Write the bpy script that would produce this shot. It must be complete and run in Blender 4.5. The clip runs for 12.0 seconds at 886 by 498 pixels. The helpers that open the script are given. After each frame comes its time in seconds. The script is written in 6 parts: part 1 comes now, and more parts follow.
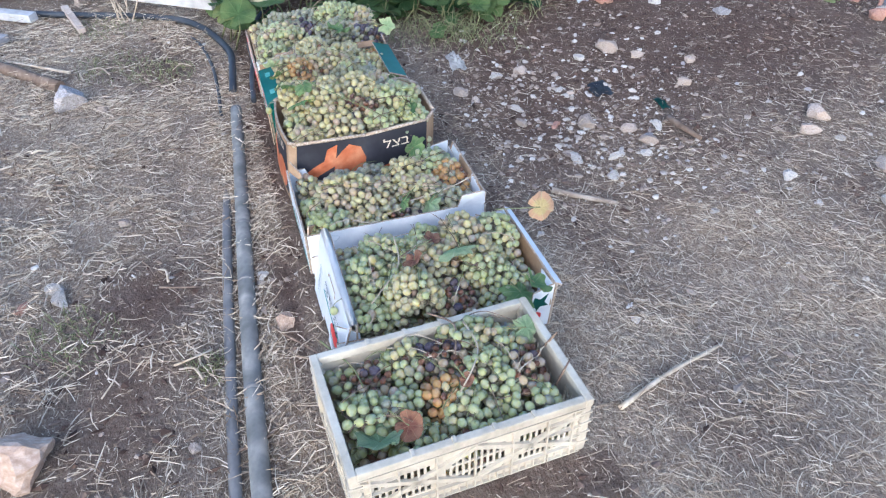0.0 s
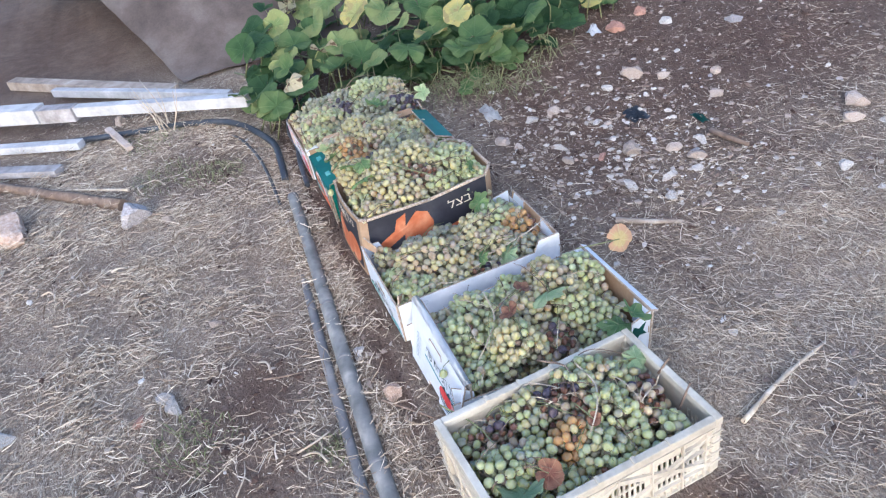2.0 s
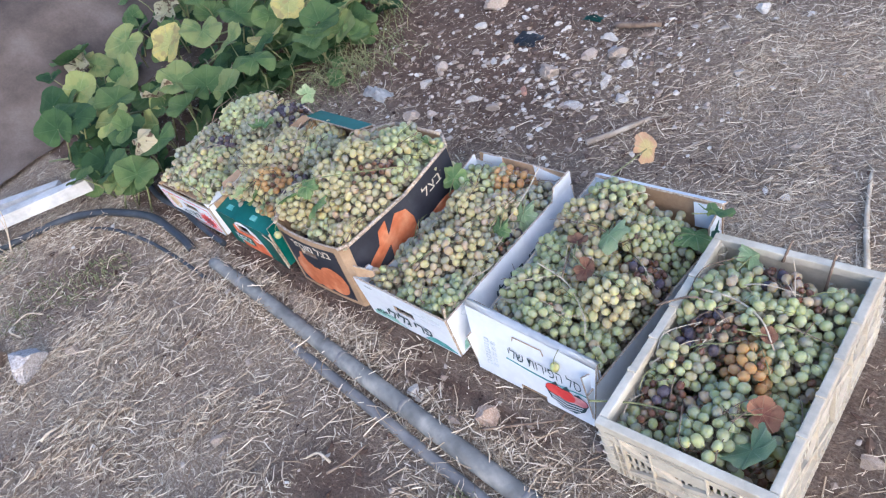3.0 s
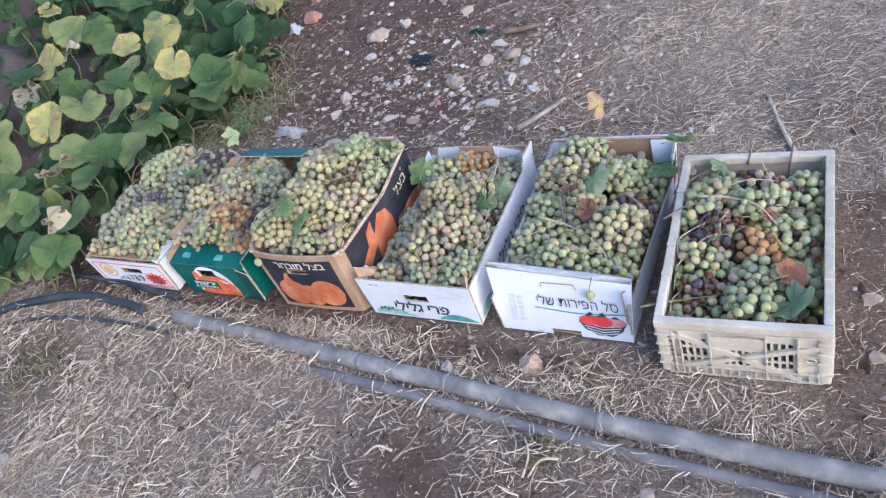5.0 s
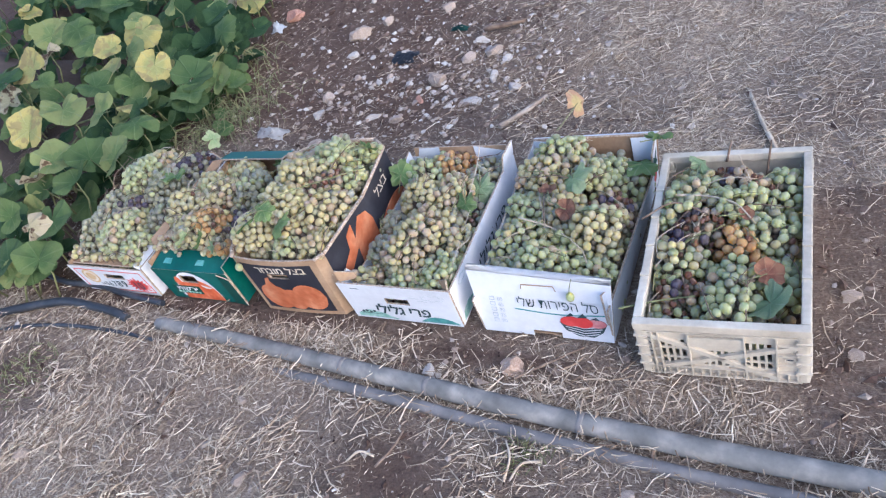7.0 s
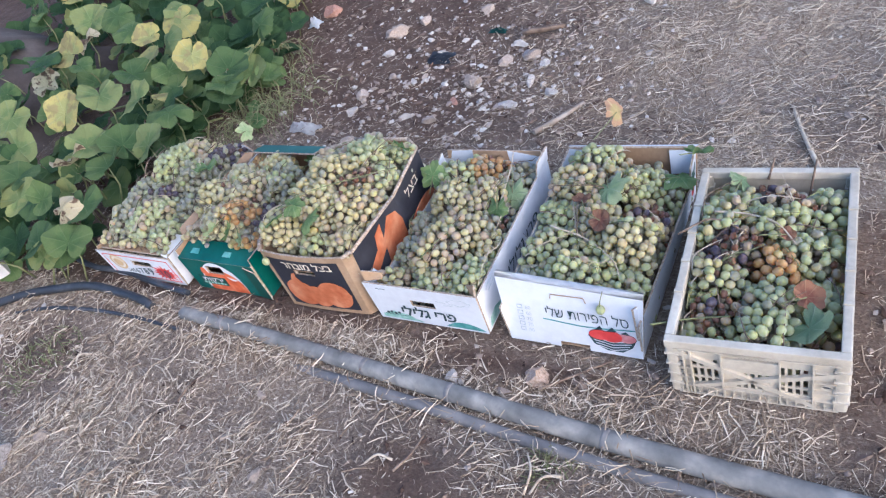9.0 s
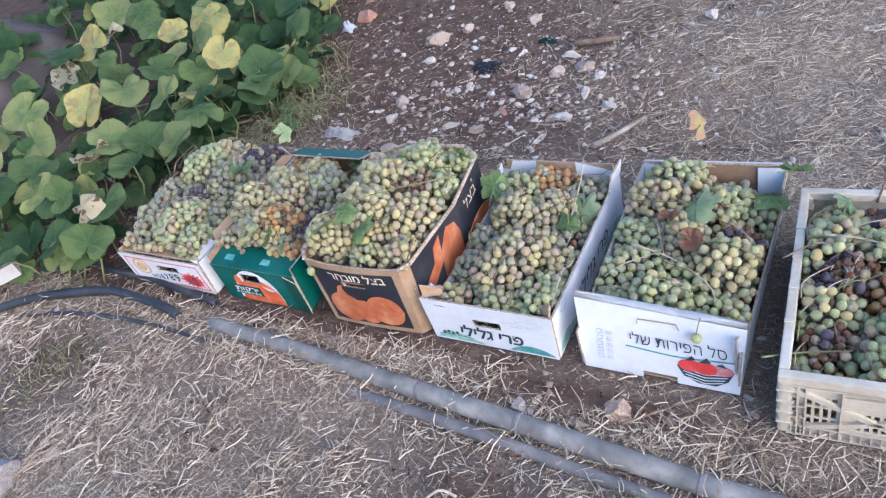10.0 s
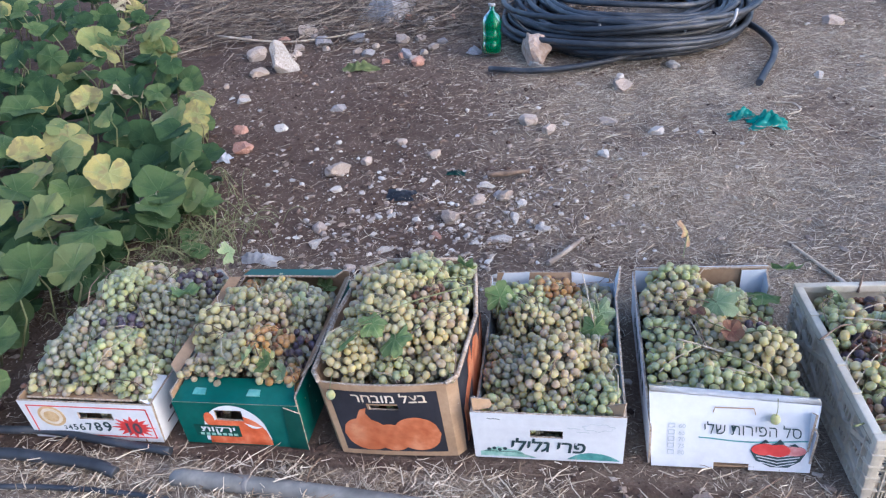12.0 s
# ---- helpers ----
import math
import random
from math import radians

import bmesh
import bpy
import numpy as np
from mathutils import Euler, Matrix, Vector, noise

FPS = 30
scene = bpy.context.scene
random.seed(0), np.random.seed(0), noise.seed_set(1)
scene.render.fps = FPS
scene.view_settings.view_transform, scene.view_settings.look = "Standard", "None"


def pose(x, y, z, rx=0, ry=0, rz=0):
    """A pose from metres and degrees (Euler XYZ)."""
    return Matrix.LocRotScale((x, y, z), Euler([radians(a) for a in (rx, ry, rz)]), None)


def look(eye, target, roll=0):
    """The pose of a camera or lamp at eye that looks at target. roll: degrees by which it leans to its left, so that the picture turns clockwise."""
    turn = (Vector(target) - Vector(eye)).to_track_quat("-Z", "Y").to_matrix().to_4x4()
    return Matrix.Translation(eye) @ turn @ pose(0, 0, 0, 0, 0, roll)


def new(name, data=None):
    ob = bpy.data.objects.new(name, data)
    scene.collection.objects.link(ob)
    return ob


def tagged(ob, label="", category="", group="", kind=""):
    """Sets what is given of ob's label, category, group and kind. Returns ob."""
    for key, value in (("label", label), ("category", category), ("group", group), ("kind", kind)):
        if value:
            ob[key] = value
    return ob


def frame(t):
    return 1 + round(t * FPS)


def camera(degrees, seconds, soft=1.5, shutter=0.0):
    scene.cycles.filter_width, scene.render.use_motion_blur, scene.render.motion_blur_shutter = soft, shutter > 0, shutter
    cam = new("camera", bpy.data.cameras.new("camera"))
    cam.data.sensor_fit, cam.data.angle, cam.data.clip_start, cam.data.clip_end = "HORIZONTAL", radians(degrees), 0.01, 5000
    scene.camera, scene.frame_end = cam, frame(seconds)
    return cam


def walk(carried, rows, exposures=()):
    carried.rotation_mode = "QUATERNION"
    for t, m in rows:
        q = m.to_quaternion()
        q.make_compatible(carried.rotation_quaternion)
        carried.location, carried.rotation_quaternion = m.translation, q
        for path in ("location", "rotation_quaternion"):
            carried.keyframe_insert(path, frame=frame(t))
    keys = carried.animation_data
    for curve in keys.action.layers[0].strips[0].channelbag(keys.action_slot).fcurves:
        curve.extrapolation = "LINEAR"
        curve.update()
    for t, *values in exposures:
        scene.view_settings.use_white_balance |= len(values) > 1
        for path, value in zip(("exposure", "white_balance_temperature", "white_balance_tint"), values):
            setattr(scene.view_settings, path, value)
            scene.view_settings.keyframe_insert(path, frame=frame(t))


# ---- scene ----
cam = camera(62.1, 12.0, soft=1.25)

# ---------------------------------------------------------------- camera
PATH = [
    (0, (1.772, -0.095, 1.274), (0.303, 0.36, -0.006), -0.7),
    (0.5, (1.79, -0.09, 1.302), (0.229, 0.364, 0.138), 0.6),
    (1, (1.839, -0.074, 1.311), (0.288, 0.346, 0.121), 0.7),
    (1.5, (1.894, -0.051, 1.288), (0.328, 0.28, 0.089), 0.6),
    (2, (1.748, -0.241, 1.331), (0.185, 0.186, 0.159), -11.8),
    (2.5, (1.527, -0.368, 1.264), (0.038, 0.027, -0.011), -21.8),
    (3, (1.275, -0.525, 1.259), (-0.019, 0.272, -0.04), -24.7),
    (3.2, (1.208, -0.593, 1.289), (-0.011, 0.276, -0.036), -24.6),
    (4.8, (1.037, -0.918, 1.287), (0.061, 0.234, -0.025), -24.4),
    (5, (1.047, -0.913, 1.285), (0.08, 0.252, -0.022), -24.8),
    (5.5, (1.062, -0.904, 1.296), (0.057, 0.239, -0.002), -25.7),
    (6, (1.078, -0.895, 1.294), (0.077, 0.227, -0.025), -27.0),
    (6.5, (1.088, -0.892, 1.298), (0.079, 0.224, -0.02), -27.5),
    (7, (1.073, -0.877, 1.283), (0.117, 0.277, -0.042), -25.8),
    (7.2, (1.074, -0.876, 1.292), (0.112, 0.287, -0.02), -25.6),
    (8.8, (1.023, -0.897, 1.283), (0.043, 0.259, -0.022), -22.3),
    (9, (1.047, -0.865, 1.278), (0.039, 0.268, -0.026), -24.2),
    (9.5, (0.994, -0.886, 1.261), (-0.037, 0.265, -0.009), -22.9),
    (10, (0.831, -0.862, 1.222), (-0.16, 0.322, -0.049), -20.8),
    (10.5, (0.556, -0.908, 1.203), (-0.253, 0.397, -0.078), -19.0),
    (11, (0.319, -1.04, 1.205), (-0.095, 0.534, 0.042), -12.3),
    (11.5, (0.213, -1.089, 1.219), (-0.185, 0.562, 0.163), -10.5),
    (12, (0.199, -1.065, 1.201), (-0.146, 0.596, 0.141), -6.2),
]
walk(cam, [(t, look(e, g, r)) for t, e, g, r in PATH], exposures=[(0.0, 1.28, 5020, 8), (1.5, 1.32, 5080, 10), (3.0, 1.25, 5190, 12), (5.0, 1.22, 5190, 14.5), (9.5, 1.22, 5190, 14.5), (12.0, 1.17, 5190, 14.5)])

# ---------------------------------------------------------------- light
world = bpy.data.worlds.new("world")
scene.world = world
world.use_nodes = True
wn = world.node_tree
sky = wn.nodes.new("ShaderNodeTexSky")
sky.sky_type, sky.sun_disc = "NISHITA", False
sky.sun_elevation, sky.sun_rotation = radians(22), radians(115)
sky.dust_density = 2.5
wn.nodes["Background"].inputs["Strength"].default_value = 0.15
wn.links.new(sky.outputs["Color"], wn.nodes["Background"].inputs["Color"])
sun = new("sun", bpy.data.lights.new("sun", "SUN"))
sun.data.energy, sun.data.angle, sun.data.color = 0.5, radians(60), (1.0, 0.96, 0.92)
sun.matrix_world = look((2.6, -1.2, 3.4), (0, 0, 0))

# ---------------------------------------------------------------- materials


def material(name, rough=0.8):
    m = bpy.data.materials.new(name)
    m.use_nodes = True
    nt = m.node_tree
    return m, nt, nt.nodes["Principled BSDF"]


def node(nt, kind, **kw):
    n = nt.nodes.new(kind)
    for k, v in kw.items():
        n.inputs[k].default_value = v
    return n


def ramp(nt, source, stops):
    r = nt.nodes.new("ShaderNodeValToRGB")
    while len(r.color_ramp.elements) < len(stops):
        r.color_ramp.elements.new(0.5)
    for e, (p, c) in zip(r.color_ramp.elements, stops):
        e.position, e.color = p, (*c, 1)
    nt.links.new(source, r.inputs[0])
    return r.outputs[0]


def mixed(nt, fac, a, b, mode="MIX"):
    m = nt.nodes.new("ShaderNodeMix")
    m.data_type, m.blend_type = "RGBA", mode
    for sock, v in ((m.inputs[0], fac), (m.inputs[6], a), (m.inputs[7], b)):
        if isinstance(v, (int, float)):
            sock.default_value = v
        elif isinstance(v, tuple):
            sock.default_value = (*v, 1)
        else:
            nt.links.new(v, sock)
    return m.outputs[2]


def noise_tex(nt, coords, scale, detail=4.0, rough=0.55):
    n = node(nt, "ShaderNodeTexNoise", Scale=scale, Detail=detail, Roughness=rough)
    nt.links.new(coords, n.inputs["Vector"])
    return n.outputs["Fac"]


def bump(nt, bsdf, source, strength, distance):
    b = node(nt, "ShaderNodeBump", Strength=strength, Distance=distance)
    nt.links.new(source, b.inputs["Height"])
    nt.links.new(b.outputs[0], bsdf.inputs["Normal"])


def plain(name, stops, rough, scale, relief=0.3, fine=0.0, spread=0.0, metal=0.0, spec=0.5, depth=0.002):
    """Noise-tinted surface: stops are three colours from dark to light; spread shifts brightness from piece to piece."""
    m, nt, p = material(name)
    co = nt.nodes.new("ShaderNodeTexCoord").outputs["Object"]
    n1 = noise_tex(nt, co, scale)
    c = ramp(nt, n1, [(0.3, stops[0]), (0.52, stops[1]), (0.72, stops[2])])
    n2 = noise_tex(nt, co, fine or scale * 9, 6.0, 0.65)
    c = mixed(nt, 0.35, c, ramp(nt, n2, [(0.3, (0.35, 0.35, 0.35)), (0.7, (0.65, 0.65, 0.65))]), "OVERLAY")
    if spread:
        info = nt.nodes.new("ShaderNodeObjectInfo").outputs["Random"]
        v = ramp(nt, info, [(0.0, (0.5 - spread,) * 3), (1.0, (0.5 + spread,) * 3)])
        c = mixed(nt, 1.0, c, v, "OVERLAY")
    nt.links.new(c, p.inputs["Base Color"])
    p.inputs["Roughness"].default_value = rough
    p.inputs["Metallic"].default_value = metal
    p.inputs["Specular IOR Level"].default_value = spec
    bump(nt, p, n2, relief, depth)
    return m


def island(name, stops, rough=0.8, grain=0.0):
    """Colour that differs from one loose piece of the mesh to the next."""
    m, nt, p = material(name)
    r = nt.nodes.new("ShaderNodeNewGeometry").outputs["Random Per Island"]
    c = ramp(nt, r, stops)
    co = nt.nodes.new("ShaderNodeTexCoord").outputs["Object"]
    n = noise_tex(nt, co, grain or 60.0, 4.0)
    c = mixed(nt, 0.4, c, ramp(nt, n, [(0.3, (0.3, 0.3, 0.3)), (0.7, (0.68, 0.68, 0.68))]), "OVERLAY")
    nt.links.new(c, p.inputs["Base Color"])
    p.inputs["Roughness"].default_value = rough
    p.inputs["Specular IOR Level"].default_value = 0.25
    return m


def soil_material():
    m, nt, p = material("soil")
    co = nt.nodes.new("ShaderNodeTexCoord").outputs["Object"]
    big = noise_tex(nt, co, 1.6, 5.0)
    mid = noise_tex(nt, co, 14.0, 6.0, 0.65)
    fine = noise_tex(nt, co, 110.0, 5.0, 0.7)
    c = ramp(nt, mid, [(0.28, (0.045, 0.026, 0.019)), (0.5, (0.1, 0.059, 0.042)), (0.72, (0.18, 0.12, 0.088))])
    dusty = ramp(nt, big, [(0.35, (0.08, 0.047, 0.034)), (0.62, (0.15, 0.102, 0.074))])
    c = mixed(nt, 0.42, c, dusty)
    c = mixed(nt, 0.6, c, ramp(nt, fine, [(0.3, (0.22, 0.22, 0.22)), (0.7, (0.72, 0.72, 0.72))]), "OVERLAY")
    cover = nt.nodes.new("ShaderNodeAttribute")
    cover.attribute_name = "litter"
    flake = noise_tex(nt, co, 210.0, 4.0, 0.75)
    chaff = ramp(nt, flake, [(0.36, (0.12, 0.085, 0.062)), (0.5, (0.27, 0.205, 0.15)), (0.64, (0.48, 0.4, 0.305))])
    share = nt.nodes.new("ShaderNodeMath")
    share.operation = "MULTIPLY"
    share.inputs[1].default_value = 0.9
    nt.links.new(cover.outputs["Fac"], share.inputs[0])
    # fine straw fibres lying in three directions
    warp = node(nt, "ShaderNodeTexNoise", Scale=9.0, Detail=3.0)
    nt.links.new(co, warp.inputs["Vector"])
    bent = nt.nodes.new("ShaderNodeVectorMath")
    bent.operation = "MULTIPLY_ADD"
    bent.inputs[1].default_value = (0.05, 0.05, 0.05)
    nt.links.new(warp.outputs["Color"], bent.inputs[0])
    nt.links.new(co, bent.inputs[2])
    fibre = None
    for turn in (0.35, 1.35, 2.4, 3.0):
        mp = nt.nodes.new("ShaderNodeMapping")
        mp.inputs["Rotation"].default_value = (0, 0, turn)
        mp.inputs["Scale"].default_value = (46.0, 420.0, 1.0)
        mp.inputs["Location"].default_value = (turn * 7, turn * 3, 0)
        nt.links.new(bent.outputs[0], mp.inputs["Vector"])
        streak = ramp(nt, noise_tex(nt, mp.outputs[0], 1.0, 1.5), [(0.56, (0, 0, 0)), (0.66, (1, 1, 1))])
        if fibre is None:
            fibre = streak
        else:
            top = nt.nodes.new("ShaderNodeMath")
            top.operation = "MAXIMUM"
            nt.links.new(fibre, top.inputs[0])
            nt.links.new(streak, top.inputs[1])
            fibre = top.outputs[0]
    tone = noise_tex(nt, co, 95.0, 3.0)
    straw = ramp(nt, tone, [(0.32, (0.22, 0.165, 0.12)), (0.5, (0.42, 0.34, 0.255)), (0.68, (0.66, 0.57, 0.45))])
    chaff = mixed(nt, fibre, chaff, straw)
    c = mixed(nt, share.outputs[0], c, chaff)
    nt.links.new(c, p.inputs["Base Color"])
    p.inputs["Roughness"].default_value = 0.95
    p.inputs["Specular IOR Level"].default_value = 0.15
    both = nt.nodes.new("ShaderNodeMath")
    both.operation = "ADD"
    nt.links.new(mid, both.inputs[0])
    nt.links.new(fine, both.inputs[1])
    bump(nt, p, both.outputs[0], 0.8, 0.012)
    return m


def grape_material(name, body, blush, bloom):
    """Waxy berry: body colour, a blush towards one side and a pale dusty bloom, all differing from berry to berry."""
    m, nt, p = material(name)
    tc = nt.nodes.new("ShaderNodeTexCoord")
    co = tc.outputs["Object"]
    info = nt.nodes.new("ShaderNodeObjectInfo").outputs["Random"]
    off = nt.nodes.new("ShaderNodeVectorMath")
    off.operation = "ADD"
    comb = nt.nodes.new("ShaderNodeCombineXYZ")
    mul = nt.nodes.new("ShaderNodeMath")
    mul.operation = "MULTIPLY"
    mul.inputs[1].default_value = 37.0
    nt.links.new(info, mul.inputs[0])
    for i in range(3):
        nt.links.new(mul.outputs[0], comb.inputs[i])
    nt.links.new(co, off.inputs[0])
    nt.links.new(comb.outputs[0], off.inputs[1])
    n1 = noise_tex(nt, off.outputs[0], 0.8, 2.0)
    n2 = noise_tex(nt, off.outputs[0], 1.5, 3.0, 0.5)
    c = mixed(nt, ramp(nt, n1, [(0.5, (0, 0, 0)), (0.8, (0.7, 0.7, 0.7))]), body, blush)
    v = ramp(nt, info, [(0.0, (0.38, 0.39, 0.39)), (0.5, (0.5, 0.5, 0.5)), (1.0, (0.61, 0.6, 0.58))])
    c = mixed(nt, 1.0, c, v, "OVERLAY")
    c = mixed(nt, ramp(nt, n2, [(0.3, (0.15, 0.15, 0.15)), (0.7, (0.65, 0.65, 0.65))]), c, bloom)
    nt.links.new(c, p.inputs["Base Color"])
    p.inputs["Roughness"].default_value = 0.5
    p.inputs["Specular IOR Level"].default_value = 0.28
    p.inputs["Subsurface Weight"].default_value = 1.0
    p.inputs["Subsurface Radius"].default_value = (0.024, 0.02, 0.011)
    p.inputs["Subsurface Scale"].default_value = 1.0
    tr = nt.nodes.new("ShaderNodeBsdfTranslucent")
    nt.links.new(c, tr.inputs["Color"])
    mx = nt.nodes.new("ShaderNodeMixShader")
    mx.inputs[0].default_value = 0.5
    nt.links.new(p.outputs[0], mx.inputs[1])
    nt.links.new(tr.outputs[0], mx.inputs[2])
    nt.links.new(mx.outputs[0], nt.nodes["Material Output"].inputs[0])
    return m


def leaf_material(name, base, edge, rib, patch=None):
    """Leaf blade: veins from the stalk, a paler or yellowed rim and, where given, dead patches."""
    m, nt, p = material(name)
    co = nt.nodes.new("ShaderNodeTexCoord").outputs["UV"]
    sep = nt.nodes.new("ShaderNodeSeparateXYZ")
    nt.links.new(co, sep.inputs[0])
    ob = nt.nodes.new("ShaderNodeTexCoord").outputs["Object"]
    n = noise_tex(nt, ob, 3.5, 4.0)
    add = nt.nodes.new("ShaderNodeMath")
    add.operation = "MULTIPLY_ADD"
    add.inputs[1].default_value = 0.6
    nt.links.new(n, add.inputs[0])
    nt.links.new(sep.outputs["Y"], add.inputs[2])
    c = mixed(nt, ramp(nt, add.outputs[0], [(0.75, (0, 0, 0)), (1.25, (1, 1, 1))]), base, edge)
    wave = nt.nodes.new("ShaderNodeMath")
    wave.operation = "COSINE"
    sc = nt.nodes.new("ShaderNodeMath")
    sc.operation = "MULTIPLY"
    sc.inputs[1].default_value = 2 * math.pi * 7
    nt.links.new(sep.outputs["X"], sc.inputs[0])
    nt.links.new(sc.outputs[0], wave.inputs[0])
    vein = ramp(nt, wave.outputs[0], [(0.92, (0, 0, 0)), (1.0, (0.7, 0.7, 0.7))])
    c = mixed(nt, vein, c, rib)
    fine = noise_tex(nt, ob, 26.0, 5.0, 0.7)
    c = mixed(nt, 0.4, c, ramp(nt, fine, [(0.3, (0.33, 0.33, 0.33)), (0.7, (0.66, 0.66, 0.66))]), "OVERLAY")
    if patch:
        k = noise_tex(nt, ob, 1.9, 3.0)
        c = mixed(nt, ramp(nt, k, [(0.55, (0, 0, 0)), (0.62, (1, 1, 1))]), c, patch)
    info = nt.nodes.new("ShaderNodeObjectInfo").outputs["Random"]
    c = mixed(nt, 1.0, c, ramp(nt, info, [(0.0, (0.36, 0.4, 0.4)), (1.0, (0.62, 0.6, 0.55))]), "OVERLAY")
    nt.links.new(c, p.inputs["Base Color"])
    p.inputs["Roughness"].default_value = 0.75
    p.inputs["Specular IOR Level"].default_value = 0.2
    p.inputs["Subsurface Weight"].default_value = 0.0
    add2 = nt.nodes.new("ShaderNodeMath")
    add2.operation = "ADD"
    nt.links.new(fine, add2.inputs[0])
    nt.links.new(vein, add2.inputs[1])
    bump(nt, p, add2.outputs[0], 0.5, 0.02)
    tr = nt.nodes.new("ShaderNodeBsdfTranslucent")
    nt.links.new(c, tr.inputs["Color"])
    mx = nt.nodes.new("ShaderNodeMixShader")
    mx.inputs[0].default_value = 0.25
    nt.links.new(p.outputs[0], mx.inputs[1])
    nt.links.new(tr.outputs[0], mx.inputs[2])
    nt.links.new(mx.outputs[0], nt.nodes["Material Output"].inputs[0])
    return m


SOIL = soil_material()
STRAW = island("straw", [(0.0, (0.16, 0.108, 0.072)), (0.35, (0.32, 0.24, 0.165)), (0.7, (0.51, 0.415, 0.305)), (1.0, (0.7, 0.61, 0.48))])
PALE_STRAW = island("pale_straw", [(0.0, (0.34, 0.265, 0.185)), (0.5, (0.48, 0.4, 0.3)), (1.0, (0.66, 0.58, 0.46))])
BRUSH = island("brush", [(0.0, (0.06, 0.045, 0.035)), (0.5, (0.15, 0.11, 0.08)), (1.0, (0.32, 0.26, 0.2))])
CLOD = island("soil_crumbs", [(0.0, (0.045, 0.027, 0.02)), (0.5, (0.12, 0.075, 0.055)), (0.85, (0.24, 0.175, 0.135)), (1.0, (0.42, 0.36, 0.3))], 0.95, 150.0)
GRIT = island("gravel", [(0.0, (0.16, 0.11, 0.085)), (0.5, (0.33, 0.26, 0.21)), (0.75, (0.43, 0.38, 0.33)), (1.0, (0.6, 0.56, 0.51))], 0.9, 120.0)
LIME = plain("limestone", [(0.36, 0.3, 0.25), (0.5, 0.45, 0.4), (0.63, 0.59, 0.54)], 0.9, 14, 0.6, spread=0.1, spec=0.2, depth=0.004)
TANSTONE = plain("tan_stone", [(0.32, 0.24, 0.19), (0.43, 0.345, 0.28), (0.53, 0.455, 0.39)], 0.9, 12, 0.6, spread=0.1, spec=0.2, depth=0.004)
WARMSTONE = plain("warm_stone", [(0.4, 0.27, 0.19), (0.52, 0.38, 0.29), (0.62, 0.5, 0.41)], 0.9, 6, 0.6, spread=0.05, spec=0.2, depth=0.004)
REDSTONE = plain("red_stone", [(0.27, 0.13, 0.09), (0.4, 0.22, 0.16), (0.5, 0.33, 0.26)], 0.9, 14, 0.5, spread=0.06, spec=0.2, depth=0.003)
GREYSTONE = plain("grey_stone", [(0.22, 0.19, 0.18), (0.36, 0.33, 0.32), (0.5, 0.46, 0.45)], 0.9, 12, 0.6, spread=0.08, spec=0.2, depth=0.004)
PIPE = plain("grey_pipe", [(0.15, 0.143, 0.132), (0.225, 0.214, 0.196), (0.38, 0.345, 0.3)], 0.85, 14, 0.35, 55, spec=0.2, depth=0.0015)
HOSE = plain("black_hose", [(0.018, 0.02, 0.026), (0.035, 0.04, 0.05), (0.085, 0.085, 0.09)], 0.5, 9, 0.25, 70, spec=0.5, depth=0.001)
# near black for ring bands, also laid as painted shade in the crate openings
BAND_AND_SHADE = plain("dark_band_and_hole_shade", [(0.03, 0.03, 0.035), (0.06, 0.06, 0.065), (0.1, 0.1, 0.1)], 0.7, 20, 0.3)
OLDHOSE = plain("dusty_hose", [(0.12, 0.11, 0.105), (0.19, 0.175, 0.165), (0.3, 0.27, 0.24)], 0.6, 9, 0.25, 70, spec=0.4, depth=0.001)
PAINT = plain("white_board", [(0.58, 0.58, 0.6), (0.66, 0.66, 0.68), (0.74, 0.74, 0.75)], 0.62, 5, 0.12, 55, spec=0.3, depth=0.0006)
KRAFT = plain("kraft_board", [(0.26, 0.165, 0.095), (0.36, 0.24, 0.145), (0.44, 0.31, 0.2)], 0.85, 7, 0.25, 90, spec=0.15, depth=0.0006)
FLUTE = plain("torn_board_edge", [(0.24, 0.17, 0.11), (0.42, 0.33, 0.25), (0.56, 0.49, 0.42)], 0.9, 160, 0.6, 420, spec=0.1, depth=0.001)
GREENP = plain("green_print", [(0.0, 0.06, 0.047), (0.002, 0.085, 0.068), (0.015, 0.125, 0.105)], 0.5, 6, 0.12, 60, spec=0.35, depth=0.0006)
DKGREEN = plain("dark_green_print", [(0.0, 0.04, 0.03), (0.002, 0.06, 0.045), (0.01, 0.08, 0.065)], 0.5, 8, 0.1, 60)
BLACKP = plain("black_print", [(0.016, 0.016, 0.022), (0.026, 0.026, 0.034), (0.05, 0.05, 0.06)], 0.6, 7, 0.15, 70, spec=0.3, depth=0.0006)
ORANGE = plain("orange_print", [(0.36, 0.09, 0.03), (0.46, 0.145, 0.06), (0.55, 0.24, 0.12)], 0.6, 22, 0.1, 90, spec=0.3)
REDP = plain("red_print", [(0.5, 0.03, 0.03), (0.62, 0.05, 0.045), (0.7, 0.12, 0.1)], 0.55, 18, 0.1, 90)
ROSEP = plain("rose_print", [(0.42, 0.12, 0.13), (0.55, 0.2, 0.2), (0.66, 0.36, 0.35)], 0.55, 60, 0.1, 90)
TOMATO = plain("tomato_print", [(0.5, 0.08, 0.02), (0.66, 0.14, 0.05), (0.75, 0.3, 0.16)], 0.5, 26, 0.1, 90)
CREAM = plain("cream_print", [(0.6, 0.5, 0.36), (0.7, 0.6, 0.46), (0.78, 0.7, 0.58)], 0.6, 20, 0.1, 90)
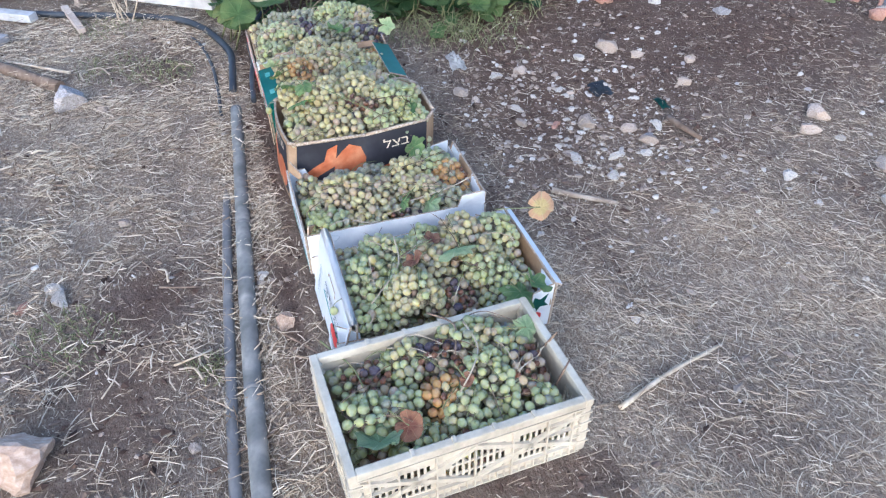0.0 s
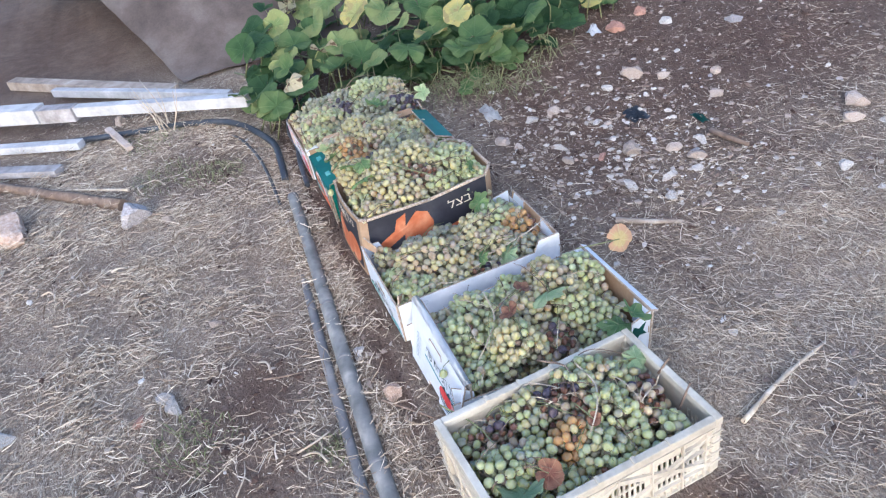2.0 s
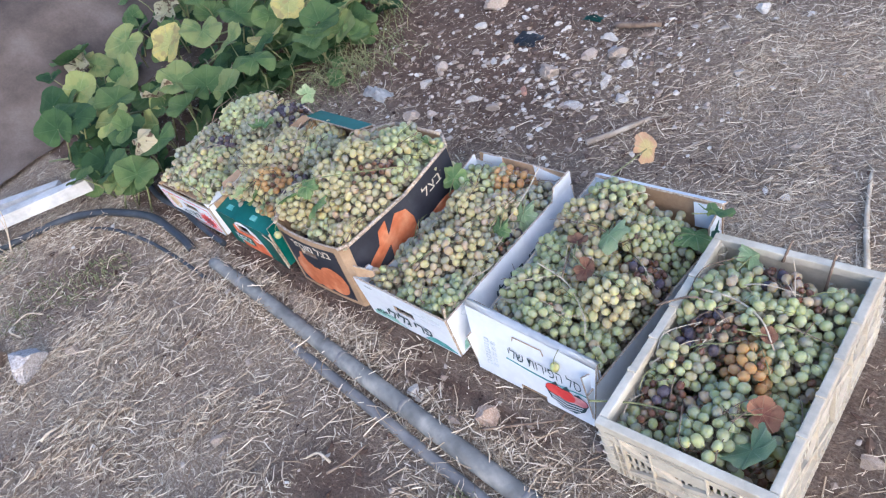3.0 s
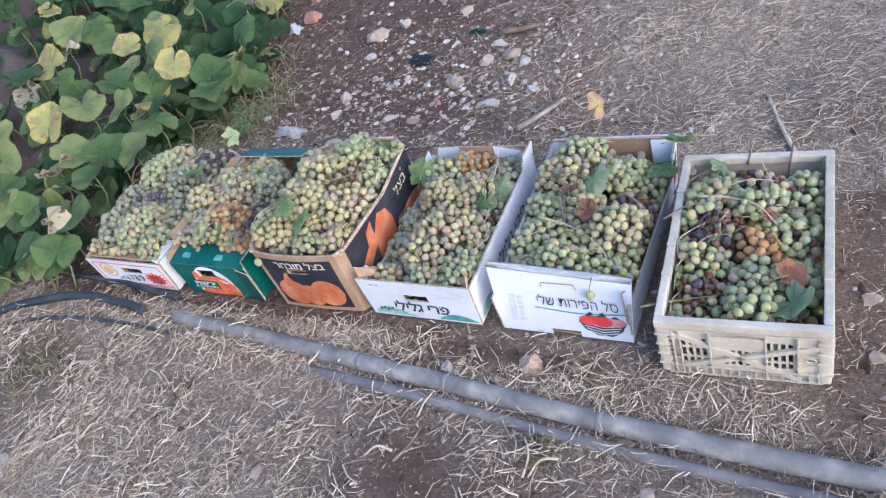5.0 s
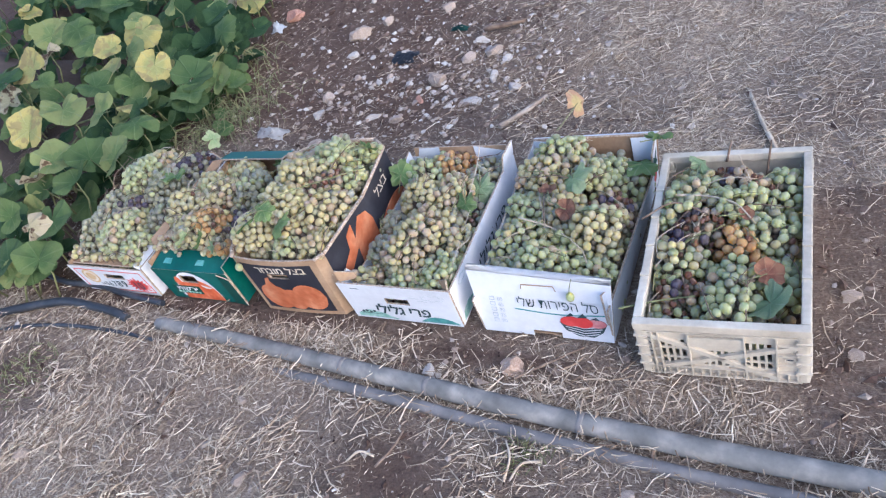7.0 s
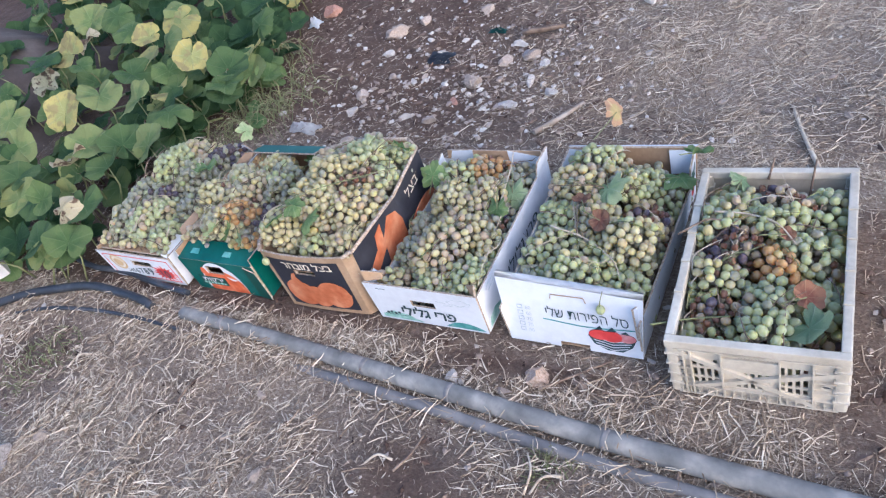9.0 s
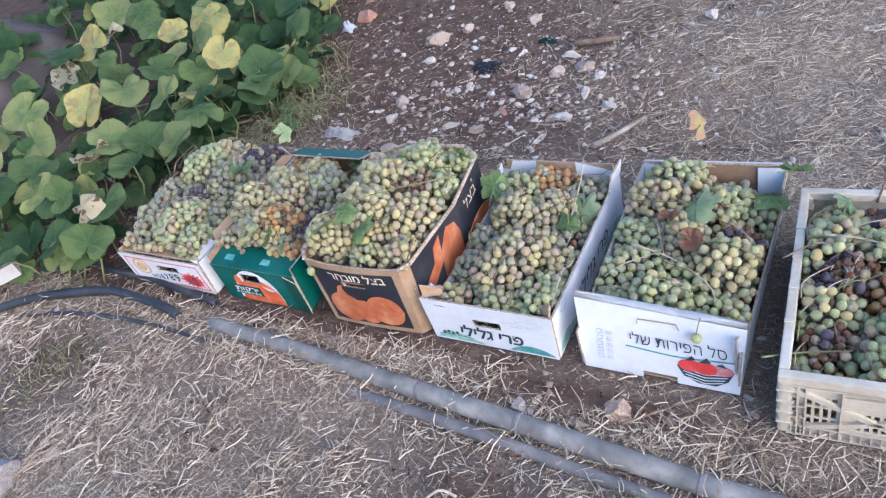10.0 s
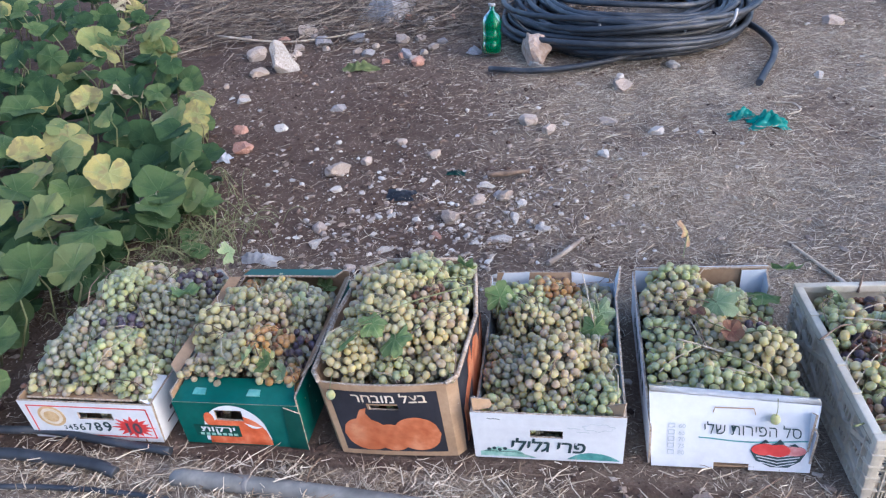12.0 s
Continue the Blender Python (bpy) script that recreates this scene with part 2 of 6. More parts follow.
INK = plain("ink_print", [(0.012, 0.03, 0.035), (0.02, 0.045, 0.05), (0.035, 0.07, 0.075)], 0.6, 30, 0.1, 90)
TEAL = plain("teal_print", [(0.05, 0.2, 0.19), (0.09, 0.3, 0.28), (0.18, 0.4, 0.36)], 0.6, 40, 0.1, 120)
SAGE = plain("sage_print", [(0.18, 0.36, 0.28), (0.3, 0.5, 0.42), (0.5, 0.64, 0.56)], 0.6, 60, 0.1, 200)
LINING = plain("white_lining", [(0.58, 0.6, 0.64), (0.68, 0.7, 0.74), (0.76, 0.78, 0.8)], 0.7, 6, 0.15, 60, spec=0.25, depth=0.0006)
GREYP = plain("grey_print", [(0.4, 0.43, 0.44), (0.5, 0.53, 0.54), (0.6, 0.62, 0.62)], 0.6, 40, 0.1, 120)
PLUMP = plain("plum_print", [(0.06, 0.045, 0.06), (0.1, 0.07, 0.09), (0.17, 0.12, 0.15)], 0.6, 40, 0.1, 120)
OCHRE = plain("ochre_print", [(0.45, 0.28, 0.12), (0.58, 0.4, 0.2), (0.66, 0.5, 0.3)], 0.6, 60, 0.1, 200)
PLASTIC = plain("cream_plastic", [(0.42, 0.36, 0.275), (0.53, 0.465, 0.365), (0.62, 0.555, 0.45)], 0.5, 9, 0.2, 70, spec=0.4, depth=0.0008)
WOOD = plain("grey_wood", [(0.2, 0.15, 0.11), (0.34, 0.27, 0.21), (0.46, 0.39, 0.32)], 0.85, 12, 0.4, 80)
TWIG = plain("dry_twig", [(0.1, 0.065, 0.045), (0.19, 0.13, 0.09), (0.3, 0.22, 0.16)], 0.85, 30, 0.4, 160)
PALETWIG = plain("pale_stalk", [(0.38, 0.29, 0.2), (0.52, 0.43, 0.32), (0.64, 0.56, 0.45)], 0.8, 30, 0.3, 160)
GREENSTEM = plain("green_stem", [(0.12, 0.13, 0.05), (0.2, 0.21, 0.09), (0.3, 0.27, 0.14)], 0.7, 30, 0.3, 160)
PLANK = plain("whitewashed_plank", [(0.34, 0.325, 0.315), (0.45, 0.435, 0.425), (0.57, 0.55, 0.54)], 0.8, 9, 0.3, 70, spec=0.2)
NET = plain("brown_shade_cloth", [(0.06, 0.048, 0.042), (0.1, 0.08, 0.07), (0.15, 0.125, 0.11)], 0.95, 4, 0.5, 90, spec=0.1, depth=0.004)
# inner berries, browned and green, coloured darker than outer ones as shade in the gaps
SHADED_CORE = island("shaded_inner_grape", [(0.0, (0.14, 0.095, 0.075)), (0.3, (0.24, 0.21, 0.145)), (0.7, (0.31, 0.31, 0.19)), (1.0, (0.38, 0.3, 0.2))], 0.5, 90.0)
GRAPES = {
    "green": grape_material("green_grape", (0.45, 0.475, 0.235), (0.53, 0.48, 0.26), (0.63, 0.625, 0.46)),
    "yellow": grape_material("yellow_grape", (0.58, 0.5, 0.26), (0.57, 0.42, 0.24), (0.66, 0.6, 0.445)),
    "amber": grape_material("amber_grape", (0.56, 0.31, 0.11), (0.44, 0.19, 0.085), (0.6, 0.45, 0.3)),
    "dusty": grape_material("dusty_grape", (0.37, 0.36, 0.25), (0.43, 0.335, 0.24), (0.54, 0.515, 0.43)),
    "pink": grape_material("pinkish_grape", (0.54, 0.41, 0.29), (0.43, 0.275, 0.195), (0.62, 0.535, 0.42)),
    "purple": grape_material("purple_grape", (0.085, 0.06, 0.078), (0.18, 0.085, 0.085), (0.27, 0.24, 0.29)),
    "raisin": grape_material("shrivelled_grape", (0.19, 0.08, 0.058), (0.3, 0.13, 0.075), (0.33, 0.225, 0.175)),
}
PUMPKIN = {
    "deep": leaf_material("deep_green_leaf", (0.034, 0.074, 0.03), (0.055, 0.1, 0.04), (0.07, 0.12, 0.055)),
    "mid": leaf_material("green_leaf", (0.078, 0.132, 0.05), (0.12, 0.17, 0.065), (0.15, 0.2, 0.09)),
    "light": leaf_material("light_green_leaf", (0.18, 0.235, 0.09), (0.28, 0.305, 0.12), (0.28, 0.32, 0.16), (0.26, 0.28, 0.11)),
    "yellow": leaf_material("yellowing_leaf", (0.3, 0.31, 0.13), (0.42, 0.37, 0.14), (0.36, 0.36, 0.18), (0.29, 0.25, 0.12)),
    "dead": leaf_material("withered_leaf", (0.42, 0.37, 0.24), (0.46, 0.4, 0.28), (0.5, 0.45, 0.34), (0.13, 0.085, 0.06)),
}
VINE = {
    "green": leaf_material("vine_leaf_green", (0.13, 0.21, 0.085), (0.2, 0.27, 0.11), (0.3, 0.35, 0.2)),
    "pale": leaf_material("vine_leaf_pale", (0.28, 0.37, 0.2), (0.36, 0.42, 0.24), (0.44, 0.49, 0.33)),
    "rust": leaf_material("vine_leaf_rust", (0.21, 0.09, 0.065), (0.29, 0.145, 0.095), (0.34, 0.21, 0.14)),
    "amber": leaf_material("vine_leaf_amber", (0.5, 0.39, 0.19), (0.5, 0.31, 0.2), (0.54, 0.45, 0.28)),
}
mat_bottle, nt, p = material("green_bottle")
p.inputs["Base Color"].default_value = (0.0, 0.3, 0.12, 1)
p.inputs["Transmission Weight"].default_value = 0.7
p.inputs["Roughness"].default_value = 0.12
p.inputs["IOR"].default_value = 1.45
BOTTLE = mat_bottle
mat_film, nt, p = material("green_film")
p.inputs["Base Color"].default_value = (0.02, 0.36, 0.29, 1)
p.inputs["Roughness"].default_value = 0.35
bump(nt, p, noise_tex(nt, nt.nodes.new("ShaderNodeTexCoord").outputs["Object"], 50.0), 0.5, 0.005)
FILM = mat_film
RAG = plain("grey_rag", [(0.42, 0.4, 0.38), (0.55, 0.53, 0.51), (0.66, 0.64, 0.62)], 0.95, 25, 0.5, 140, depth=0.003)

# ---------------------------------------------------------------- helpers of the scene


def part(name, bm, mat, parent, label=""):
    me = bpy.data.meshes.new(name)
    bm.to_mesh(me)
    bm.free()
    return part_of(name, me, mat, parent, label)


def part_of(name, me, mat, parent, label=""):
    if mat is not None and not me.materials:
        me.materials.append(mat)
    ob = new(name, me)
    ob.parent = parent
    if label:
        tagged(ob, label)
    return ob


def thing(name, label, category, group="", at=None):
    ob = new(name)
    ob.empty_display_size = 0.05
    if at is not None:
        ob.matrix_basis = at
    return tagged(ob, label, category, group)


def smooth(bm, on=True):
    for f in bm.faces:
        f.smooth = on
    return bm


def block(x0, x1, y0, y1, z0, z1, bevel=0.0):
    bm = bmesh.new()
    bmesh.ops.create_cube(bm, size=1.0)
    bmesh.ops.scale(bm, vec=(x1 - x0, y1 - y0, z1 - z0), verts=bm.verts)
    bmesh.ops.translate(bm, vec=((x0 + x1) / 2, (y0 + y1) / 2, (z0 + z1) / 2), verts=bm.verts)
    if bevel:
        bmesh.ops.bevel(bm, geom=bm.edges[:], offset=bevel, segments=2, affect="EDGES", profile=0.6)
    return bm


def spline(points, step=6):
    """Catmull-Rom points through the given ones."""
    ps = [Vector(p) for p in points]
    ps = [ps[0] * 2 - ps[1]] + ps + [ps[-1] * 2 - ps[-2]]
    out = []
    for i in range(1, len(ps) - 2):
        a, b, c, d = ps[i - 1:i + 3]
        for k in range(step):
            t = k / step
            out.append(0.5 * (2 * b + (c - a) * t + (2 * a - 5 * b + 4 * c - d) * t * t + (3 * b - a - 3 * c + d) * t ** 3))
    out.append(ps[-2])
    return out


def tube(points, radius, sides=8, bm=None, cap=True):
    """A round rod along points; radius is a number or a function of 0..1."""
    bm = bm or bmesh.new()
    n = len(points)
    rings = []
    side = Vector((0, 0, 1))
    for i, p in enumerate(points):
        d = (points[min(i + 1, n - 1)] - points[max(i - 1, 0)]).normalized()
        u = d.cross(side)
        if u.length < 0.05:
            u = d.cross(Vector((1, 0, 0)))
        u.normalize()
        v = d.cross(u)
        r = radius(i / (n - 1)) if callable(radius) else radius
        rings.append([bm.verts.new(p + r * (math.cos(a) * u + math.sin(a) * v)) for a in (2 * math.pi * k / sides for k in range(sides))])
    for a, b in zip(rings, rings[1:]):
        for k in range(sides):
            bm.faces.new((a[k], a[(k + 1) % sides], b[(k + 1) % sides], b[k])).smooth = True
    if cap:
        bm.faces.new(rings[0][::-1])
        bm.faces.new(rings[-1])
    return bm


def panel(corners, thick, hole=None, bm=None, nu=1, nv=1, bow=0.0):
    """A board between four corners (bottom left, bottom right, top right, top left, seen from outside), its thickness
    going inwards. hole: s0, s1, t0, t1 as shares of width and height. bow: how far its middle bulges out."""
    bm = bm or bmesh.new()
    a, b, c, d = [Vector(q) for q in corners]
    nrm = ((b - a).cross(d - a)).normalized()
    ss = sorted({i / nu for i in range(nu + 1)} | ({hole[0], hole[1]} if hole else set()))
    ts = sorted({i / nv for i in range(nv + 1)} | ({hole[2], hole[3]} if hole else set()))

    def at(s, t, k):
        q = a.lerp(b, s).lerp(d.lerp(c, s), t)
        return q + nrm * (bow * 4 * s * (1 - s) * (0.4 + 0.6 * t) - k * thick)

    grid = [[[bm.verts.new(at(s, t, k)) for t in ts] for s in ss] for k in (0, 1)]
    eps = 1e-6
    solid = {}
    for i in range(len(ss) - 1):
        for j in range(len(ts) - 1):
            ms, mt = (ss[i] + ss[i + 1]) / 2, (ts[j] + ts[j + 1]) / 2
            solid[i, j] = not (hole and hole[0] - eps < ms < hole[1] + eps and hole[2] - eps < mt < hole[3] + eps)
    for (i, j), on in solid.items():
        if not on:
            continue
        q = [(i, j), (i + 1, j), (i + 1, j + 1), (i, j + 1)]
        bm.faces.new([grid[0][x][y] for x, y in q])
        bm.faces.new([grid[1][x][y] for x, y in reversed(q)])
        for (x0, y0), (x1, y1), nb in ((q[0], q[1], (i, j - 1)), (q[1], q[2], (i + 1, j)), (q[2], q[3], (i, j + 1)), (q[3], q[0], (i - 1, j))):
            if not solid.get(nb, False):
                bm.faces.new((grid[0][x1][y1], grid[0][x0][y0], grid[1][x0][y0], grid[1][x1][y1]))
    loose = [v for v in bm.verts if not v.link_faces]
    bmesh.ops.delete(bm, geom=loose, context="VERTS")
    return bm


class Face:
    """A face to print on: origin at its lower left corner, u to the right, v up, in metres. bow: how far its middle bulges."""

    def __init__(self, corners, bow=0.0):
        a, b, c, d = [Vector(q) for q in corners]
        self.o, self.u = a, (b - a).normalized()
        self.n = ((b - a).cross(d - a)).normalized()
        self.v = self.n.cross(self.u)
        self.w, self.h = (b - a).length, (d - a).dot(self.v)
        self.c, self.bow = (a, b, c, d), bow

    def at(self, u, v, n=0.0):
        if self.bow:
            s, t = u / self.w, v / self.h
            a, b, c, d = self.c
            return a.lerp(b, s).lerp(d.lerp(c, s), t) + self.n * (n + self.bow * 4 * s * (1 - s) * (0.4 + 0.6 * t))
        return self.o + self.u * u + self.v * v + self.n * n

    def shape(self, name, outlines, mat, parent, lift=0.0006, label="", weld=False):
        """Printed patches, each an outline in metres, a hair proud of the face."""
        bm = bmesh.new()
        for pts in outlines:
            top = [bm.verts.new(self.at(u, v, lift)) for u, v in pts]
            low = [bm.verts.new(self.at(u, v, -0.0004)) for u, v in pts]
            f = bm.faces.new(top)
            if f.normal.dot(self.n) < 0:
                f.normal_flip()
            if weld:
                for q in low:
                    bm.verts.remove(q)
                continue
            for i in range(len(top)):
                j = (i + 1) % len(top)
                bm.faces.new((top[i], low[i], low[j], top[j]))
        if weld:
            bmesh.ops.remove_doubles(bm, verts=bm.verts, dist=2e-5)
        else:
            bmesh.ops.recalc_face_normals(bm, faces=bm.faces)
        return part(name, bm, mat, parent, label)

    def letter(self, name, text, u, v, size, mat, parent, width=None, lift=0.001, tilt=0.0, align="LEFT", slant=0.0, bold=0.0):
        cu = bpy.data.curves.new("text", "FONT")
        cu.body, cu.size, cu.align_x, cu.extrude, cu.shear, cu.offset = text, 1.0, align, 0.0, slant, bold
        tmp = bpy.data.objects.new("text", cu)
        scene.collection.objects.link(tmp)
        me = bpy.data.meshes.new_from_object(tmp.evaluated_get(bpy.context.evaluated_depsgraph_get()))
        bpy.data.objects.remove(tmp)
        bpy.data.curves.remove(cu)
        xs = [q.co.x for q in me.vertices]
        stretch = (width / (max(xs) - min(xs)) / size) if width else 1.0
        ct, st = math.cos(tilt), math.sin(tilt)
        for q in me.vertices:
            x, y = q.co.x * size * stretch, q.co.y * size
            q.co = self.at(u + x * ct - y * st, v + x * st + y * ct, lift)
        me.materials.clear()
        return part_of(name, me, mat, parent)


def rect(u0, u1, v0, v1):
    return [(u0, v0), (u1, v0), (u1, v1), (u0, v1)]


def oval(cu, cv, ru, rv, n=20, wob=0.0, a0=0.0, a1=2 * math.pi):
    full = abs(a1 - a0) > 6.2
    m = n if full else n + 1
    return [(cu + ru * (1 + wob * math.sin(3 * a + 1)) * math.cos(a), cv + rv * (1 + wob * math.cos(2 * a)) * math.sin(a))
            for a in (a0 + (a1 - a0) * i / n for i in range(m))]


def stroke(pts, w):
    """An outline that follows a line with width w."""
    left, right = [], []
    for i, (x, y) in enumerate(pts):
        x0, y0 = pts[max(i - 1, 0)]
        x1, y1 = pts[min(i + 1, len(pts) - 1)]
        l = math.hypot(x1 - x0, y1 - y0) or 1
        nx, ny = -(y1 - y0) / l * w / 2, (x1 - x0) / l * w / 2
        left.append((x + nx, y + ny))
        right.append((x - nx, y - ny))
    return left + right[::-1]


# ---------------------------------------------------------------- ground


def pipe_y(x):
    return -0.115 - 0.05 * (x + 0.6) - 0.012 * math.sin(2.0 * x)


def ground_z(x, y):
    s = min(max((x + 0.3) / 0.7, 0), 1)
    s = s * s * (3 - 2 * s)
    furrow = -0.03 * s * math.exp(-((y - pipe_y(x) + 0.015) / 0.085) ** 2)
    far = min(max((math.hypot(x, y - 0.8) - 3.5) / 6, 0), 1)
    lump = 0.018 * noise.noise((x * 1.7, y * 1.7, 3.0)) + 0.006 * noise.noise((x * 9, y * 9, 8.0)) + 0.003 * noise.noise((x * 31, y * 31, 1.0))
    flat = 1.0
    if -1.1 < x < 1.1 and -0.06 < y < 0.58:
        flat = 0.15
    dip = -0.024 * math.exp(-((y - 0.98) / 0.26) ** 2 - ((x + 0.05) / 0.6) ** 4)
    dip -= 0.018 * math.exp(-((y - 0.92) / 0.24) ** 2 - ((x - 0.5) / 0.45) ** 4)
    return furrow + dip + lump * flat * (1 + 6 * far) - 0.004


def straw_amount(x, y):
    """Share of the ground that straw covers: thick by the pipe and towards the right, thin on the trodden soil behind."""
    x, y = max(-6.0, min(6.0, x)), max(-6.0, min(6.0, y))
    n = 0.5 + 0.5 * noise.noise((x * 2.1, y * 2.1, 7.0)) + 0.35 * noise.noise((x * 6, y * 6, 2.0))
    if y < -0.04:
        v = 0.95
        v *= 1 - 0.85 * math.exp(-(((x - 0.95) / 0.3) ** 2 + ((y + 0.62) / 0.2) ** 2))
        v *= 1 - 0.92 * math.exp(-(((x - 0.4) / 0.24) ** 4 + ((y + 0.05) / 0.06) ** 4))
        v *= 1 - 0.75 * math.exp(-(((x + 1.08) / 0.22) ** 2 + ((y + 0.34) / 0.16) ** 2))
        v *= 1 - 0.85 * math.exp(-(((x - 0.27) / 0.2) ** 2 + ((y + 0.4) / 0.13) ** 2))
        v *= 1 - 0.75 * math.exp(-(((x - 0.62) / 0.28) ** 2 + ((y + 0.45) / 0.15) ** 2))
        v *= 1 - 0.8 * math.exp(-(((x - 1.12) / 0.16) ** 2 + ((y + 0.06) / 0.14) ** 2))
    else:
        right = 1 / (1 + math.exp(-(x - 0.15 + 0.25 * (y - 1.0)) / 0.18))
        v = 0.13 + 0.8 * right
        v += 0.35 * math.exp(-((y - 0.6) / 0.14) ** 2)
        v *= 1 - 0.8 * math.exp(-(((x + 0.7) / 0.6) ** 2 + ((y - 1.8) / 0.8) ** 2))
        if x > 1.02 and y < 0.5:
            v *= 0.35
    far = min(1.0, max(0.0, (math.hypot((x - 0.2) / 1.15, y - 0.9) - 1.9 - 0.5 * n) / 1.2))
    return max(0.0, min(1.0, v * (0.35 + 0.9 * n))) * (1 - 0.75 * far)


def axis(lo, hi, fine, out):
    """Grid lines: close together from lo to hi, wider and wider to +-out."""
    xs = list(np.arange(lo, hi, fine))
    step, x = fine, hi
    while x < out:
        xs.append(x)
        step *= 1.25
        x += step
    step, x = fine, lo - fine
    while x > -out:
        xs.insert(0, x)
        step *= 1.25
        x -= step
    return xs


gx, gy = axis(-2.3, 2.1, 0.02, 400.0), axis(-1.4, 3.5, 0.02, 400.0)
verts = [(x, y, ground_z(x, y)) for y in gy for x in gx]
nx = len(gx)
faces = [(j * nx + i, j * nx + i + 1, (j + 1) * nx + i + 1, (j + 1) * nx + i) for j in range(len(gy) - 1) for i in range(nx - 1)]
me = bpy.data.meshes.new("ground")
me.from_pydata(verts, [], faces)
me.shade_smooth()
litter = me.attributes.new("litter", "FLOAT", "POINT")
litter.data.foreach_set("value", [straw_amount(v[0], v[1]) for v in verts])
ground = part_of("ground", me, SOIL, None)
tagged(ground, "reddish brown dry soil strewn with straw and grit", "ground", kind="structure")

# ---------------------------------------------------------------- pipes and hoses


def pipe_line(points, r, mat, name, label, cat, sides=20, bands=(), band_mat=None):
    t = thing(name, label, cat)
    pts = spline(points, 10)
    part("tube", tube(pts, r, sides), mat, t)
    for b in bands:
        i = min(int(b * (len(pts) - 1)), len(pts) - 2)
        d = (pts[i + 1] - pts[i]).normalized()
        c = pts[i]
        rb = r(b) if callable(r) else r
        part("clip_ring", tube([c - d * 0.006, c - d * 0.004, c + d * 0.004, c + d * 0.006], lambda k: rb * (1.01 if k in (0.0, 1.0) else 1.05), sides), band_mat or BAND_AND_SHADE, t)
    return t


big = [(x, pipe_y(x), ground_z(x, pipe_y(x)) + 0.018 - 0.008 * max(0, min(1, (0.1 - x) / 0.7))) for x in (-0.64, -0.3, 0.0, 0.3, 0.6, 0.9, 1.2, 1.6, 2.2, 3.0)]
pipe_line(big, lambda k: 0.0192 + 0.0022 * min(1, k * 3.2), PIPE, "irrigation_pipe", "thick grey blue plastic irrigation pipe lying in the straw", "pipe", 24, (0.065, 0.235, 0.33, 0.46), OLDHOSE)
small = [(x, pipe_y(x) - 0.046 - 0.006 * max(0, x), ground_z(x, pipe_y(x) - 0.05) + z) for x, z in ((-0.22, -0.02), (0.02, 0.006), (0.26, 0.008), (0.46, 0.006), (0.7, 0.004), (0.93, 0.006), (1.3, 0.006), (1.9, 0.006), (2.8, 0.006))]
pipe_line(small, 0.0135, OLDHOSE, "drip_pipe", "narrow dusty grey pipe beside the thick one", "pipe", 16)
pipe_line([(-0.78, -0.1, 0.004), (-0.83, -0.093, 0.02), (-0.95, -0.083, 0.022), (-1.08, -0.08, 0.022), (-1.23, -0.115, 0.02), (-1.36, -0.165, 0.02), (-1.48, -0.25, 0.02), (-1.6, -0.42, 0.015), (-1.72, -0.7, 0.01), (-1.9, -1.1, 0.01)],
          0.0135, HOSE, "garden_hose", "black rubber hose curving over the dry ground", "hose", 14)
pipe_line([(-0.68, -0.035, 0.008), (-0.86, -0.02, 0.016), (-1.0, 0.0, 0.016), (-1.15, 0.0, 0.014), (-1.3, 0.03, 0.012), (-1.5, 0.1, 0.01), (-1.7, 0.25, 0.01)],
          0.0095, HOSE, "garden_hose", "black rubber hose running under the pumpkin leaves", "hose", 14)
pipe_line([(-0.62, -0.155, 0.0), (-0.8, -0.15, 0.008), (-1.0, -0.155, 0.008), (-1.2, -0.18, 0.006), (-1.35, -0.22, -0.004)], 0.006, HOSE, "drip_line", "thin dark drip line half hidden by straw", "hose", 8)

# ---------------------------------------------------------------- boxes


def board(name, corners, parent, outer, inner=None, th=0.0045, hole=None, label="", nu=1, nv=1, bow=0.0):
    """A cardboard wall: printed outside, lining inside and torn edge in one mesh."""
    bm = panel(corners, th, hole, nu=nu, nv=nv, bow=bow)
    bm.normal_update()
    a, b, c, d = [Vector(q) for q in corners]
    n = ((b - a).cross(d - a)).normalized()
    for f in bm.faces:
        k = f.normal.dot(n)
        f.material_index = 0 if k > 0.7 else (1 if k < -0.7 else 2)
    ob = part(name, bm, outer, parent, label)
    ob.data.materials.append(inner or KRAFT)
    ob.data.materials.append(FLUTE)
    return ob


def tray(t, x0, x1, y0, y1, hf, hb, hs, outer, inner, flare=0.0, front_hole=None, base=0.002, hl=None):
    """Front, back and two sides and a bottom. Returns the front, right and left faces to print on."""
    f = [(x0, y0, base), (x1, y0, base), (x1 + flare, y0 - flare * 0.4, hf), (x0 - flare, y0 - flare * 0.4, hf)]
    b = [(x1, y1, base), (x0, y1, base), (x0 - flare, y1 + flare * 0.4, hb), (x1 + flare, y1 + flare * 0.4, hb)]
    r = [(x1, y0 + 0.005, base), (x1, y1 - 0.005, base), (x1 + flare, y1 - 0.005, hs), (x1 + flare, y0 + 0.005, hs)]
    l = [(x0, y1 - 0.005, base), (x0, y0 + 0.005, base), (x0 - flare, y0 + 0.005, hl or hs), (x0 - flare, y1 - 0.005, hl or hs)]
    board("front_panel", f, t, outer, inner, hole=front_hole)
    board("back_panel", b, t, outer, inner)
    board("side_panel", r, t, outer, inner)
    board("side_panel", l, t, outer, inner)
    part("bottom", block(x0 + 0.006, x1 - 0.006, y0 + 0.006, y1 - 0.006, base, base + 0.004), KRAFT, t)
    return Face(f), Face(r), Face(l)


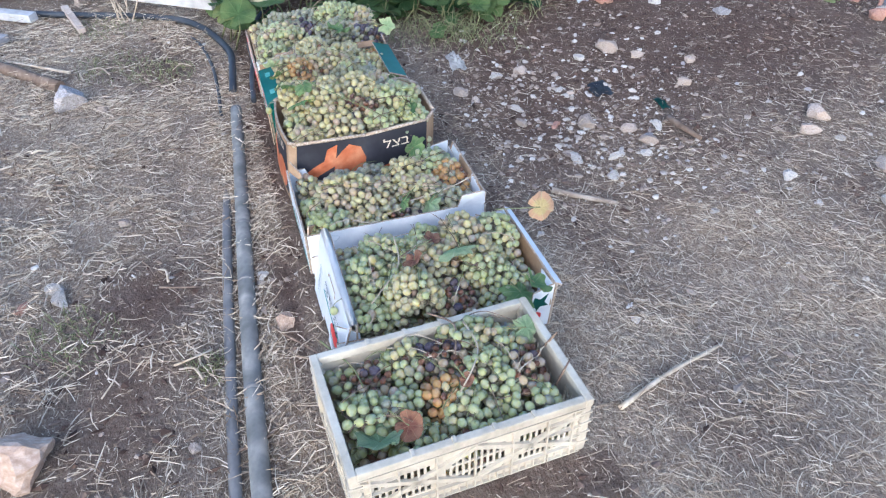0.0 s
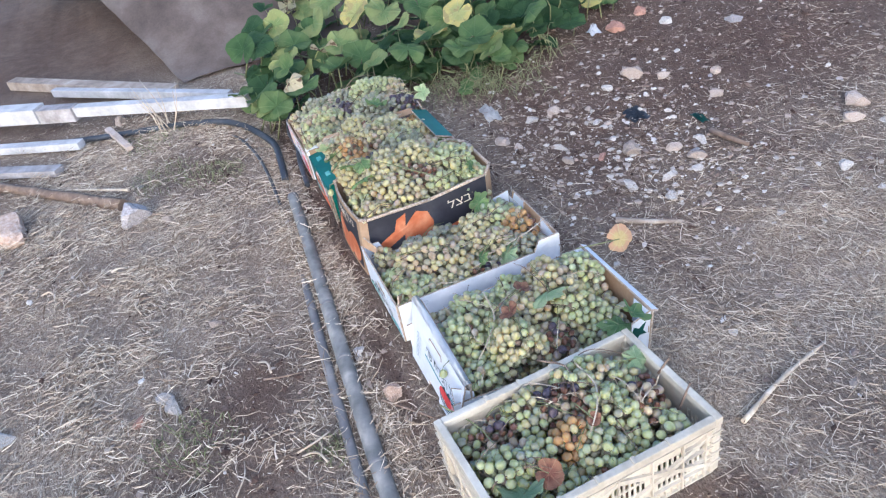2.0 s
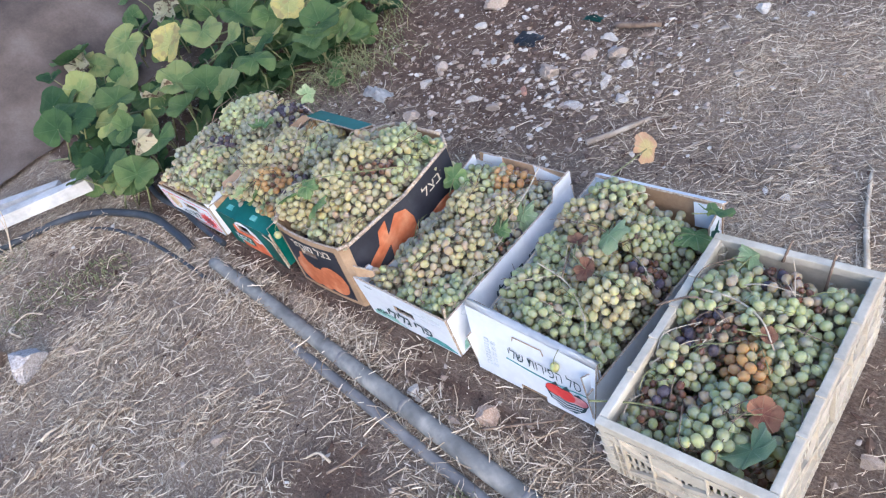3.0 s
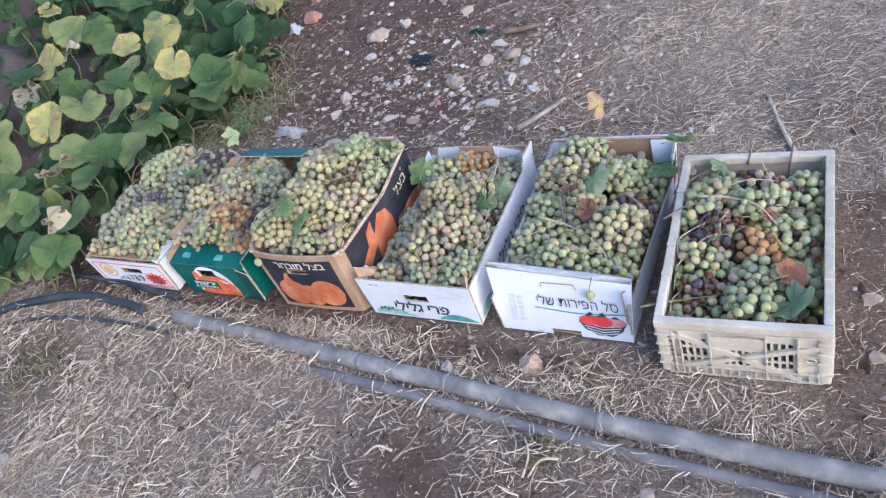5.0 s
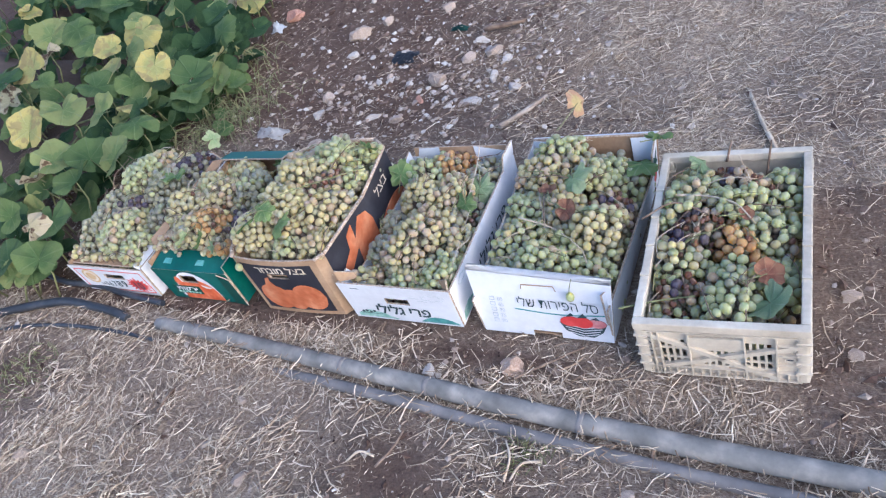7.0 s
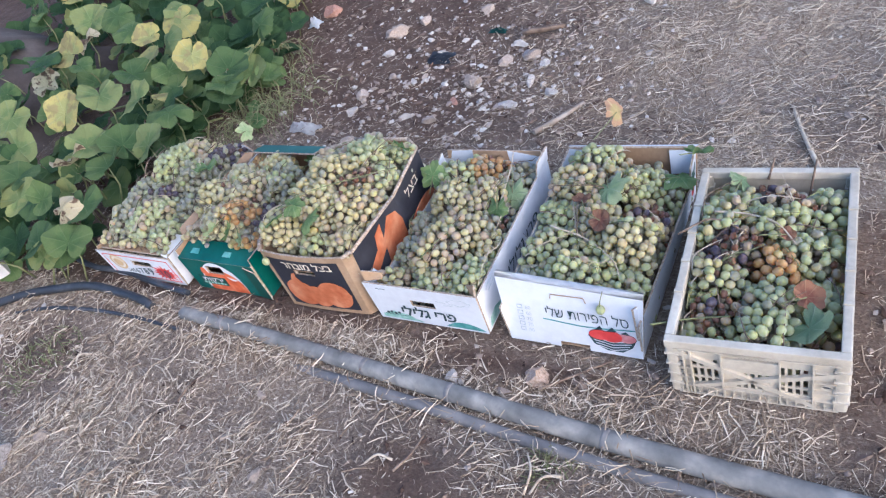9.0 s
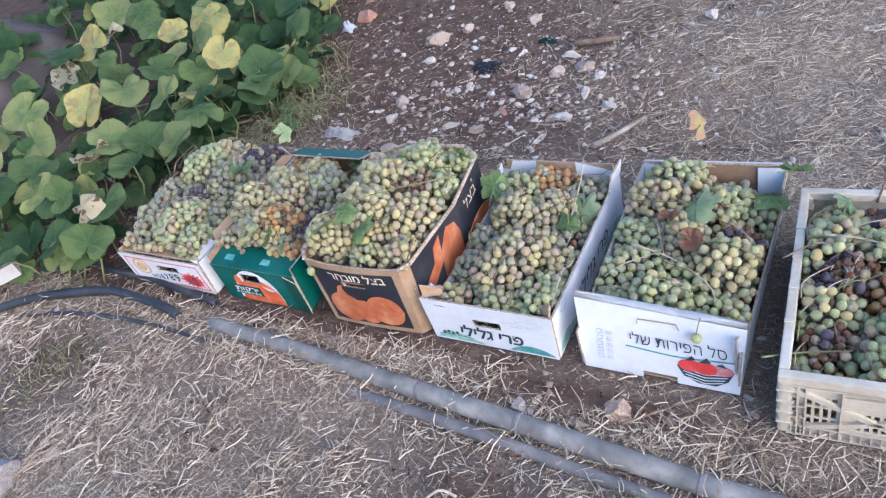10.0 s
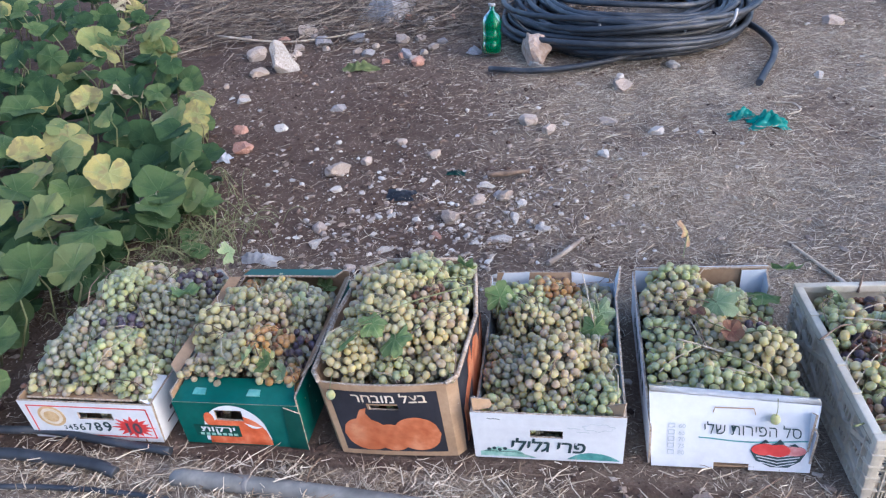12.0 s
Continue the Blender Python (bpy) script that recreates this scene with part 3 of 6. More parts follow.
# white tray with a red border
B1 = thing("cardboard_box", "low white cardboard tray with red border and starburst, heaped with grapes", "box", "boxes of grapes")
F, R, L = tray(B1, -1.035, -0.712, -0.005, 0.47, 0.118, 0.125, 0.122, PAINT, KRAFT, 0.006, (0.42, 0.68, 0.56, 0.74))
m = 0.012
F.shape("red_border", [rect(m, F.w - m, m, m + 0.003), rect(m, F.w - m, F.h - m - 0.003, F.h - m), rect(m, m + 0.003, m + 0.003, F.h - m - 0.003), rect(F.w - m - 0.003, F.w - m, m + 0.003, F.h - m - 0.003)], REDP, B1)
F.shape("round_seal", [oval(0.066, 0.07, 0.034, 0.032, 28)], OCHRE, B1, 0.0005)
F.shape("round_seal", [oval(0.066, 0.07, 0.027, 0.025, 24)], CREAM, B1, 0.0009)
F.shape("round_seal", [oval(0.066, 0.07, 0.019, 0.017, 20)], OCHRE, B1, 0.0012)
star = []
for i in range(32):
    a = 2 * math.pi * i / 32
    rr = (0.047, 0.027, 0.04, 0.026)[i % 4]
    star.append((0.262 + rr * 1.15 * math.cos(a), 0.045 + rr * 0.75 * math.sin(a)))
F.shape("red_star", [star], REDP, B1, 0.0007)
u = 0.085
for i, ch in enumerate("3456789"):
    s = 0.017 + 0.0042 * i
    F.letter("digit", ch, u, 0.03, s, INK, B1, bold=0.02)
    u += s * 0.62
F.letter("digit", "10", 0.238, 0.028, 0.044, PLUMP, B1, bold=0.03, lift=0.0014)
board("tuck_flap", [(-1.0, 0.03, 0.112), (-0.76, 0.03, 0.112), (-0.755, 0.004, 0.117), (-1.02, 0.004, 0.117)], B1, KRAFT, KRAFT)
board("corner_flap", [(-0.716, 0.0, 0.114), (-0.716, 0.09, 0.118), (-0.745, 0.085, 0.128), (-0.735, 0.0, 0.126)], B1, PAINT, GREYP)
board("corner_flap", [(-1.045, 0.47, 0.12), (-0.99, 0.47, 0.12), (-0.99, 0.45, 0.165), (-1.04, 0.45, 0.16)], B1, PAINT, PAINT)
board("corner_flap", [(-0.79, 0.468, 0.12), (-0.715, 0.468, 0.12), (-0.725, 0.455, 0.165), (-0.775, 0.455, 0.16)], B1, PAINT, GREYP)
for q in (rect(0.03, 0.2, 0.03, 0.034), rect(0.05, 0.17, 0.05, 0.06), rect(0.3, 0.42, 0.03, 0.034)):
    R.shape("print_bar", [q], PLUMP, B1)

# green vegetable carton
B2 = thing("cardboard_box", "dark green printed vegetable carton with folded top flap, heaped with grapes", "box", "boxes of grapes")
F, R, L = tray(B2, -0.655, -0.375, 0.0, 0.455, 0.128, 0.165, 0.15, GREENP, KRAFT, 0.004, (0.32, 0.545, 0.6, 0.84))
board("top_flap", [(-0.657, -0.002, 0.1295), (-0.373, -0.002, 0.1295), (-0.395, 0.06, 0.146), (-0.645, 0.06, 0.146)], B2, GREENP, KRAFT)
board("top_flap", [(-0.385, 0.457, 0.166), (-0.64, 0.457, 0.166), (-0.635, 0.4, 0.186), (-0.39, 0.4, 0.186)], B2, GREENP, KRAFT)
board("side_flap", [(-0.372, 0.06, 0.156), (-0.372, 0.43, 0.156), (-0.352, 0.41, 0.175), (-0.352, 0.08, 0.178)], B2, GREENP, KRAFT)
board("side_flap", [(-0.66, 0.43, 0.156), (-0.66, 0.05, 0.156), (-0.683, 0.07, 0.168), (-0.683, 0.41, 0.168)], B2, KRAFT, KRAFT)
grip = (0.32 * F.w, 0.545 * F.w, 0.6 * F.h, 0.84 * F.h)


def arch(cu, cv, ru, rv, low, n=22):
    """A half-round printed field in upright strips that leaves the hand hole free."""
    edges = sorted([cu - ru + 2 * ru * i / n for i in range(n + 1)] + [grip[0], grip[1]])
    out = []
    for a, b in zip(edges, edges[1:]):
        if b - a < 1e-5:
            continue
        ha, hb = (cv + rv * math.sqrt(max(0, 1 - ((e - cu) / ru) ** 2)) for e in (a, b))
        if grip[0] - 1e-6 < a and b < grip[1] + 1e-6 and min(ha, hb) > grip[2]:
            out.append([(a, low), (b, low), (b, grip[2]), (a, grip[2])])
            if min(ha, hb) > grip[3]:
                out.append([(a, grip[3]), (b, grip[3]), (b, hb), (a, ha)])
        else:
            out.append([(a, low), (b, low), (b, hb), (a, ha)])
    return out


F.shape("white_arch", arch(0.128, 0.03, 0.077, 0.091, 0.012), PAINT, B2, 0.0005, weld=True)
F.shape("tomato_picture", arch(0.132, 0.018, 0.073, 0.074, 0.004), TOMATO, B2, 0.0009, weld=True)
F.shape("tomato_picture", [oval(0.072, 0.078, 0.012, 0.02, 14)], TOMATO, B2, 0.0011)
F.shape("white_streak", [[(0.152, 0.07), (0.178, 0.06), (0.192, 0.06), (0.178, 0.054), (0.166, 0.056)]], PAINT, B2, 0.0013)
F.shape("name_label", [rect(0.03, 0.137, 0.026, 0.06)], DKGREEN, B2, 0.0014)
F.letter("lettering", "ירקות"[::-1], 0.045, 0.041, 0.023, PAINT, B2, width=0.08, lift=0.002, bold=0.02)
F.shape("small_print", [rect(0.04 + 0.0132 * i, 0.049 + 0.0132 * i, 0.029, 0.036) for i in range(7)], SAGE, B2, 0.0018)
board("folded_flap", [(-0.41, -0.003, 0.004), (-0.367, -0.006, 0.002), (-0.366, -0.008, 0.112), (-0.402, -0.007, 0.127)], B2, DKGREEN, KRAFT, 0.003, label="creased dark green corner flap")
for cx in (0.04, 0.165):
    bm = panel([(-0.655 + cx, 0.016, 0.1365), (-0.655 + cx + 0.03, 0.016, 0.1365), (-0.655 + cx + 0.028, 0.032, 0.1405), (-0.655 + cx + 0.002, 0.032, 0.1405)], 0.002)
    part("locking_tab", bm, TEAL, B2)
R.shape("print_bar", [rect(0.06, 0.075, 0.02, 0.12)], DKGREEN, B2)

# black onion carton with cut corners
B3 = thing("cardboard_box", "tall kraft carton with black onion print, heaped high with grapes", "box", "boxes of grapes")
foot = [(-0.288, -0.006), (-0.037, 0.0), (-0.021, 0.018), (-0.012, 0.225), (-0.03, 0.41), (-0.07, 0.445), (-0.26, 0.445), (-0.302, 0.41), (-0.318, 0.225), (-0.307, 0.02)]
rim = [(-0.318, 0.016, 0.184), (-0.052, 0.02, 0.187), (-0.03, 0.04, 0.19), (-0.012, 0.235, 0.196), (-0.034, 0.42, 0.2), (-0.08, 0.455, 0.2), (-0.265, 0.455, 0.196), (-0.318, 0.42, 0.194), (-0.34, 0.235, 0.19), (-0.338, 0.045, 0.186)]
kinds = ["front_panel", "corner_panel", "side_panel", "side_panel", "corner_panel", "back_panel", "corner_panel", "side_panel", "side_panel", "corner_panel"]
for i, kind in enumerate(kinds):
    j = (i + 1) % 10
    cs = [(*foot[i], 0.002), (*foot[j], 0.002), rim[j], rim[i]]
    if kind == "front_panel":
        fb = cs
        board(kind, cs, B3, KRAFT, KRAFT, 0.006, (0.36, 0.63, 0.66, 0.73), nu=8, bow=0.012)
    else:
        board(kind, cs, B3, BLACKP if kind in ("side_panel", "back_panel") else KRAFT, KRAFT, 0.006)
    a, b = Vector(rim[i]), Vector(rim[j])
    if kind != "front_panel":
        part("rim_edge", tube([a.lerp(b, k / 3) + Vector((0, 0, 0.001)) for k in range(4)], 0.0048, 8), FLUTE, B3)
part("bottom", block(-0.295, -0.035, 0.02, 0.43, 0.002, 0.006), KRAFT, B3)


def fine_strips(face, name, u0, u1, v0, v1, cut, mat, parent, lift):
    """A printed field cut into upright strips so that it follows the bulge, with the hand hole left free."""
    n = 24
    out = []
    for i in range(n):
        a, b = u0 + (u1 - u0) * i / n, u0 + (u1 - u0) * (i + 1) / n
        if cut and a > cut[0] - 0.004 and b < cut[1] + 0.004:
            out += [rect(a, b, v0, cut[2]), rect(a, b, cut[3], v1)]
        else:
            out.append(rect(a, b, v0, v1))
    return face.shape(name, out, mat, parent, lift, weld=True)


F = Face(fb, 0.012)
hole = (0.36 * 0.244, 0.63 * 0.244, 0.655 * 0.187, 0.735 * 0.187)
fine_strips(F, "black_field", 0.014, 0.232, 0.012, 0.168, hole, BLACKP, B3, 0.0006)


def strips_oval(cu, cv, ru, rv, n=14):
    out = []
    for i in range(n):
        a, b = cu - ru + 2 * ru * i / n, cu - ru + 2 * ru * (i + 1) / n
        ha = rv * math.sqrt(max(0, 1 - ((a - cu) / ru) ** 2)) + 0.0004
        hb = rv * math.sqrt(max(0, 1 - ((b - cu) / ru) ** 2)) + 0.0004
        out.append([(a, cv - ha), (b, cv - hb), (b, cv + hb), (a, cv + ha)])
    return out


F.shape("onion_picture", strips_oval(0.07, 0.056, 0.05, 0.042), ORANGE, B3, 0.001, weld=True)
F.shape("onion_picture", [[(0.052, 0.09), (0.09, 0.09), (0.078, 0.112), (0.083, 0.126), (0.068, 0.12)]], ORANGE, B3, 0.0012)
F.shape("onion_picture", strips_oval(0.176, 0.06, 0.049, 0.043), ORANGE, B3, 0.0014, weld=True)
F.shape("onion_picture", strips_oval(0.122, 0.05, 0.038, 0.035), ORANGE, B3, 0.0018, weld=True)
F.letter("lettering", "בצל מובחר"[::-1], 0.06, 0.142, 0.03, CREAM, B3, width=0.15, lift=0.0018, bold=0.015)
R = Face([(*foot[2], 0.002), (*foot[3], 0.002), rim[3], rim[2]], 1e-9)
R.shape("onion_picture", [[(0.02, 0.005), (0.2, 0.005), (0.205, 0.12), (0.19, 0.155), (0.155, 0.168), (0.135, 0.15), (0.115, 0.13), (0.12, 0.172), (0.09, 0.16), (0.08, 0.125), (0.05, 0.11), (0.02, 0.09)]], ORANGE, B3, 0.0022)
R2 = Face([(*foot[3], 0.002), (*foot[4], 0.002), rim[4], rim[3]], 1e-9)
R2.shape("onion_picture", [oval(0.1, 0.045, 0.09, 0.04, 20, 0.05)], ORANGE, B3, 0.0022)
R2.letter("lettering", "בצל"[::-1], 0.05, 0.135, 0.04, CREAM, B3, width=0.08, lift=0.0016)
L = Face([(*foot[8], 0.002), (*foot[9], 0.002), rim[9], rim[8]], 1e-9)
L.shape("onion_picture", [oval(0.1, 0.05, 0.085, 0.045, 20, 0.06)], ORANGE, B3, 0.001)
L2 = Face([(*foot[7], 0.002), (*foot[8], 0.002), rim[8], rim[7]], 1e-9)
L2.shape("onion_picture", [oval(0.1, 0.05, 0.085, 0.045, 20, 0.06)], ORANGE, B3, 0.001)

# white fruit box with green landscape print
B4 = thing("cardboard_box", "white fruit box with green landscape print, full of grapes", "box", "boxes of grapes")
F, R, L = tray(B4, 0.0, 0.302, 0.0, 0.478, 0.132, 0.118, 0.128, PAINT, LINING, 0.004, (0.385, 0.6, 0.5, 0.66), hl=0.078)
board("corner_flap", [(-0.003, 0.075, 0.07), (-0.003, 0.006, 0.07), (-0.004, 0.006, 0.128), (-0.004, 0.05, 0.128)], B4, PAINT, LINING)
board("corner_flap", [(-0.003, 0.472, 0.07), (-0.003, 0.4, 0.07), (-0.004, 0.42, 0.13), (-0.004, 0.472, 0.14)], B4, PAINT, LINING)
board("back_flap", [(0.292, 0.481, 0.116), (0.01, 0.481, 0.116), (0.012, 0.486, 0.142), (0.29, 0.486, 0.146)], B4, PAINT, KRAFT)
board("corner_flap", [(0.004, 0.474, 0.08), (0.09, 0.471, 0.08), (0.094, 0.477, 0.148), (0.03, 0.478, 0.144)], B4, LINING, LINING, label="pale grey blue corner flap")
board("corner_flap", [(0.2, 0.471, 0.08), (0.292, 0.474, 0.08), (0.29, 0.478, 0.13), (0.198, 0.477, 0.15)], B4, PAINT, PAINT)
board("corner_flap", [(0.306, 0.4, 0.126), (0.308, 0.476, 0.126), (0.318, 0.47, 0.172), (0.312, 0.412, 0.166)], B4, PAINT, LINING)
board("corner_flap", [(0.002, 0.006, 0.128), (0.04, 0.03, 0.118), (0.034, 0.034, 0.134), (0.0, 0.01, 0.16)], B4, KRAFT, KRAFT)
board("corner_flap", [(0.255, 0.03, 0.115), (0.298, 0.006, 0.126), (0.303, 0.01, 0.16), (0.262, 0.032, 0.13)], B4, KRAFT, KRAFT)
F.letter("lettering", "פרי גלילי"[::-1], 0.072, 0.026, 0.047, INK, B4, width=0.152, lift=0.0012, slant=0.15, bold=0.024)
hill = [(0.012, 0.006)] + [(0.012 + 0.115 * i / 12, 0.006 + 0.026 * math.sin(math.pi * min(1, (i + 1.5) / 12)) ** 0.8 + 0.002 * math.sin(5 * i)) for i in range(13)] + [(0.127, 0.006)]
F.shape("hill_print", [hill], SAGE, B4)
hill = [(0.19, 0.006)] + [(0.19 + 0.105 * i / 12, 0.006 + 0.022 * math.sin(math.pi * i / 12) + 0.0015 * math.sin(7 * i)) for i in range(13)] + [(0.295, 0.006)]
F.shape("hill_print", [hill], TEAL, B4)
F.shape("bush_print", [oval(0.03 + 0.011 * i, 0.026 + 0.003 * (i % 2), 0.0045, 0.004, 8) for i in range(4)] + [rect(0.02, 0.085, 0.02, 0.0212)], INK, B4, 0.001)
cloud = [(0.252 + 0.03 * math.cos(a) * (1 + 0.1 * math.sin(7 * a)), 0.1 + 0.0095 * math.sin(a) * (1 + 0.2 * math.sin(7 * a))) for a in [2 * math.pi * i / 40 for i in range(41)]]
F.shape("cloud_print", [stroke(cloud[i:i + 2], 0.0011) for i in range(40)], GREYP, B4)
for bx, by in ((0.03, 0.113), (0.19, 0.095), (0.208, 0.085)):
    F.shape("bird_print", [stroke([(bx, by + 0.002), (bx + 0.008, by), (bx + 0.013, by + 0.0018), (bx + 0.026, by)], 0.0014)], INK if bx < 0.1 else GREYP, B4)
R.letter("lettering", "פרי גלילי"[::-1], 0.14, 0.03, 0.055, INK, B4, width=0.2, lift=0.0012, slant=0.15)
R.shape("hill_print", [[(0.01, 0.006), (0.02, 0.03), (0.05, 0.036), (0.1, 0.018), (0.13, 0.006)], [(0.3, 0.006), (0.34, 0.03), (0.42, 0.03), (0.46, 0.006)]], SAGE, B4)
cl = [(0.06 + 0.02 * math.cos(a), 0.105 + 0.009 * math.sin(a) * (1 + 0.2 * math.sin(5 * a))) for a in [2 * math.pi * i / 24 for i in range(25)]]
R.shape("cloud_print", [stroke(cl[i:i + 2], 0.0012) for i in range(24)], GREYP, B4)

# white fruit carton with basket print, double front
B5 = thing("cardboard_box", "white fruit carton with printed tomato basket, full of grapes", "box", "boxes of grapes")
x0, x1 = 0.352, 0.658
FB = [(x0 + 0.006, 0.0, 0.002), (x1, 0.0, 0.002), (x1 + 0.008, 0.038, 0.146), (x0 - 0.004, 0.036, 0.17)]
board("front_panel", FB, B5, PAINT, KRAFT, hole=(0.4, 0.62, 0.0, 0.09))
board("front_lining", [(x1 - 0.008, 0.05, 0.01), (x0 + 0.008, 0.05, 0.01), (x0 + 0.004, 0.058, 0.166), (x1 - 0.002, 0.058, 0.142)], B5, LINING, PAINT)
bm = bmesh.new()
rows = []
for k in range(9):
    dy, dz = 0.036 + 0.009 * (1 - math.cos(math.pi * k / 8)), 0.007 * math.sin(math.pi * k / 8)
    rows.append([bm.verts.new((x0 - 0.004 + (x1 - x0 + 0.012) * s, dy + 0.002 * s, 0.17 - 0.024 * s + dz)) for s in (0, 0.25, 0.5, 0.75, 1)])
for a, b in zip(rows, rows[1:]):
    for i in range(4):
        bm.faces.new((a[i], a[i + 1], b[i + 1], b[i])).smooth = True
bmesh.ops.solidify(bm, geom=bm.faces[:], thickness=0.004)
part("folded_edge", bm, PAINT, B5)
board("side_panel", [(x1, 0.005, 0.002), (x1, 0.455, 0.002), (x1 + 0.007, 0.455, 0.07), (x1 + 0.003, 0.006, 0.1)], B5, PAINT, LINING)
board("side_panel", [(x1, 0.455, 0.002), (x1, 0.51, 0.002), (x1 + 0.01, 0.515, 0.14), (x1 + 0.009, 0.462, 0.12)], B5, PAINT, LINING)
R5 = Face([(x1, 0.455, 0.002), (x1, 0.51, 0.002), (x1 + 0.01, 0.515, 0.14), (x1 + 0.009, 0.462, 0.12)])
R5.shape("leaf_print", [[(0.004, 0.07), (0.012, 0.105), (0.026, 0.095), (0.045, 0.11), (0.038, 0.085), (0.048, 0.07), (0.028, 0.072), (0.02, 0.055), (0.016, 0.07)]], DKGREEN, B5)
R5.shape("fruit_print", [oval(0.02, 0.04, 0.014, 0.013)], REDP, B5)
board("corner_flap", [(x1 - 0.006, 0.012, 0.03), (x1 - 0.006, 0.06, 0.03), (x1 - 0.004, 0.06, 0.112), (x1 - 0.004, 0.012, 0.146)], B5, LINING, LINING, label="pale grey blue corner flap")
board("side_panel", [(x0, 0.51, 0.002), (x0, 0.005, 0.002), (x0 - 0.002, 0.006, 0.098), (x0 - 0.002, 0.515, 0.128)], B5, PAINT, LINING)
board("back_panel", [(x1 + 0.002, 0.515, 0.002), (x0, 0.515, 0.002), (x0 + 0.004, 0.516, 0.134), (x1 + 0.014, 0.518, 0.142)], B5, PAINT, KRAFT)
board("back_rim", [(x0 + 0.002, 0.512, 0.139), (x1 + 0.012, 0.513, 0.147), (x1 + 0.014, 0.53, 0.138), (x0 + 0.002, 0.528, 0.129)], B5, PAINT, PAINT)
board("corner_flap", [(x0 + 0.004, 0.506, 0.07), (x0 + 0.062, 0.5, 0.07), (x0 + 0.062, 0.506, 0.132), (x0 + 0.004, 0.508, 0.134)], B5, LINING, LINING, label="pale grey blue corner flap")
board("corner_flap", [(x1 - 0.05, 0.5, 0.07), (x1 + 0.006, 0.506, 0.07), (x1 + 0.008, 0.508, 0.14), (x1 - 0.05, 0.506, 0.138)], B5, LINING, LINING, label="pale grey blue corner flap")
part("bottom", block(x0 + 0.006, x1 - 0.006, 0.006, 0.508, 0.002, 0.006), KRAFT, B5)
F = Face(FB)
F.letter("lettering", "סל הפירות שלי"[::-1], 0.096, 0.082, 0.037, INK, B5, width=0.18, lift=0.0012, slant=-0.12, bold=-0.004, tilt=-0.02)
F.shape("underline", [stroke([(0.088 + 0.205 * i / 12, 0.072 - 0.008 * math.sin(math.pi * i / 12) ** 1.5 * (1 - 0.3 * i / 12)) for i in range(13)], 0.0022)], TEAL, B5)
for i, s in enumerate(("60", "65", "70", "75", "80")):
    v = 0.092 - 0.0155 * i
    F.shape("tick_box", [rect(0.03, 0.042, v, v + 0.0008), rect(0.03, 0.042, v + 0.0092, v + 0.01), rect(0.03, 0.0308, v, v + 0.01), rect(0.0412, 0.042, v, v + 0.01)], GREYP, B5)
    F.letter("number", s, 0.049, v, 0.0135, GREYP, B5, bold=0.01)
cb, vb = 0.238, 0.036
F.shape("basket_print", [[(cb - 0.052, vb + 0.01), (cb - 0.04, vb - 0.012), (cb - 0.012, vb - 0.026), (cb + 0.02, vb - 0.026), (cb + 0.042, vb - 0.01), (cb + 0.052, vb + 0.012)]], INK, B5)
F.shape("weave_print", [stroke([(cb - 0.044 + 0.004 * k, vb + 0.006 - 0.007 * k), (cb, vb - 0.002 - 0.0072 * k), (cb + 0.044 - 0.004 * k, vb + 0.006 - 0.007 * k)], 0.0018) for k in range(4)], PAINT, B5, 0.001)
F.shape("tomato_print", [oval(cb - 0.026, vb + 0.014, 0.024, 0.013)], REDP, B5, 0.0012)
F.shape("tomato_print", [oval(cb + 0.03, vb + 0.013, 0.021, 0.011)], ROSEP, B5, 0.0012)
F.shape("tomato_print", [oval(cb, vb + 0.013, 0.022, 0.014)], REDP, B5, 0.0016)
F.shape("leaf_print", [[(cb - 0.035, vb + 0.027), (cb - 0.025, vb + 0.037), (cb - 0.018, vb + 0.03)], [(cb - 0.01, vb + 0.026), (cb + 0.002, vb + 0.038), (cb + 0.01, vb + 0.028)], [(cb + 0.02, vb + 0.025), (cb + 0.03, vb + 0.029), (cb + 0.038, vb + 0.022)]], INK, B5, 0.0012)
F.shape("flap_slot", [stroke([(0.112, 0.13), (0.114, 0.141), (0.186, 0.141), (0.19, 0.128)], 0.002)], KRAFT, B5)
L = Face([(x0, 0.51, 0.002), (x0, 0.005, 0.002), (x0 - 0.002, 0.006, 0.098), (x0 - 0.002, 0.515, 0.128)])
for i in range(6):
    L.shape("print_bar", [rect(0.1 + 0.045 * i, 0.13 + 0.045 * i, 0.04, 0.075)], INK, B5)

# ---------------------------------------------------------------- plastic crate
CR = thing("plastic_crate", "cream plastic slatted crate full of green and purple grapes", "crate", "boxes of grapes", pose(0.868, 0.19, 0.0, 0, 0, 3.0))
W, D, H = 0.304, 0.484, 0.16


def bar(bm, p, q, w, d, nrm):
    """A straight rib from p to q with width w across and depth d along nrm."""
    p, q, nrm = Vector(p), Vector(q), Vector(nrm)
    side = (q - p).cross(nrm).normalized() * (w / 2)
    lo = [bm.verts.new(v) for v in (p - side, p + side, q + side, q - side)]
    hi = [bm.verts.new(v + nrm * d) for v in (p - side, p + side, q + side, q - side)]
    bm.faces.new(lo[::-1])
    bm.faces.new(hi)
    for i in range(4):
        j = (i + 1) % 4
        bm.faces.new((lo[i], lo[j], hi[j], hi[i]))


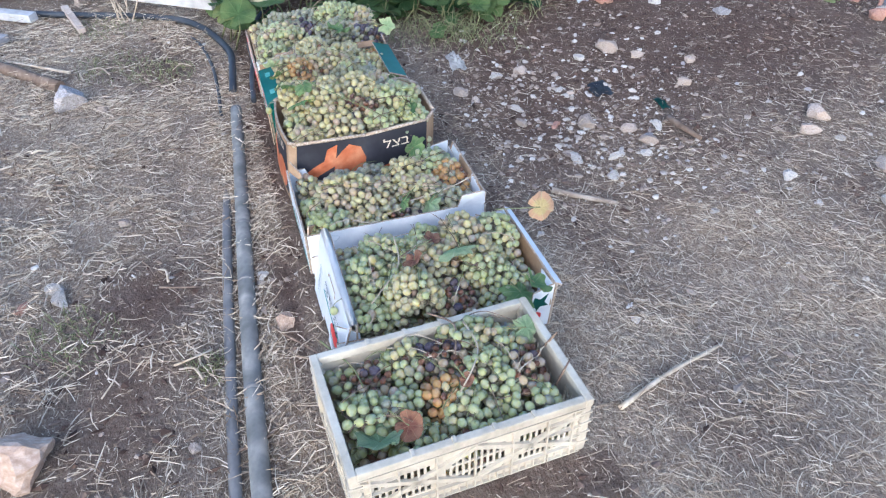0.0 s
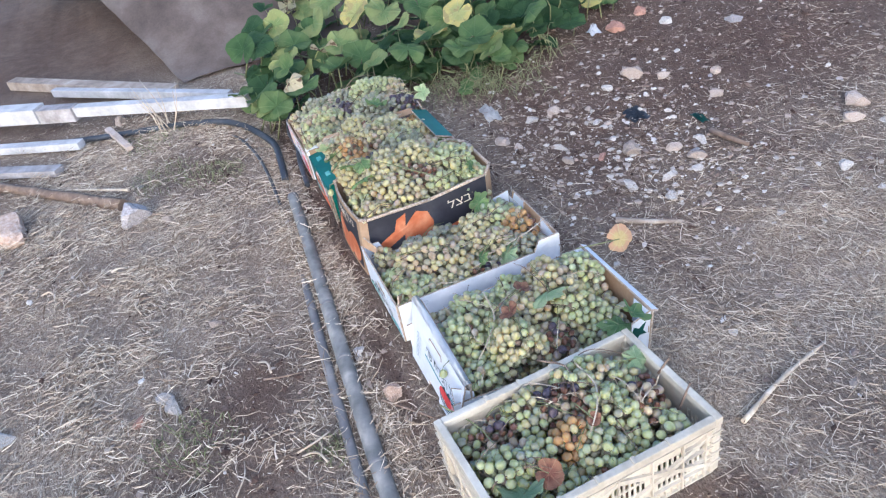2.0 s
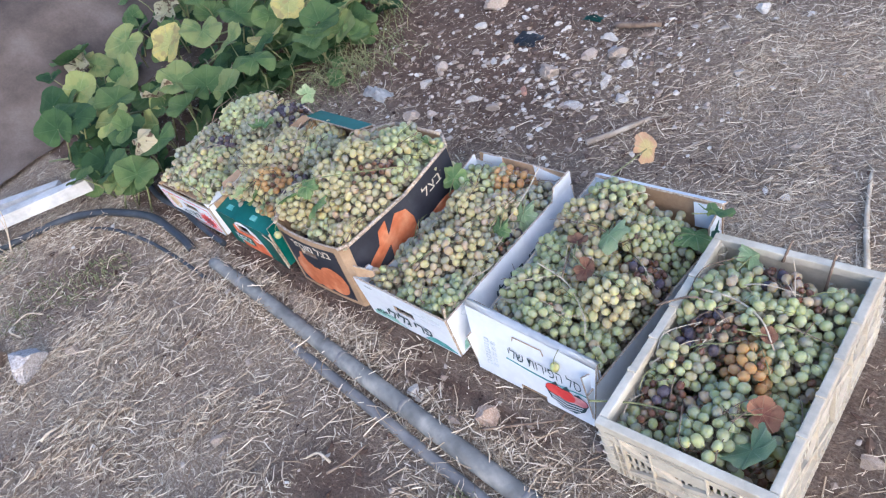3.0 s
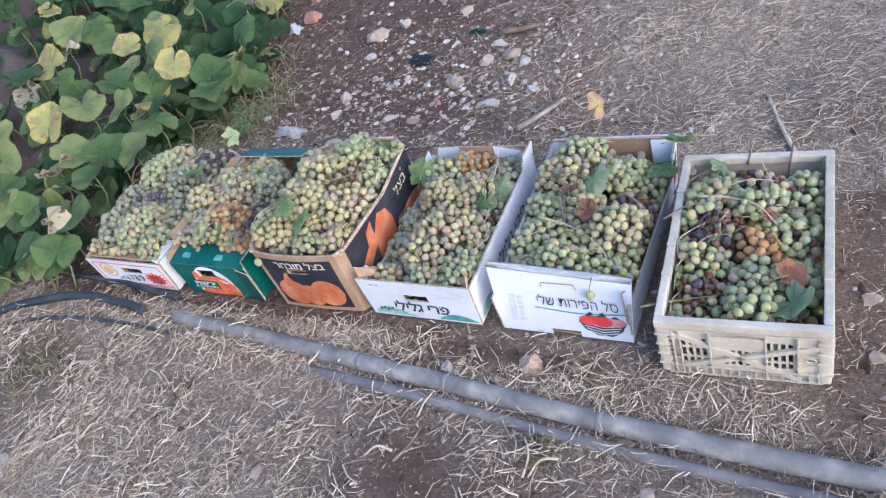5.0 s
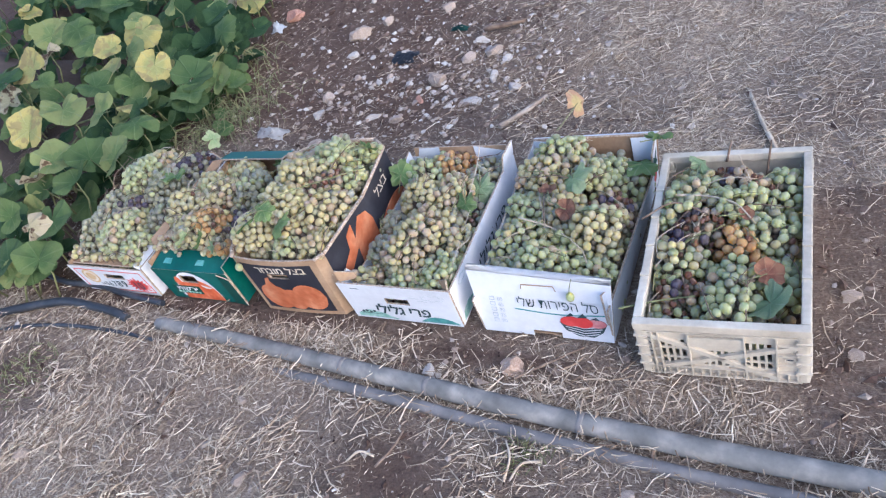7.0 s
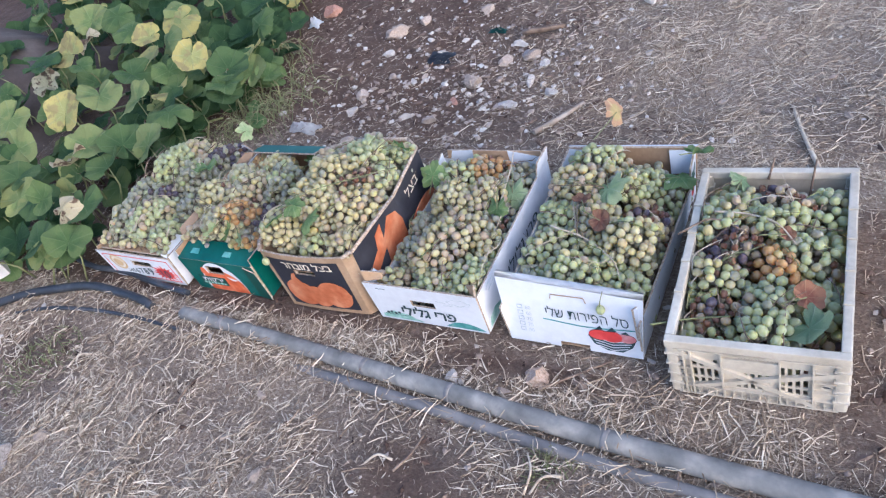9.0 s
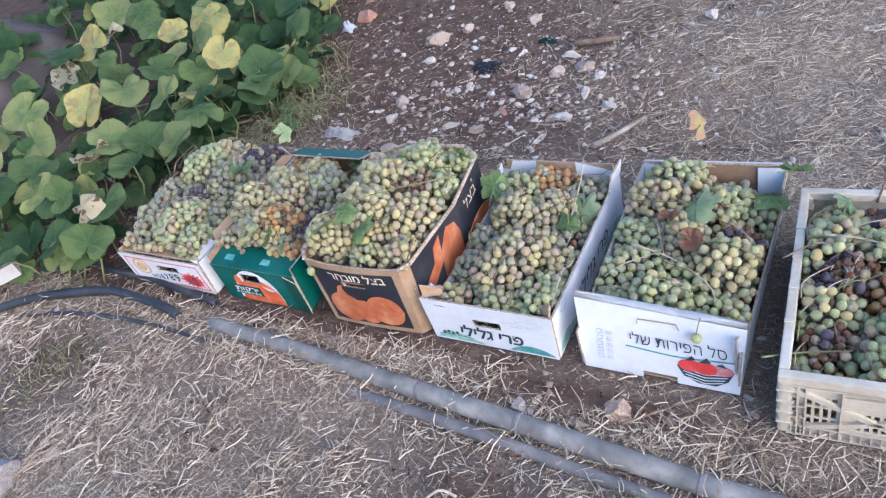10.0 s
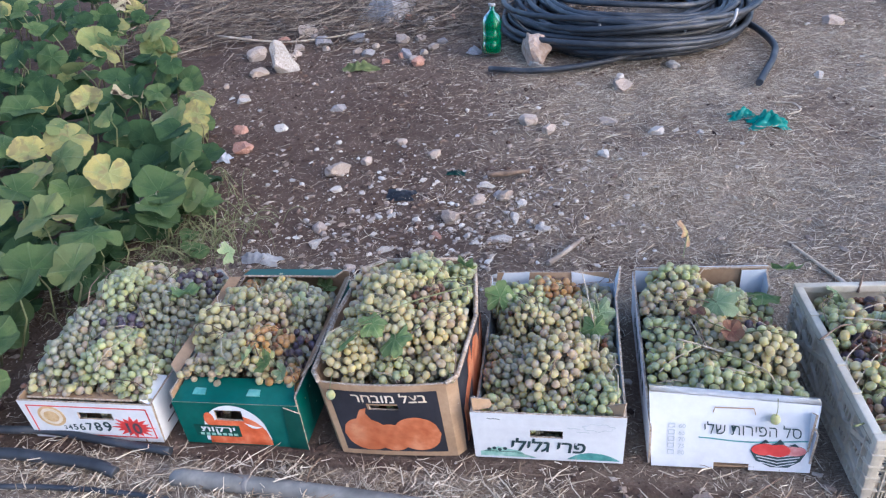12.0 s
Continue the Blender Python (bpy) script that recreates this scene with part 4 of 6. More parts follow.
def crate_side(w, m, uprights, slots, ovals, braces, handle):
    """One lattice wall in its own plane: x along it, z up, outside towards -y. uprights, slots and ovals are shares of its width."""
    z0, z1 = 0.004, H - 0.018
    n = round(w / 0.0125)
    xs = sorted([-w / 2 + w * i / n for i in range(n + 1)] + [-w / 2 + w * (i + 0.4) / n for i in range(n)])
    zs = [z0, z0 + 0.028, 0.036, 0.052, 0.058, 0.082, 0.088, 0.112, 0.118, z1]
    bm = bmesh.new()
    grid = [[[bm.verts.new((x, y, z)) for z in zs] for x in xs] for y in (0.0, 0.003)]

    def on(i, j):
        if not (0 <= i < len(xs) - 1 and 0 <= j < len(zs) - 1):
            return False
        u = ((xs[i] + xs[i + 1]) / 2 + w / 2) / w
        open_here = any(a < u < b and za - 1e-6 < zs[j] and zs[j + 1] < zb + 1e-6 for a, b, za, zb in slots)
        return i % 2 == 0 or j % 2 == 1 or not open_here

    for i in range(len(xs) - 1):
        for j in range(len(zs) - 1):
            if not on(i, j):
                continue
            q = [(i, j), (i + 1, j), (i + 1, j + 1), (i, j + 1)]
            bm.faces.new([grid[0][x][z] for x, z in q])
            bm.faces.new([grid[1][x][z] for x, z in reversed(q)])
            for (xa, za), (xb, zb), nb in ((q[0], q[1], (i, j - 1)), (q[1], q[2], (i + 1, j)), (q[2], q[3], (i, j + 1)), (q[3], q[0], (i - 1, j))):
                if not on(*nb):
                    bm.faces.new((grid[0][xb][zb], grid[0][xa][za], grid[1][xa][za], grid[1][xb][zb]))
    bmesh.ops.delete(bm, geom=[v for v in bm.verts if not v.link_faces], context="VERTS")
    wall = part("side_panel", bm, PLASTIC, CR)
    wall.matrix_basis = m
    ribs = [(-w / 2 + u * w, z0, -w / 2 + u * w, z1, 0.003, 0.0075) for u in uprights]
    ribs += [(-w / 2 + a * w, za, -w / 2 + b * w, zb, 0.011, 0.0062) for a, za, b, zb in braces]
    ribs += [(-w / 2, z, w / 2, z, 0.0026, 0.007) for z in (z0 + 0.002, z0 + 0.027, z1 - 0.001)]
    cells = round(w / 0.0155)
    ribs += [(-w / 2 + w * (k + 0.5) / cells, z0, -w / 2 + w * (k + 0.5) / cells, z0 + 0.027, 0.002, 0.0066) for k in range(cells)]
    side = [u for u in uprights if u < 0.2] + [0.0]
    for a, b in ((0.0, max(side)), (min([u for u in uprights if u > 0.75] + [1.0]), 1.0)):
        if b - a > 0.02:
            ribs += [(-w / 2 + a * w, z, -w / 2 + b * w, z, 0.0024, 0.0066) for z in (0.056, 0.086, 0.116)]
    for xa, za, xb, zb, ww, dd in ribs:
        bm = bmesh.new()
        bar(bm, (xa, 0.0, za), (xb, 0.0, zb), ww, dd, (0, -1, 0))
        part("rib", bm, PLASTIC, wall)
    for u, z in ovals:
        bm = bmesh.new()
        ring = [[bm.verts.new((-w / 2 + u * w + rr * math.cos(2 * math.pi * k / 16), y, z + 0.55 * rr * math.sin(2 * math.pi * k / 16))) for k in range(16)] for rr, y in ((0.0105, -0.0005), (0.0095, -0.003), (0.0078, -0.003), (0.007, 0.001))]
        for p, q in zip(ring, ring[1:]):
            for k in range(16):
                bm.faces.new((p[k], p[(k + 1) % 16], q[(k + 1) % 16], q[k])).smooth = True
        part("hole_collar", bm, PLASTIC, wall)
        # dark disc inside the collar paints the hole's shade; the wall stays closed
        bm = bmesh.new()
        bm.faces.new([bm.verts.new((-w / 2 + u * w + 0.0074 * math.cos(2 * math.pi * k / 16), -0.0006, z + 0.0041 * math.sin(2 * math.pi * k / 16))) for k in range(16)])
        part("hole", bm, BAND_AND_SHADE, wall)
    if handle:
        a, b = handle
        xa, xb = -w / 2 + a * w, -w / 2 + b * w
        part("handle_plate", block(xa, xb, -0.0055, 0.0, 0.098, 0.126, 0.0015), PLASTIC, wall)
        # dark strip laid on the wall as the shade of a slot, nothing cut
        part("slot_shade_strip", block(xa + 0.03, xb - 0.002, -0.0012, 0.001, 0.128, 0.135), BAND_AND_SHADE, wall)
        part("handle_lip", block(xa, xb, -0.007, 0.0, 0.136, z1 + 0.001, 0.001), PLASTIC, wall)
    return wall


END = dict(uprights=(0.06, 0.105, 0.3, 0.655, 0.85), slots=((0.115, 0.29, 0.036, 0.118), (0.36, 0.6, 0.036, 0.052), (0.38, 0.58, 0.058, 0.088), (0.665, 0.845, 0.036, 0.118)),
           ovals=((0.925, 0.1), (0.925, 0.07), (0.03, 0.1), (0.03, 0.072)), braces=((0.0, 0.135, 0.86, 0.012), (0.12, 0.03, 1.0, 0.115)), handle=(0.3, 0.655))
LONG = dict(uprights=(0.05, 0.17, 0.33, 0.5, 0.67, 0.83, 0.95), slots=((0.06, 0.3, 0.036, 0.118), (0.36, 0.64, 0.036, 0.118), (0.7, 0.94, 0.036, 0.118)),
            ovals=(), braces=((0.0, 0.13, 0.5, 0.03), (0.5, 0.03, 1.0, 0.13), (0.0, 0.03, 0.5, 0.13), (0.5, 0.13, 1.0, 0.03)), handle=None)
crate_side(W - 0.03, pose(0, -D / 2 + 0.007, -0.004), **END)
crate_side(W - 0.03, pose(0, D / 2 - 0.007, -0.004, 0, 0, 180), **END)
crate_side(D - 0.03, pose(W / 2 - 0.007, 0, -0.004, 0, 0, 90), **LONG)
crate_side(D - 0.03, pose(-W / 2 + 0.007, 0, -0.004, 0, 0, -90), **LONG)
for sx in (-1, 1):
    for sy in (-1, 1):
        cx, cy = sx * (W / 2 - 0.012), sy * (D / 2 - 0.012)
        post = part("corner_post", block(cx - 0.011, cx + 0.011, cy - 0.011, cy + 0.011, 0.0, H - 0.01, 0.006), PLASTIC, CR)
        for z in (0.03, 0.06, 0.09, 0.12):
            part("rib", block(cx - 0.0135, cx + 0.0135, cy - 0.0135, cy + 0.0135, z, z + 0.004, 0.0015), PLASTIC, post)
for (a, b, c, d) in ((-W / 2, W / 2, -D / 2, -D / 2 + 0.017), (-W / 2, W / 2, D / 2 - 0.017, D / 2), (-W / 2, -W / 2 + 0.017, -D / 2 + 0.017, D / 2 - 0.017), (W / 2 - 0.017, W / 2, -D / 2 + 0.017, D / 2 - 0.017)):
    part("rim", block(a, b, c, d, H - 0.02, H, 0.003), PLASTIC, CR)
for y in (-0.12, -0.04, 0.04, 0.12):
    for x in (-W / 2 + 0.0085, W / 2 - 0.0085):
        part("rim_notch", block(x - 0.0088, x + 0.0088, y - 0.004, y + 0.004, H - 0.018, H + 0.003, 0.001), PLASTIC, CR)
bm = panel([(-W / 2 + 0.01, -D / 2 + 0.01, 0.008), (W / 2 - 0.01, -D / 2 + 0.01, 0.008), (W / 2 - 0.01, D / 2 - 0.01, 0.008), (-W / 2 + 0.01, D / 2 - 0.01, 0.008)], 0.005)
part("bottom", bm, PLASTIC, CR)

# ---------------------------------------------------------------- grapes


def berry_mesh(name, mat, long=1.1, shrivel=0.0, seg=10, rings=7):
    bm = bmesh.new()
    bmesh.ops.create_uvsphere(bm, u_segments=seg, v_segments=rings, radius=1.0)
    for v in bm.verts:
        k = 1.0
        if shrivel:
            k -= shrivel * abs(noise.noise(v.co * 2.6 + Vector((5, 1, 2)))) * 1.6
        dimple = 0.1 * math.exp(-((1 - v.co.z) / 0.06) ** 2)
        v.co = Vector((v.co.x * k, v.co.y * k, v.co.z * long * k - dimple))
    me = bpy.data.meshes.new(name)
    bm.to_mesh(smooth(bm) and me)
    bm.free()
    me.materials.append(mat)
    return me


BERRY = {k: berry_mesh("grape", m, 1.2 if k == "raisin" else 1.2, 0.35 if k == "raisin" else 0.0) for k, m in GRAPES.items()}


def orb(fine):
    bm = bmesh.new()
    bmesh.ops.create_icosphere(bm, subdivisions=fine, radius=1.0)
    out = np.array([v.co[:] for v in bm.verts]), [[v.index for v in f.verts] for f in bm.faces]
    bm.free()
    return out


ORB_V, ORB_F = orb(1)
BALL_V, BALL_F = orb(2)

PALETTES = {
    "crate": [("green", 82), ("dusty", 9), ("yellow", 5), ("raisin", 4)],
    "green": [("green", 84), ("yellow", 13), ("dusty", 3)],
    "dusty": [("dusty", 86), ("green", 12), ("pink", 2)],
    "tan": [("pink", 34), ("yellow", 52), ("dusty", 14)],
    "cream": [("yellow", 94), ("green", 6)],
    "amber": [("amber", 72), ("yellow", 16), ("raisin", 12)],
    "dark": [("purple", 46), ("dusty", 50), ("raisin", 4)],
    "red": [("raisin", 62), ("purple", 14), ("pink", 24)],
}
LOOKS = {
    "crate": "mixed green bunch with browned berries", "green": "bunch of pale green grapes", "dusty": "dusty grey green grape bunch with bloom",
    "tan": "overripe tan and grey grape bunch", "cream": "bunch of creamy yellow grapes", "amber": "amber yellow grape bunch, browned",
    "dark": "bluish purple dusty grape bunch", "red": "shrivelled reddish brown grape bunch",
}


HEAPS = []


def on_heap(x, y, z):
    """The height of the fruit under a point, or z where there is none."""
    tops = np.concatenate(HEAPS)
    near = tops[np.hypot(tops[:, 0] - x, tops[:, 1] - y) < 0.02]
    return float((near[:, 2] + 0.7 * near[:, 3]).max()) if len(near) else z


def pick(rng, pal):
    tot = sum(w for _, w in pal)
    r = rng.random() * tot
    for k, w in pal:
        r -= w
        if r <= 0:
            return k
    return pal[0][0]


def fill(box, x0, x1, y0, y1, level, bunches, size, seed, turn=None, where="carton"):
    """Heaps bunches into a box. level(s, t): height over the ground at shares of width and depth; bunches: rows of s, t, radius, lift, palette.
    Each bunch is a lying cone of berries; berries never sink into one another or into a neighbouring bunch."""
    rng = random.Random(seed)
    at = turn or Matrix()
    cs = []
    for s, t, r, up, pal in bunches:
        x, y = x0 + (x1 - x0) * s, y0 + (y1 - y0) * t
        a = rng.uniform(0, math.pi)
        r *= 0.93
        c = level(s, t) + 1.2 * up - 0.72 * r
        cs.append((x, y, c + 0.008, r, a, pal, (1.3 * r, 0.86 * r, 0.92 * r)))

    def inside(k, x, y, z):
        c = cs[k]
        dx, dy, dz = x - c[0], y - c[1], z - c[2]
        u, v = dx * math.cos(c[4]) + dy * math.sin(c[4]), -dx * math.sin(c[4]) + dy * math.cos(c[4])
        ax = c[6]
        taper = 1 - 0.25 * u / ax[0]
        return math.sqrt((u / ax[0]) ** 2 + (v / (ax[1] * taper)) ** 2 + (dz / (ax[2] * taper)) ** 2)

    cell = {}

    def free(x, y, z, r, gap):
        key = (int(x // 0.025), int(y // 0.025), int(z // 0.025))
        for i in (-1, 0, 1):
            for j in (-1, 0, 1):
                for k in (-1, 0, 1):
                    for (a, b, c, q) in cell.get((key[0] + i, key[1] + j, key[2] + k), ()):
                        if (a - x) ** 2 + (b - y) ** 2 + (c - z) ** 2 < (gap * (q + r)) ** 2:
                            return False
        cell.setdefault(key, []).append((x, y, z, r))
        return True

    order = sorted(range(len(cs)), key=lambda k: -cs[k][2])
    berries = {k: [] for k in order}
    for k in order:
        c = cs[k]
        ax = c[6]
        for n in range(1700):
            d = Vector((rng.gauss(0, 1), rng.gauss(0, 1), abs(rng.gauss(0, 1)) - 0.25)).normalized()
            r = size * rng.uniform(0.84, 1.1)
            rad = 1.0 - 0.16 * rng.random() ** 2 + 0.16 * noise.noise((d.x * 2.2 + k, d.y * 2.2, d.z * 2.2 + seed))
            u, v = d.x * ax[0] * rad, d.y * ax[1] * rad * (1 - 0.25 * d.x)
            x, y = c[0] + u * math.cos(c[4]) - v * math.sin(c[4]), c[1] + u * math.sin(c[4]) + v * math.cos(c[4])
            z = c[2] + d.z * ax[2] * rad * (1 - 0.25 * d.x)
            if not (x0 < x < x1 and y0 < y < y1) or z < level((x - x0) / (x1 - x0), (y - y0) / (y1 - y0)) - 0.055:
                continue
            if any(j != k and inside(j, x, y, z) < 0.8 for j in order):
                continue
            if free(x, y, z, r, 0.86):
                berries[k].append((x, y, z, r))
    loose = set()
    # loose berries that close the gaps between the bunches
    for n in range(4200):
        x, y = rng.uniform(x0, x1), rng.uniform(y0, y1)
        r = size * rng.uniform(0.8, 1.05)
        z = level((x - x0) / (x1 - x0), (y - y0) / (y1 - y0)) - 0.056 - 0.03 * rng.random()
        if any(inside(j, x, y, z) < 0.85 for j in order):
            continue
        if free(x, y, z, r, 0.86):
            k = min(order, key=lambda j: math.hypot(x - cs[j][0], y - cs[j][1]) / cs[j][3])
            berries[k].append((x, y, z, r))
            loose.add((x, y, z, r))
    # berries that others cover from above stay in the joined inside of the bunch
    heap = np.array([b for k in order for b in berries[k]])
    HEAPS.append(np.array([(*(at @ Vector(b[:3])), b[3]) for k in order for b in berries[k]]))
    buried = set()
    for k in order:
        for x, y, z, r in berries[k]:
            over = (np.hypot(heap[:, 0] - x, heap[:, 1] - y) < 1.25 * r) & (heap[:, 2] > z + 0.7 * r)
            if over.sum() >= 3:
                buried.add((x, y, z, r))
    for k in order:
        c = cs[k]
        mine = [b for b in berries[k] if b not in buried]
        if len(mine) < 4:
            continue
        base = at @ Vector((c[0], c[1], c[2] - 0.03))
        t = thing("grape_bunch", LOOKS[c[5]] + " in the " + where, "grapes", "grape bunches", Matrix.Translation(base))
        inv = Matrix.Translation(-base)
        pal = PALETTES[c[5]]
        for x, y, z, r in mine:
            g = pick(rng, pal)
            # duller gap berries, darker in colour too so the gaps read as shaded
            if (x, y, z, r) in loose and rng.random() < 0.45:
                g = rng.choice(("dusty", "dusty", "raisin", "pink", "purple"))
            if noise.noise((x * 20, y * 20, seed + 40.0)) > 0.42 and rng.random() < 0.7:
                g = rng.choice(("raisin", "pink", "pink", "dusty"))
            elif rng.random() < 0.04:
                g = rng.choice(("dusty", "pink", "yellow", "green"))
            ob = part_of("grape", BERRY[g], None, t)
            q = Euler((rng.uniform(-1.3, 1.3), rng.uniform(-1.3, 1.3), rng.uniform(0, 6.28)))
            s = r * (0.78 if g == "raisin" else 1.0)
            ob.matrix_basis = Matrix.LocRotScale(inv @ (at @ Vector((x, y, z))), q, (s, s, s))
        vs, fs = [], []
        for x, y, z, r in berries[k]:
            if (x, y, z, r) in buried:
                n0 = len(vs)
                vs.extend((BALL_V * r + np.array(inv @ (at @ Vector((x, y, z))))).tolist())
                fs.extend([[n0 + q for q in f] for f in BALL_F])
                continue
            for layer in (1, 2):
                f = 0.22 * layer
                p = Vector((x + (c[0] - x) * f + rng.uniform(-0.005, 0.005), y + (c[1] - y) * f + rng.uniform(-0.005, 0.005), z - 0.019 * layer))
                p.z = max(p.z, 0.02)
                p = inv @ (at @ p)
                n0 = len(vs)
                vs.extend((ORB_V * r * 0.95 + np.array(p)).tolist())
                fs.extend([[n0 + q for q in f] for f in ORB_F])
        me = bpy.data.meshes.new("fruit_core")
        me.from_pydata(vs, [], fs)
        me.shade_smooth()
        # the darker colour of these inner berries paints shade between the bunches
        tagged(part_of("fruit_core", me, SHADED_CORE, t), kind="stuff")
        # stalk with side twigs, lying over the bunch
        for run in range(2):
            a = c[4] + rng.uniform(-0.5, 0.5)
            off = rng.uniform(-0.8, 0.8) * c[3]
            pts = []
            for s in (-0.8, -0.4, 0.0, 0.45):
                px, py = c[0] + s * c[6][0] * math.cos(a) - off * math.sin(a), c[1] + s * c[6][0] * math.sin(a) + off * math.cos(a)
                px, py = min(max(px, x0), x1), min(max(py, y0), y1)
                pts.append(inv @ (at @ Vector((px, py, c[2] + c[6][2] * math.sqrt(max(0.05, 1 - 0.8 * s * s)) + size * rng.uniform(-0.5, 0.7)))))
            mt = rng.choice((TWIG, TWIG, GREENSTEM, PALETWIG))
            stem = part("stem", tube(spline(pts, 4), lambda q: 0.0015 - 0.0008 * q, 6), mt, t, "dry bare grape stem")
            for s in range(3):
                p = pts[0].lerp(pts[3], rng.random())
                e = p + Vector((rng.uniform(-0.03, 0.03), rng.uniform(-0.03, 0.03), rng.uniform(-0.01, 0.014)))
                part("twig", tube([p, p.lerp(e, 0.5) + Vector((0, 0, 0.003)), e], lambda q: 0.001 - 0.0005 * q, 5), mt, stem)


def dome(edge, crown, back=0.0, front=0.0):
    def f(s, t):
        e = min(1.0, 4.2 * min(s, 1 - s)) ** 0.7 * min(1.0, 4.2 * min(t, 1 - t)) ** 0.7
        return edge + (crown - edge) * e + back * t + front * (1 - t)
    return f


fill(B1, -1.038, -0.72, 0.012, 0.46, dome(0.1, 0.135, 0.03), [
    (0.12, 0.08, 0.07, 0.01, "tan"), (0.45, 0.07, 0.07, 0.0, "tan"), (0.85, 0.12, 0.075, 0.025, "green"), (0.6, 0.24, 0.08, 0.028, "green"),
    (0.22, 0.28, 0.085, 0.02, "dusty"), (0.2, 0.5, 0.08, 0.02, "dusty"), (0.5, 0.45, 0.07, 0.012, "dark"), (0.84, 0.42, 0.075, 0.0, "dusty"),
    (0.3, 0.74, 0.09, 0.03, "green"), (0.66, 0.66, 0.085, 0.018, "dusty"), (0.4, 0.93, 0.07, 0.02, "tan"), (0.8, 0.9, 0.08, 0.01, "dark")], 0.0094, 11, where="white tray")
green_heap = dome(0.125, 0.17, 0.008)
fill(B2, -0.65, -0.38, 0.045, 0.42, lambda s, t: green_heap(s, t) - 0.055 * min(1, max(0, (t - 0.72) / 0.25)) * (0.35 + 0.65 * min(1, max(0, (s - 0.3) / 0.3))), [
    (0.15, 0.1, 0.07, 0.012, "tan"), (0.48, 0.14, 0.07, 0.04, "cream"), (0.8, 0.1, 0.06, 0.0, "amber"), (0.66, 0.22, 0.045, 0.035, "amber"), (0.25, 0.36, 0.075, 0.03, "cream"),
    (0.85, 0.36, 0.07, 0.0, "dark"), (0.55, 0.5, 0.08, 0.028, "tan"), (0.2, 0.65, 0.075, 0.015, "cream"), (0.8, 0.65, 0.075, 0.02, "dusty"),
    (0.45, 0.85, 0.08, 0.018, "cream"), (0.15, 0.92, 0.06, 0.012, "amber"), (0.85, 0.92, 0.06, 0.0, "dusty")], 0.0093, 12, where="green carton")
fill(B3, -0.312, -0.034, 0.034, 0.43, dome(0.155, 0.2, 0.018), [
    (0.16, 0.16, 0.075, 0.03, "cream"), (0.55, 0.08, 0.07, 0.0, "green"), (0.85, 0.12, 0.065, 0.012, "cream"), (0.36, 0.34, 0.085, 0.04, "cream"),
    (0.75, 0.36, 0.08, 0.02, "tan"), (0.12, 0.5, 0.065, 0.0, "red"), (0.45, 0.58, 0.085, 0.035, "cream"), (0.7, 0.55, 0.05, 0.02, "red"),
    (0.85, 0.64, 0.07, 0.012, "green"), (0.2, 0.75, 0.07, 0.01, "tan"), (0.55, 0.84, 0.085, 0.025, "green"), (0.85, 0.9, 0.07, 0.012, "green"), (0.25, 0.94, 0.06, 0.0, "tan")], 0.0096, 13, where="onion carton")
fill(B4, 0.012, 0.292, 0.02, 0.466, dome(0.078, 0.1, 0.014), [
    (0.15, 0.06, 0.07, 0.006, "tan"), (0.5, 0.1, 0.07, 0.01, "green"), (0.85, 0.14, 0.085, 0.022, "green"), (0.25, 0.27, 0.07, 0.012, "dusty"), (0.55, 0.32, 0.095, 0.035, "tan"),
    (0.88, 0.36, 0.06, 0.01, "cream"), (0.15, 0.45, 0.07, 0.004, "dusty"), (0.45, 0.52, 0.07, 0.012, "tan"), (0.85, 0.56, 0.07, 0.0, "dark"), (0.3, 0.68, 0.07, 0.026, "cream"),
    (0.65, 0.72, 0.08, 0.016, "tan"), (0.2, 0.84, 0.075, 0.024, "green"), (0.5, 0.92, 0.06, 0.026, "amber"), (0.85, 0.88, 0.08, 0.012, "dusty")], 0.0095, 14, where="white fruit box")
round_heap = dome(0.098, 0.118, 0.01)
fill(B5, 0.364, 0.654, 0.062, 0.495, lambda s, t: round_heap(s, t) - 0.05 * max(0, t - 0.72) / 0.28 * min(1, max(0, (s - 0.3) / 0.3)), [
    (0.15, 0.06, 0.065, 0.004, "tan"), (0.5, 0.1, 0.085, 0.018, "green"), (0.85, 0.08, 0.06, 0.006, "green"), (0.22, 0.28, 0.075, 0.012, "green"), (0.58, 0.3, 0.07, 0.006, "green"),
    (0.88, 0.32, 0.075, 0.04, "cream"), (0.15, 0.5, 0.07, 0.01, "green"), (0.45, 0.5, 0.075, 0.016, "tan"), (0.78, 0.55, 0.06, -0.004, "red"), (0.25, 0.72, 0.08, 0.026, "tan"),
    (0.6, 0.74, 0.075, 0.012, "green"), (0.3, 0.92, 0.075, 0.03, "green"), (0.68, 0.92, 0.07, 0.01, "dusty"), (0.92, 0.8, 0.06, -0.012, "green")], 0.0095, 15, where="basket carton")
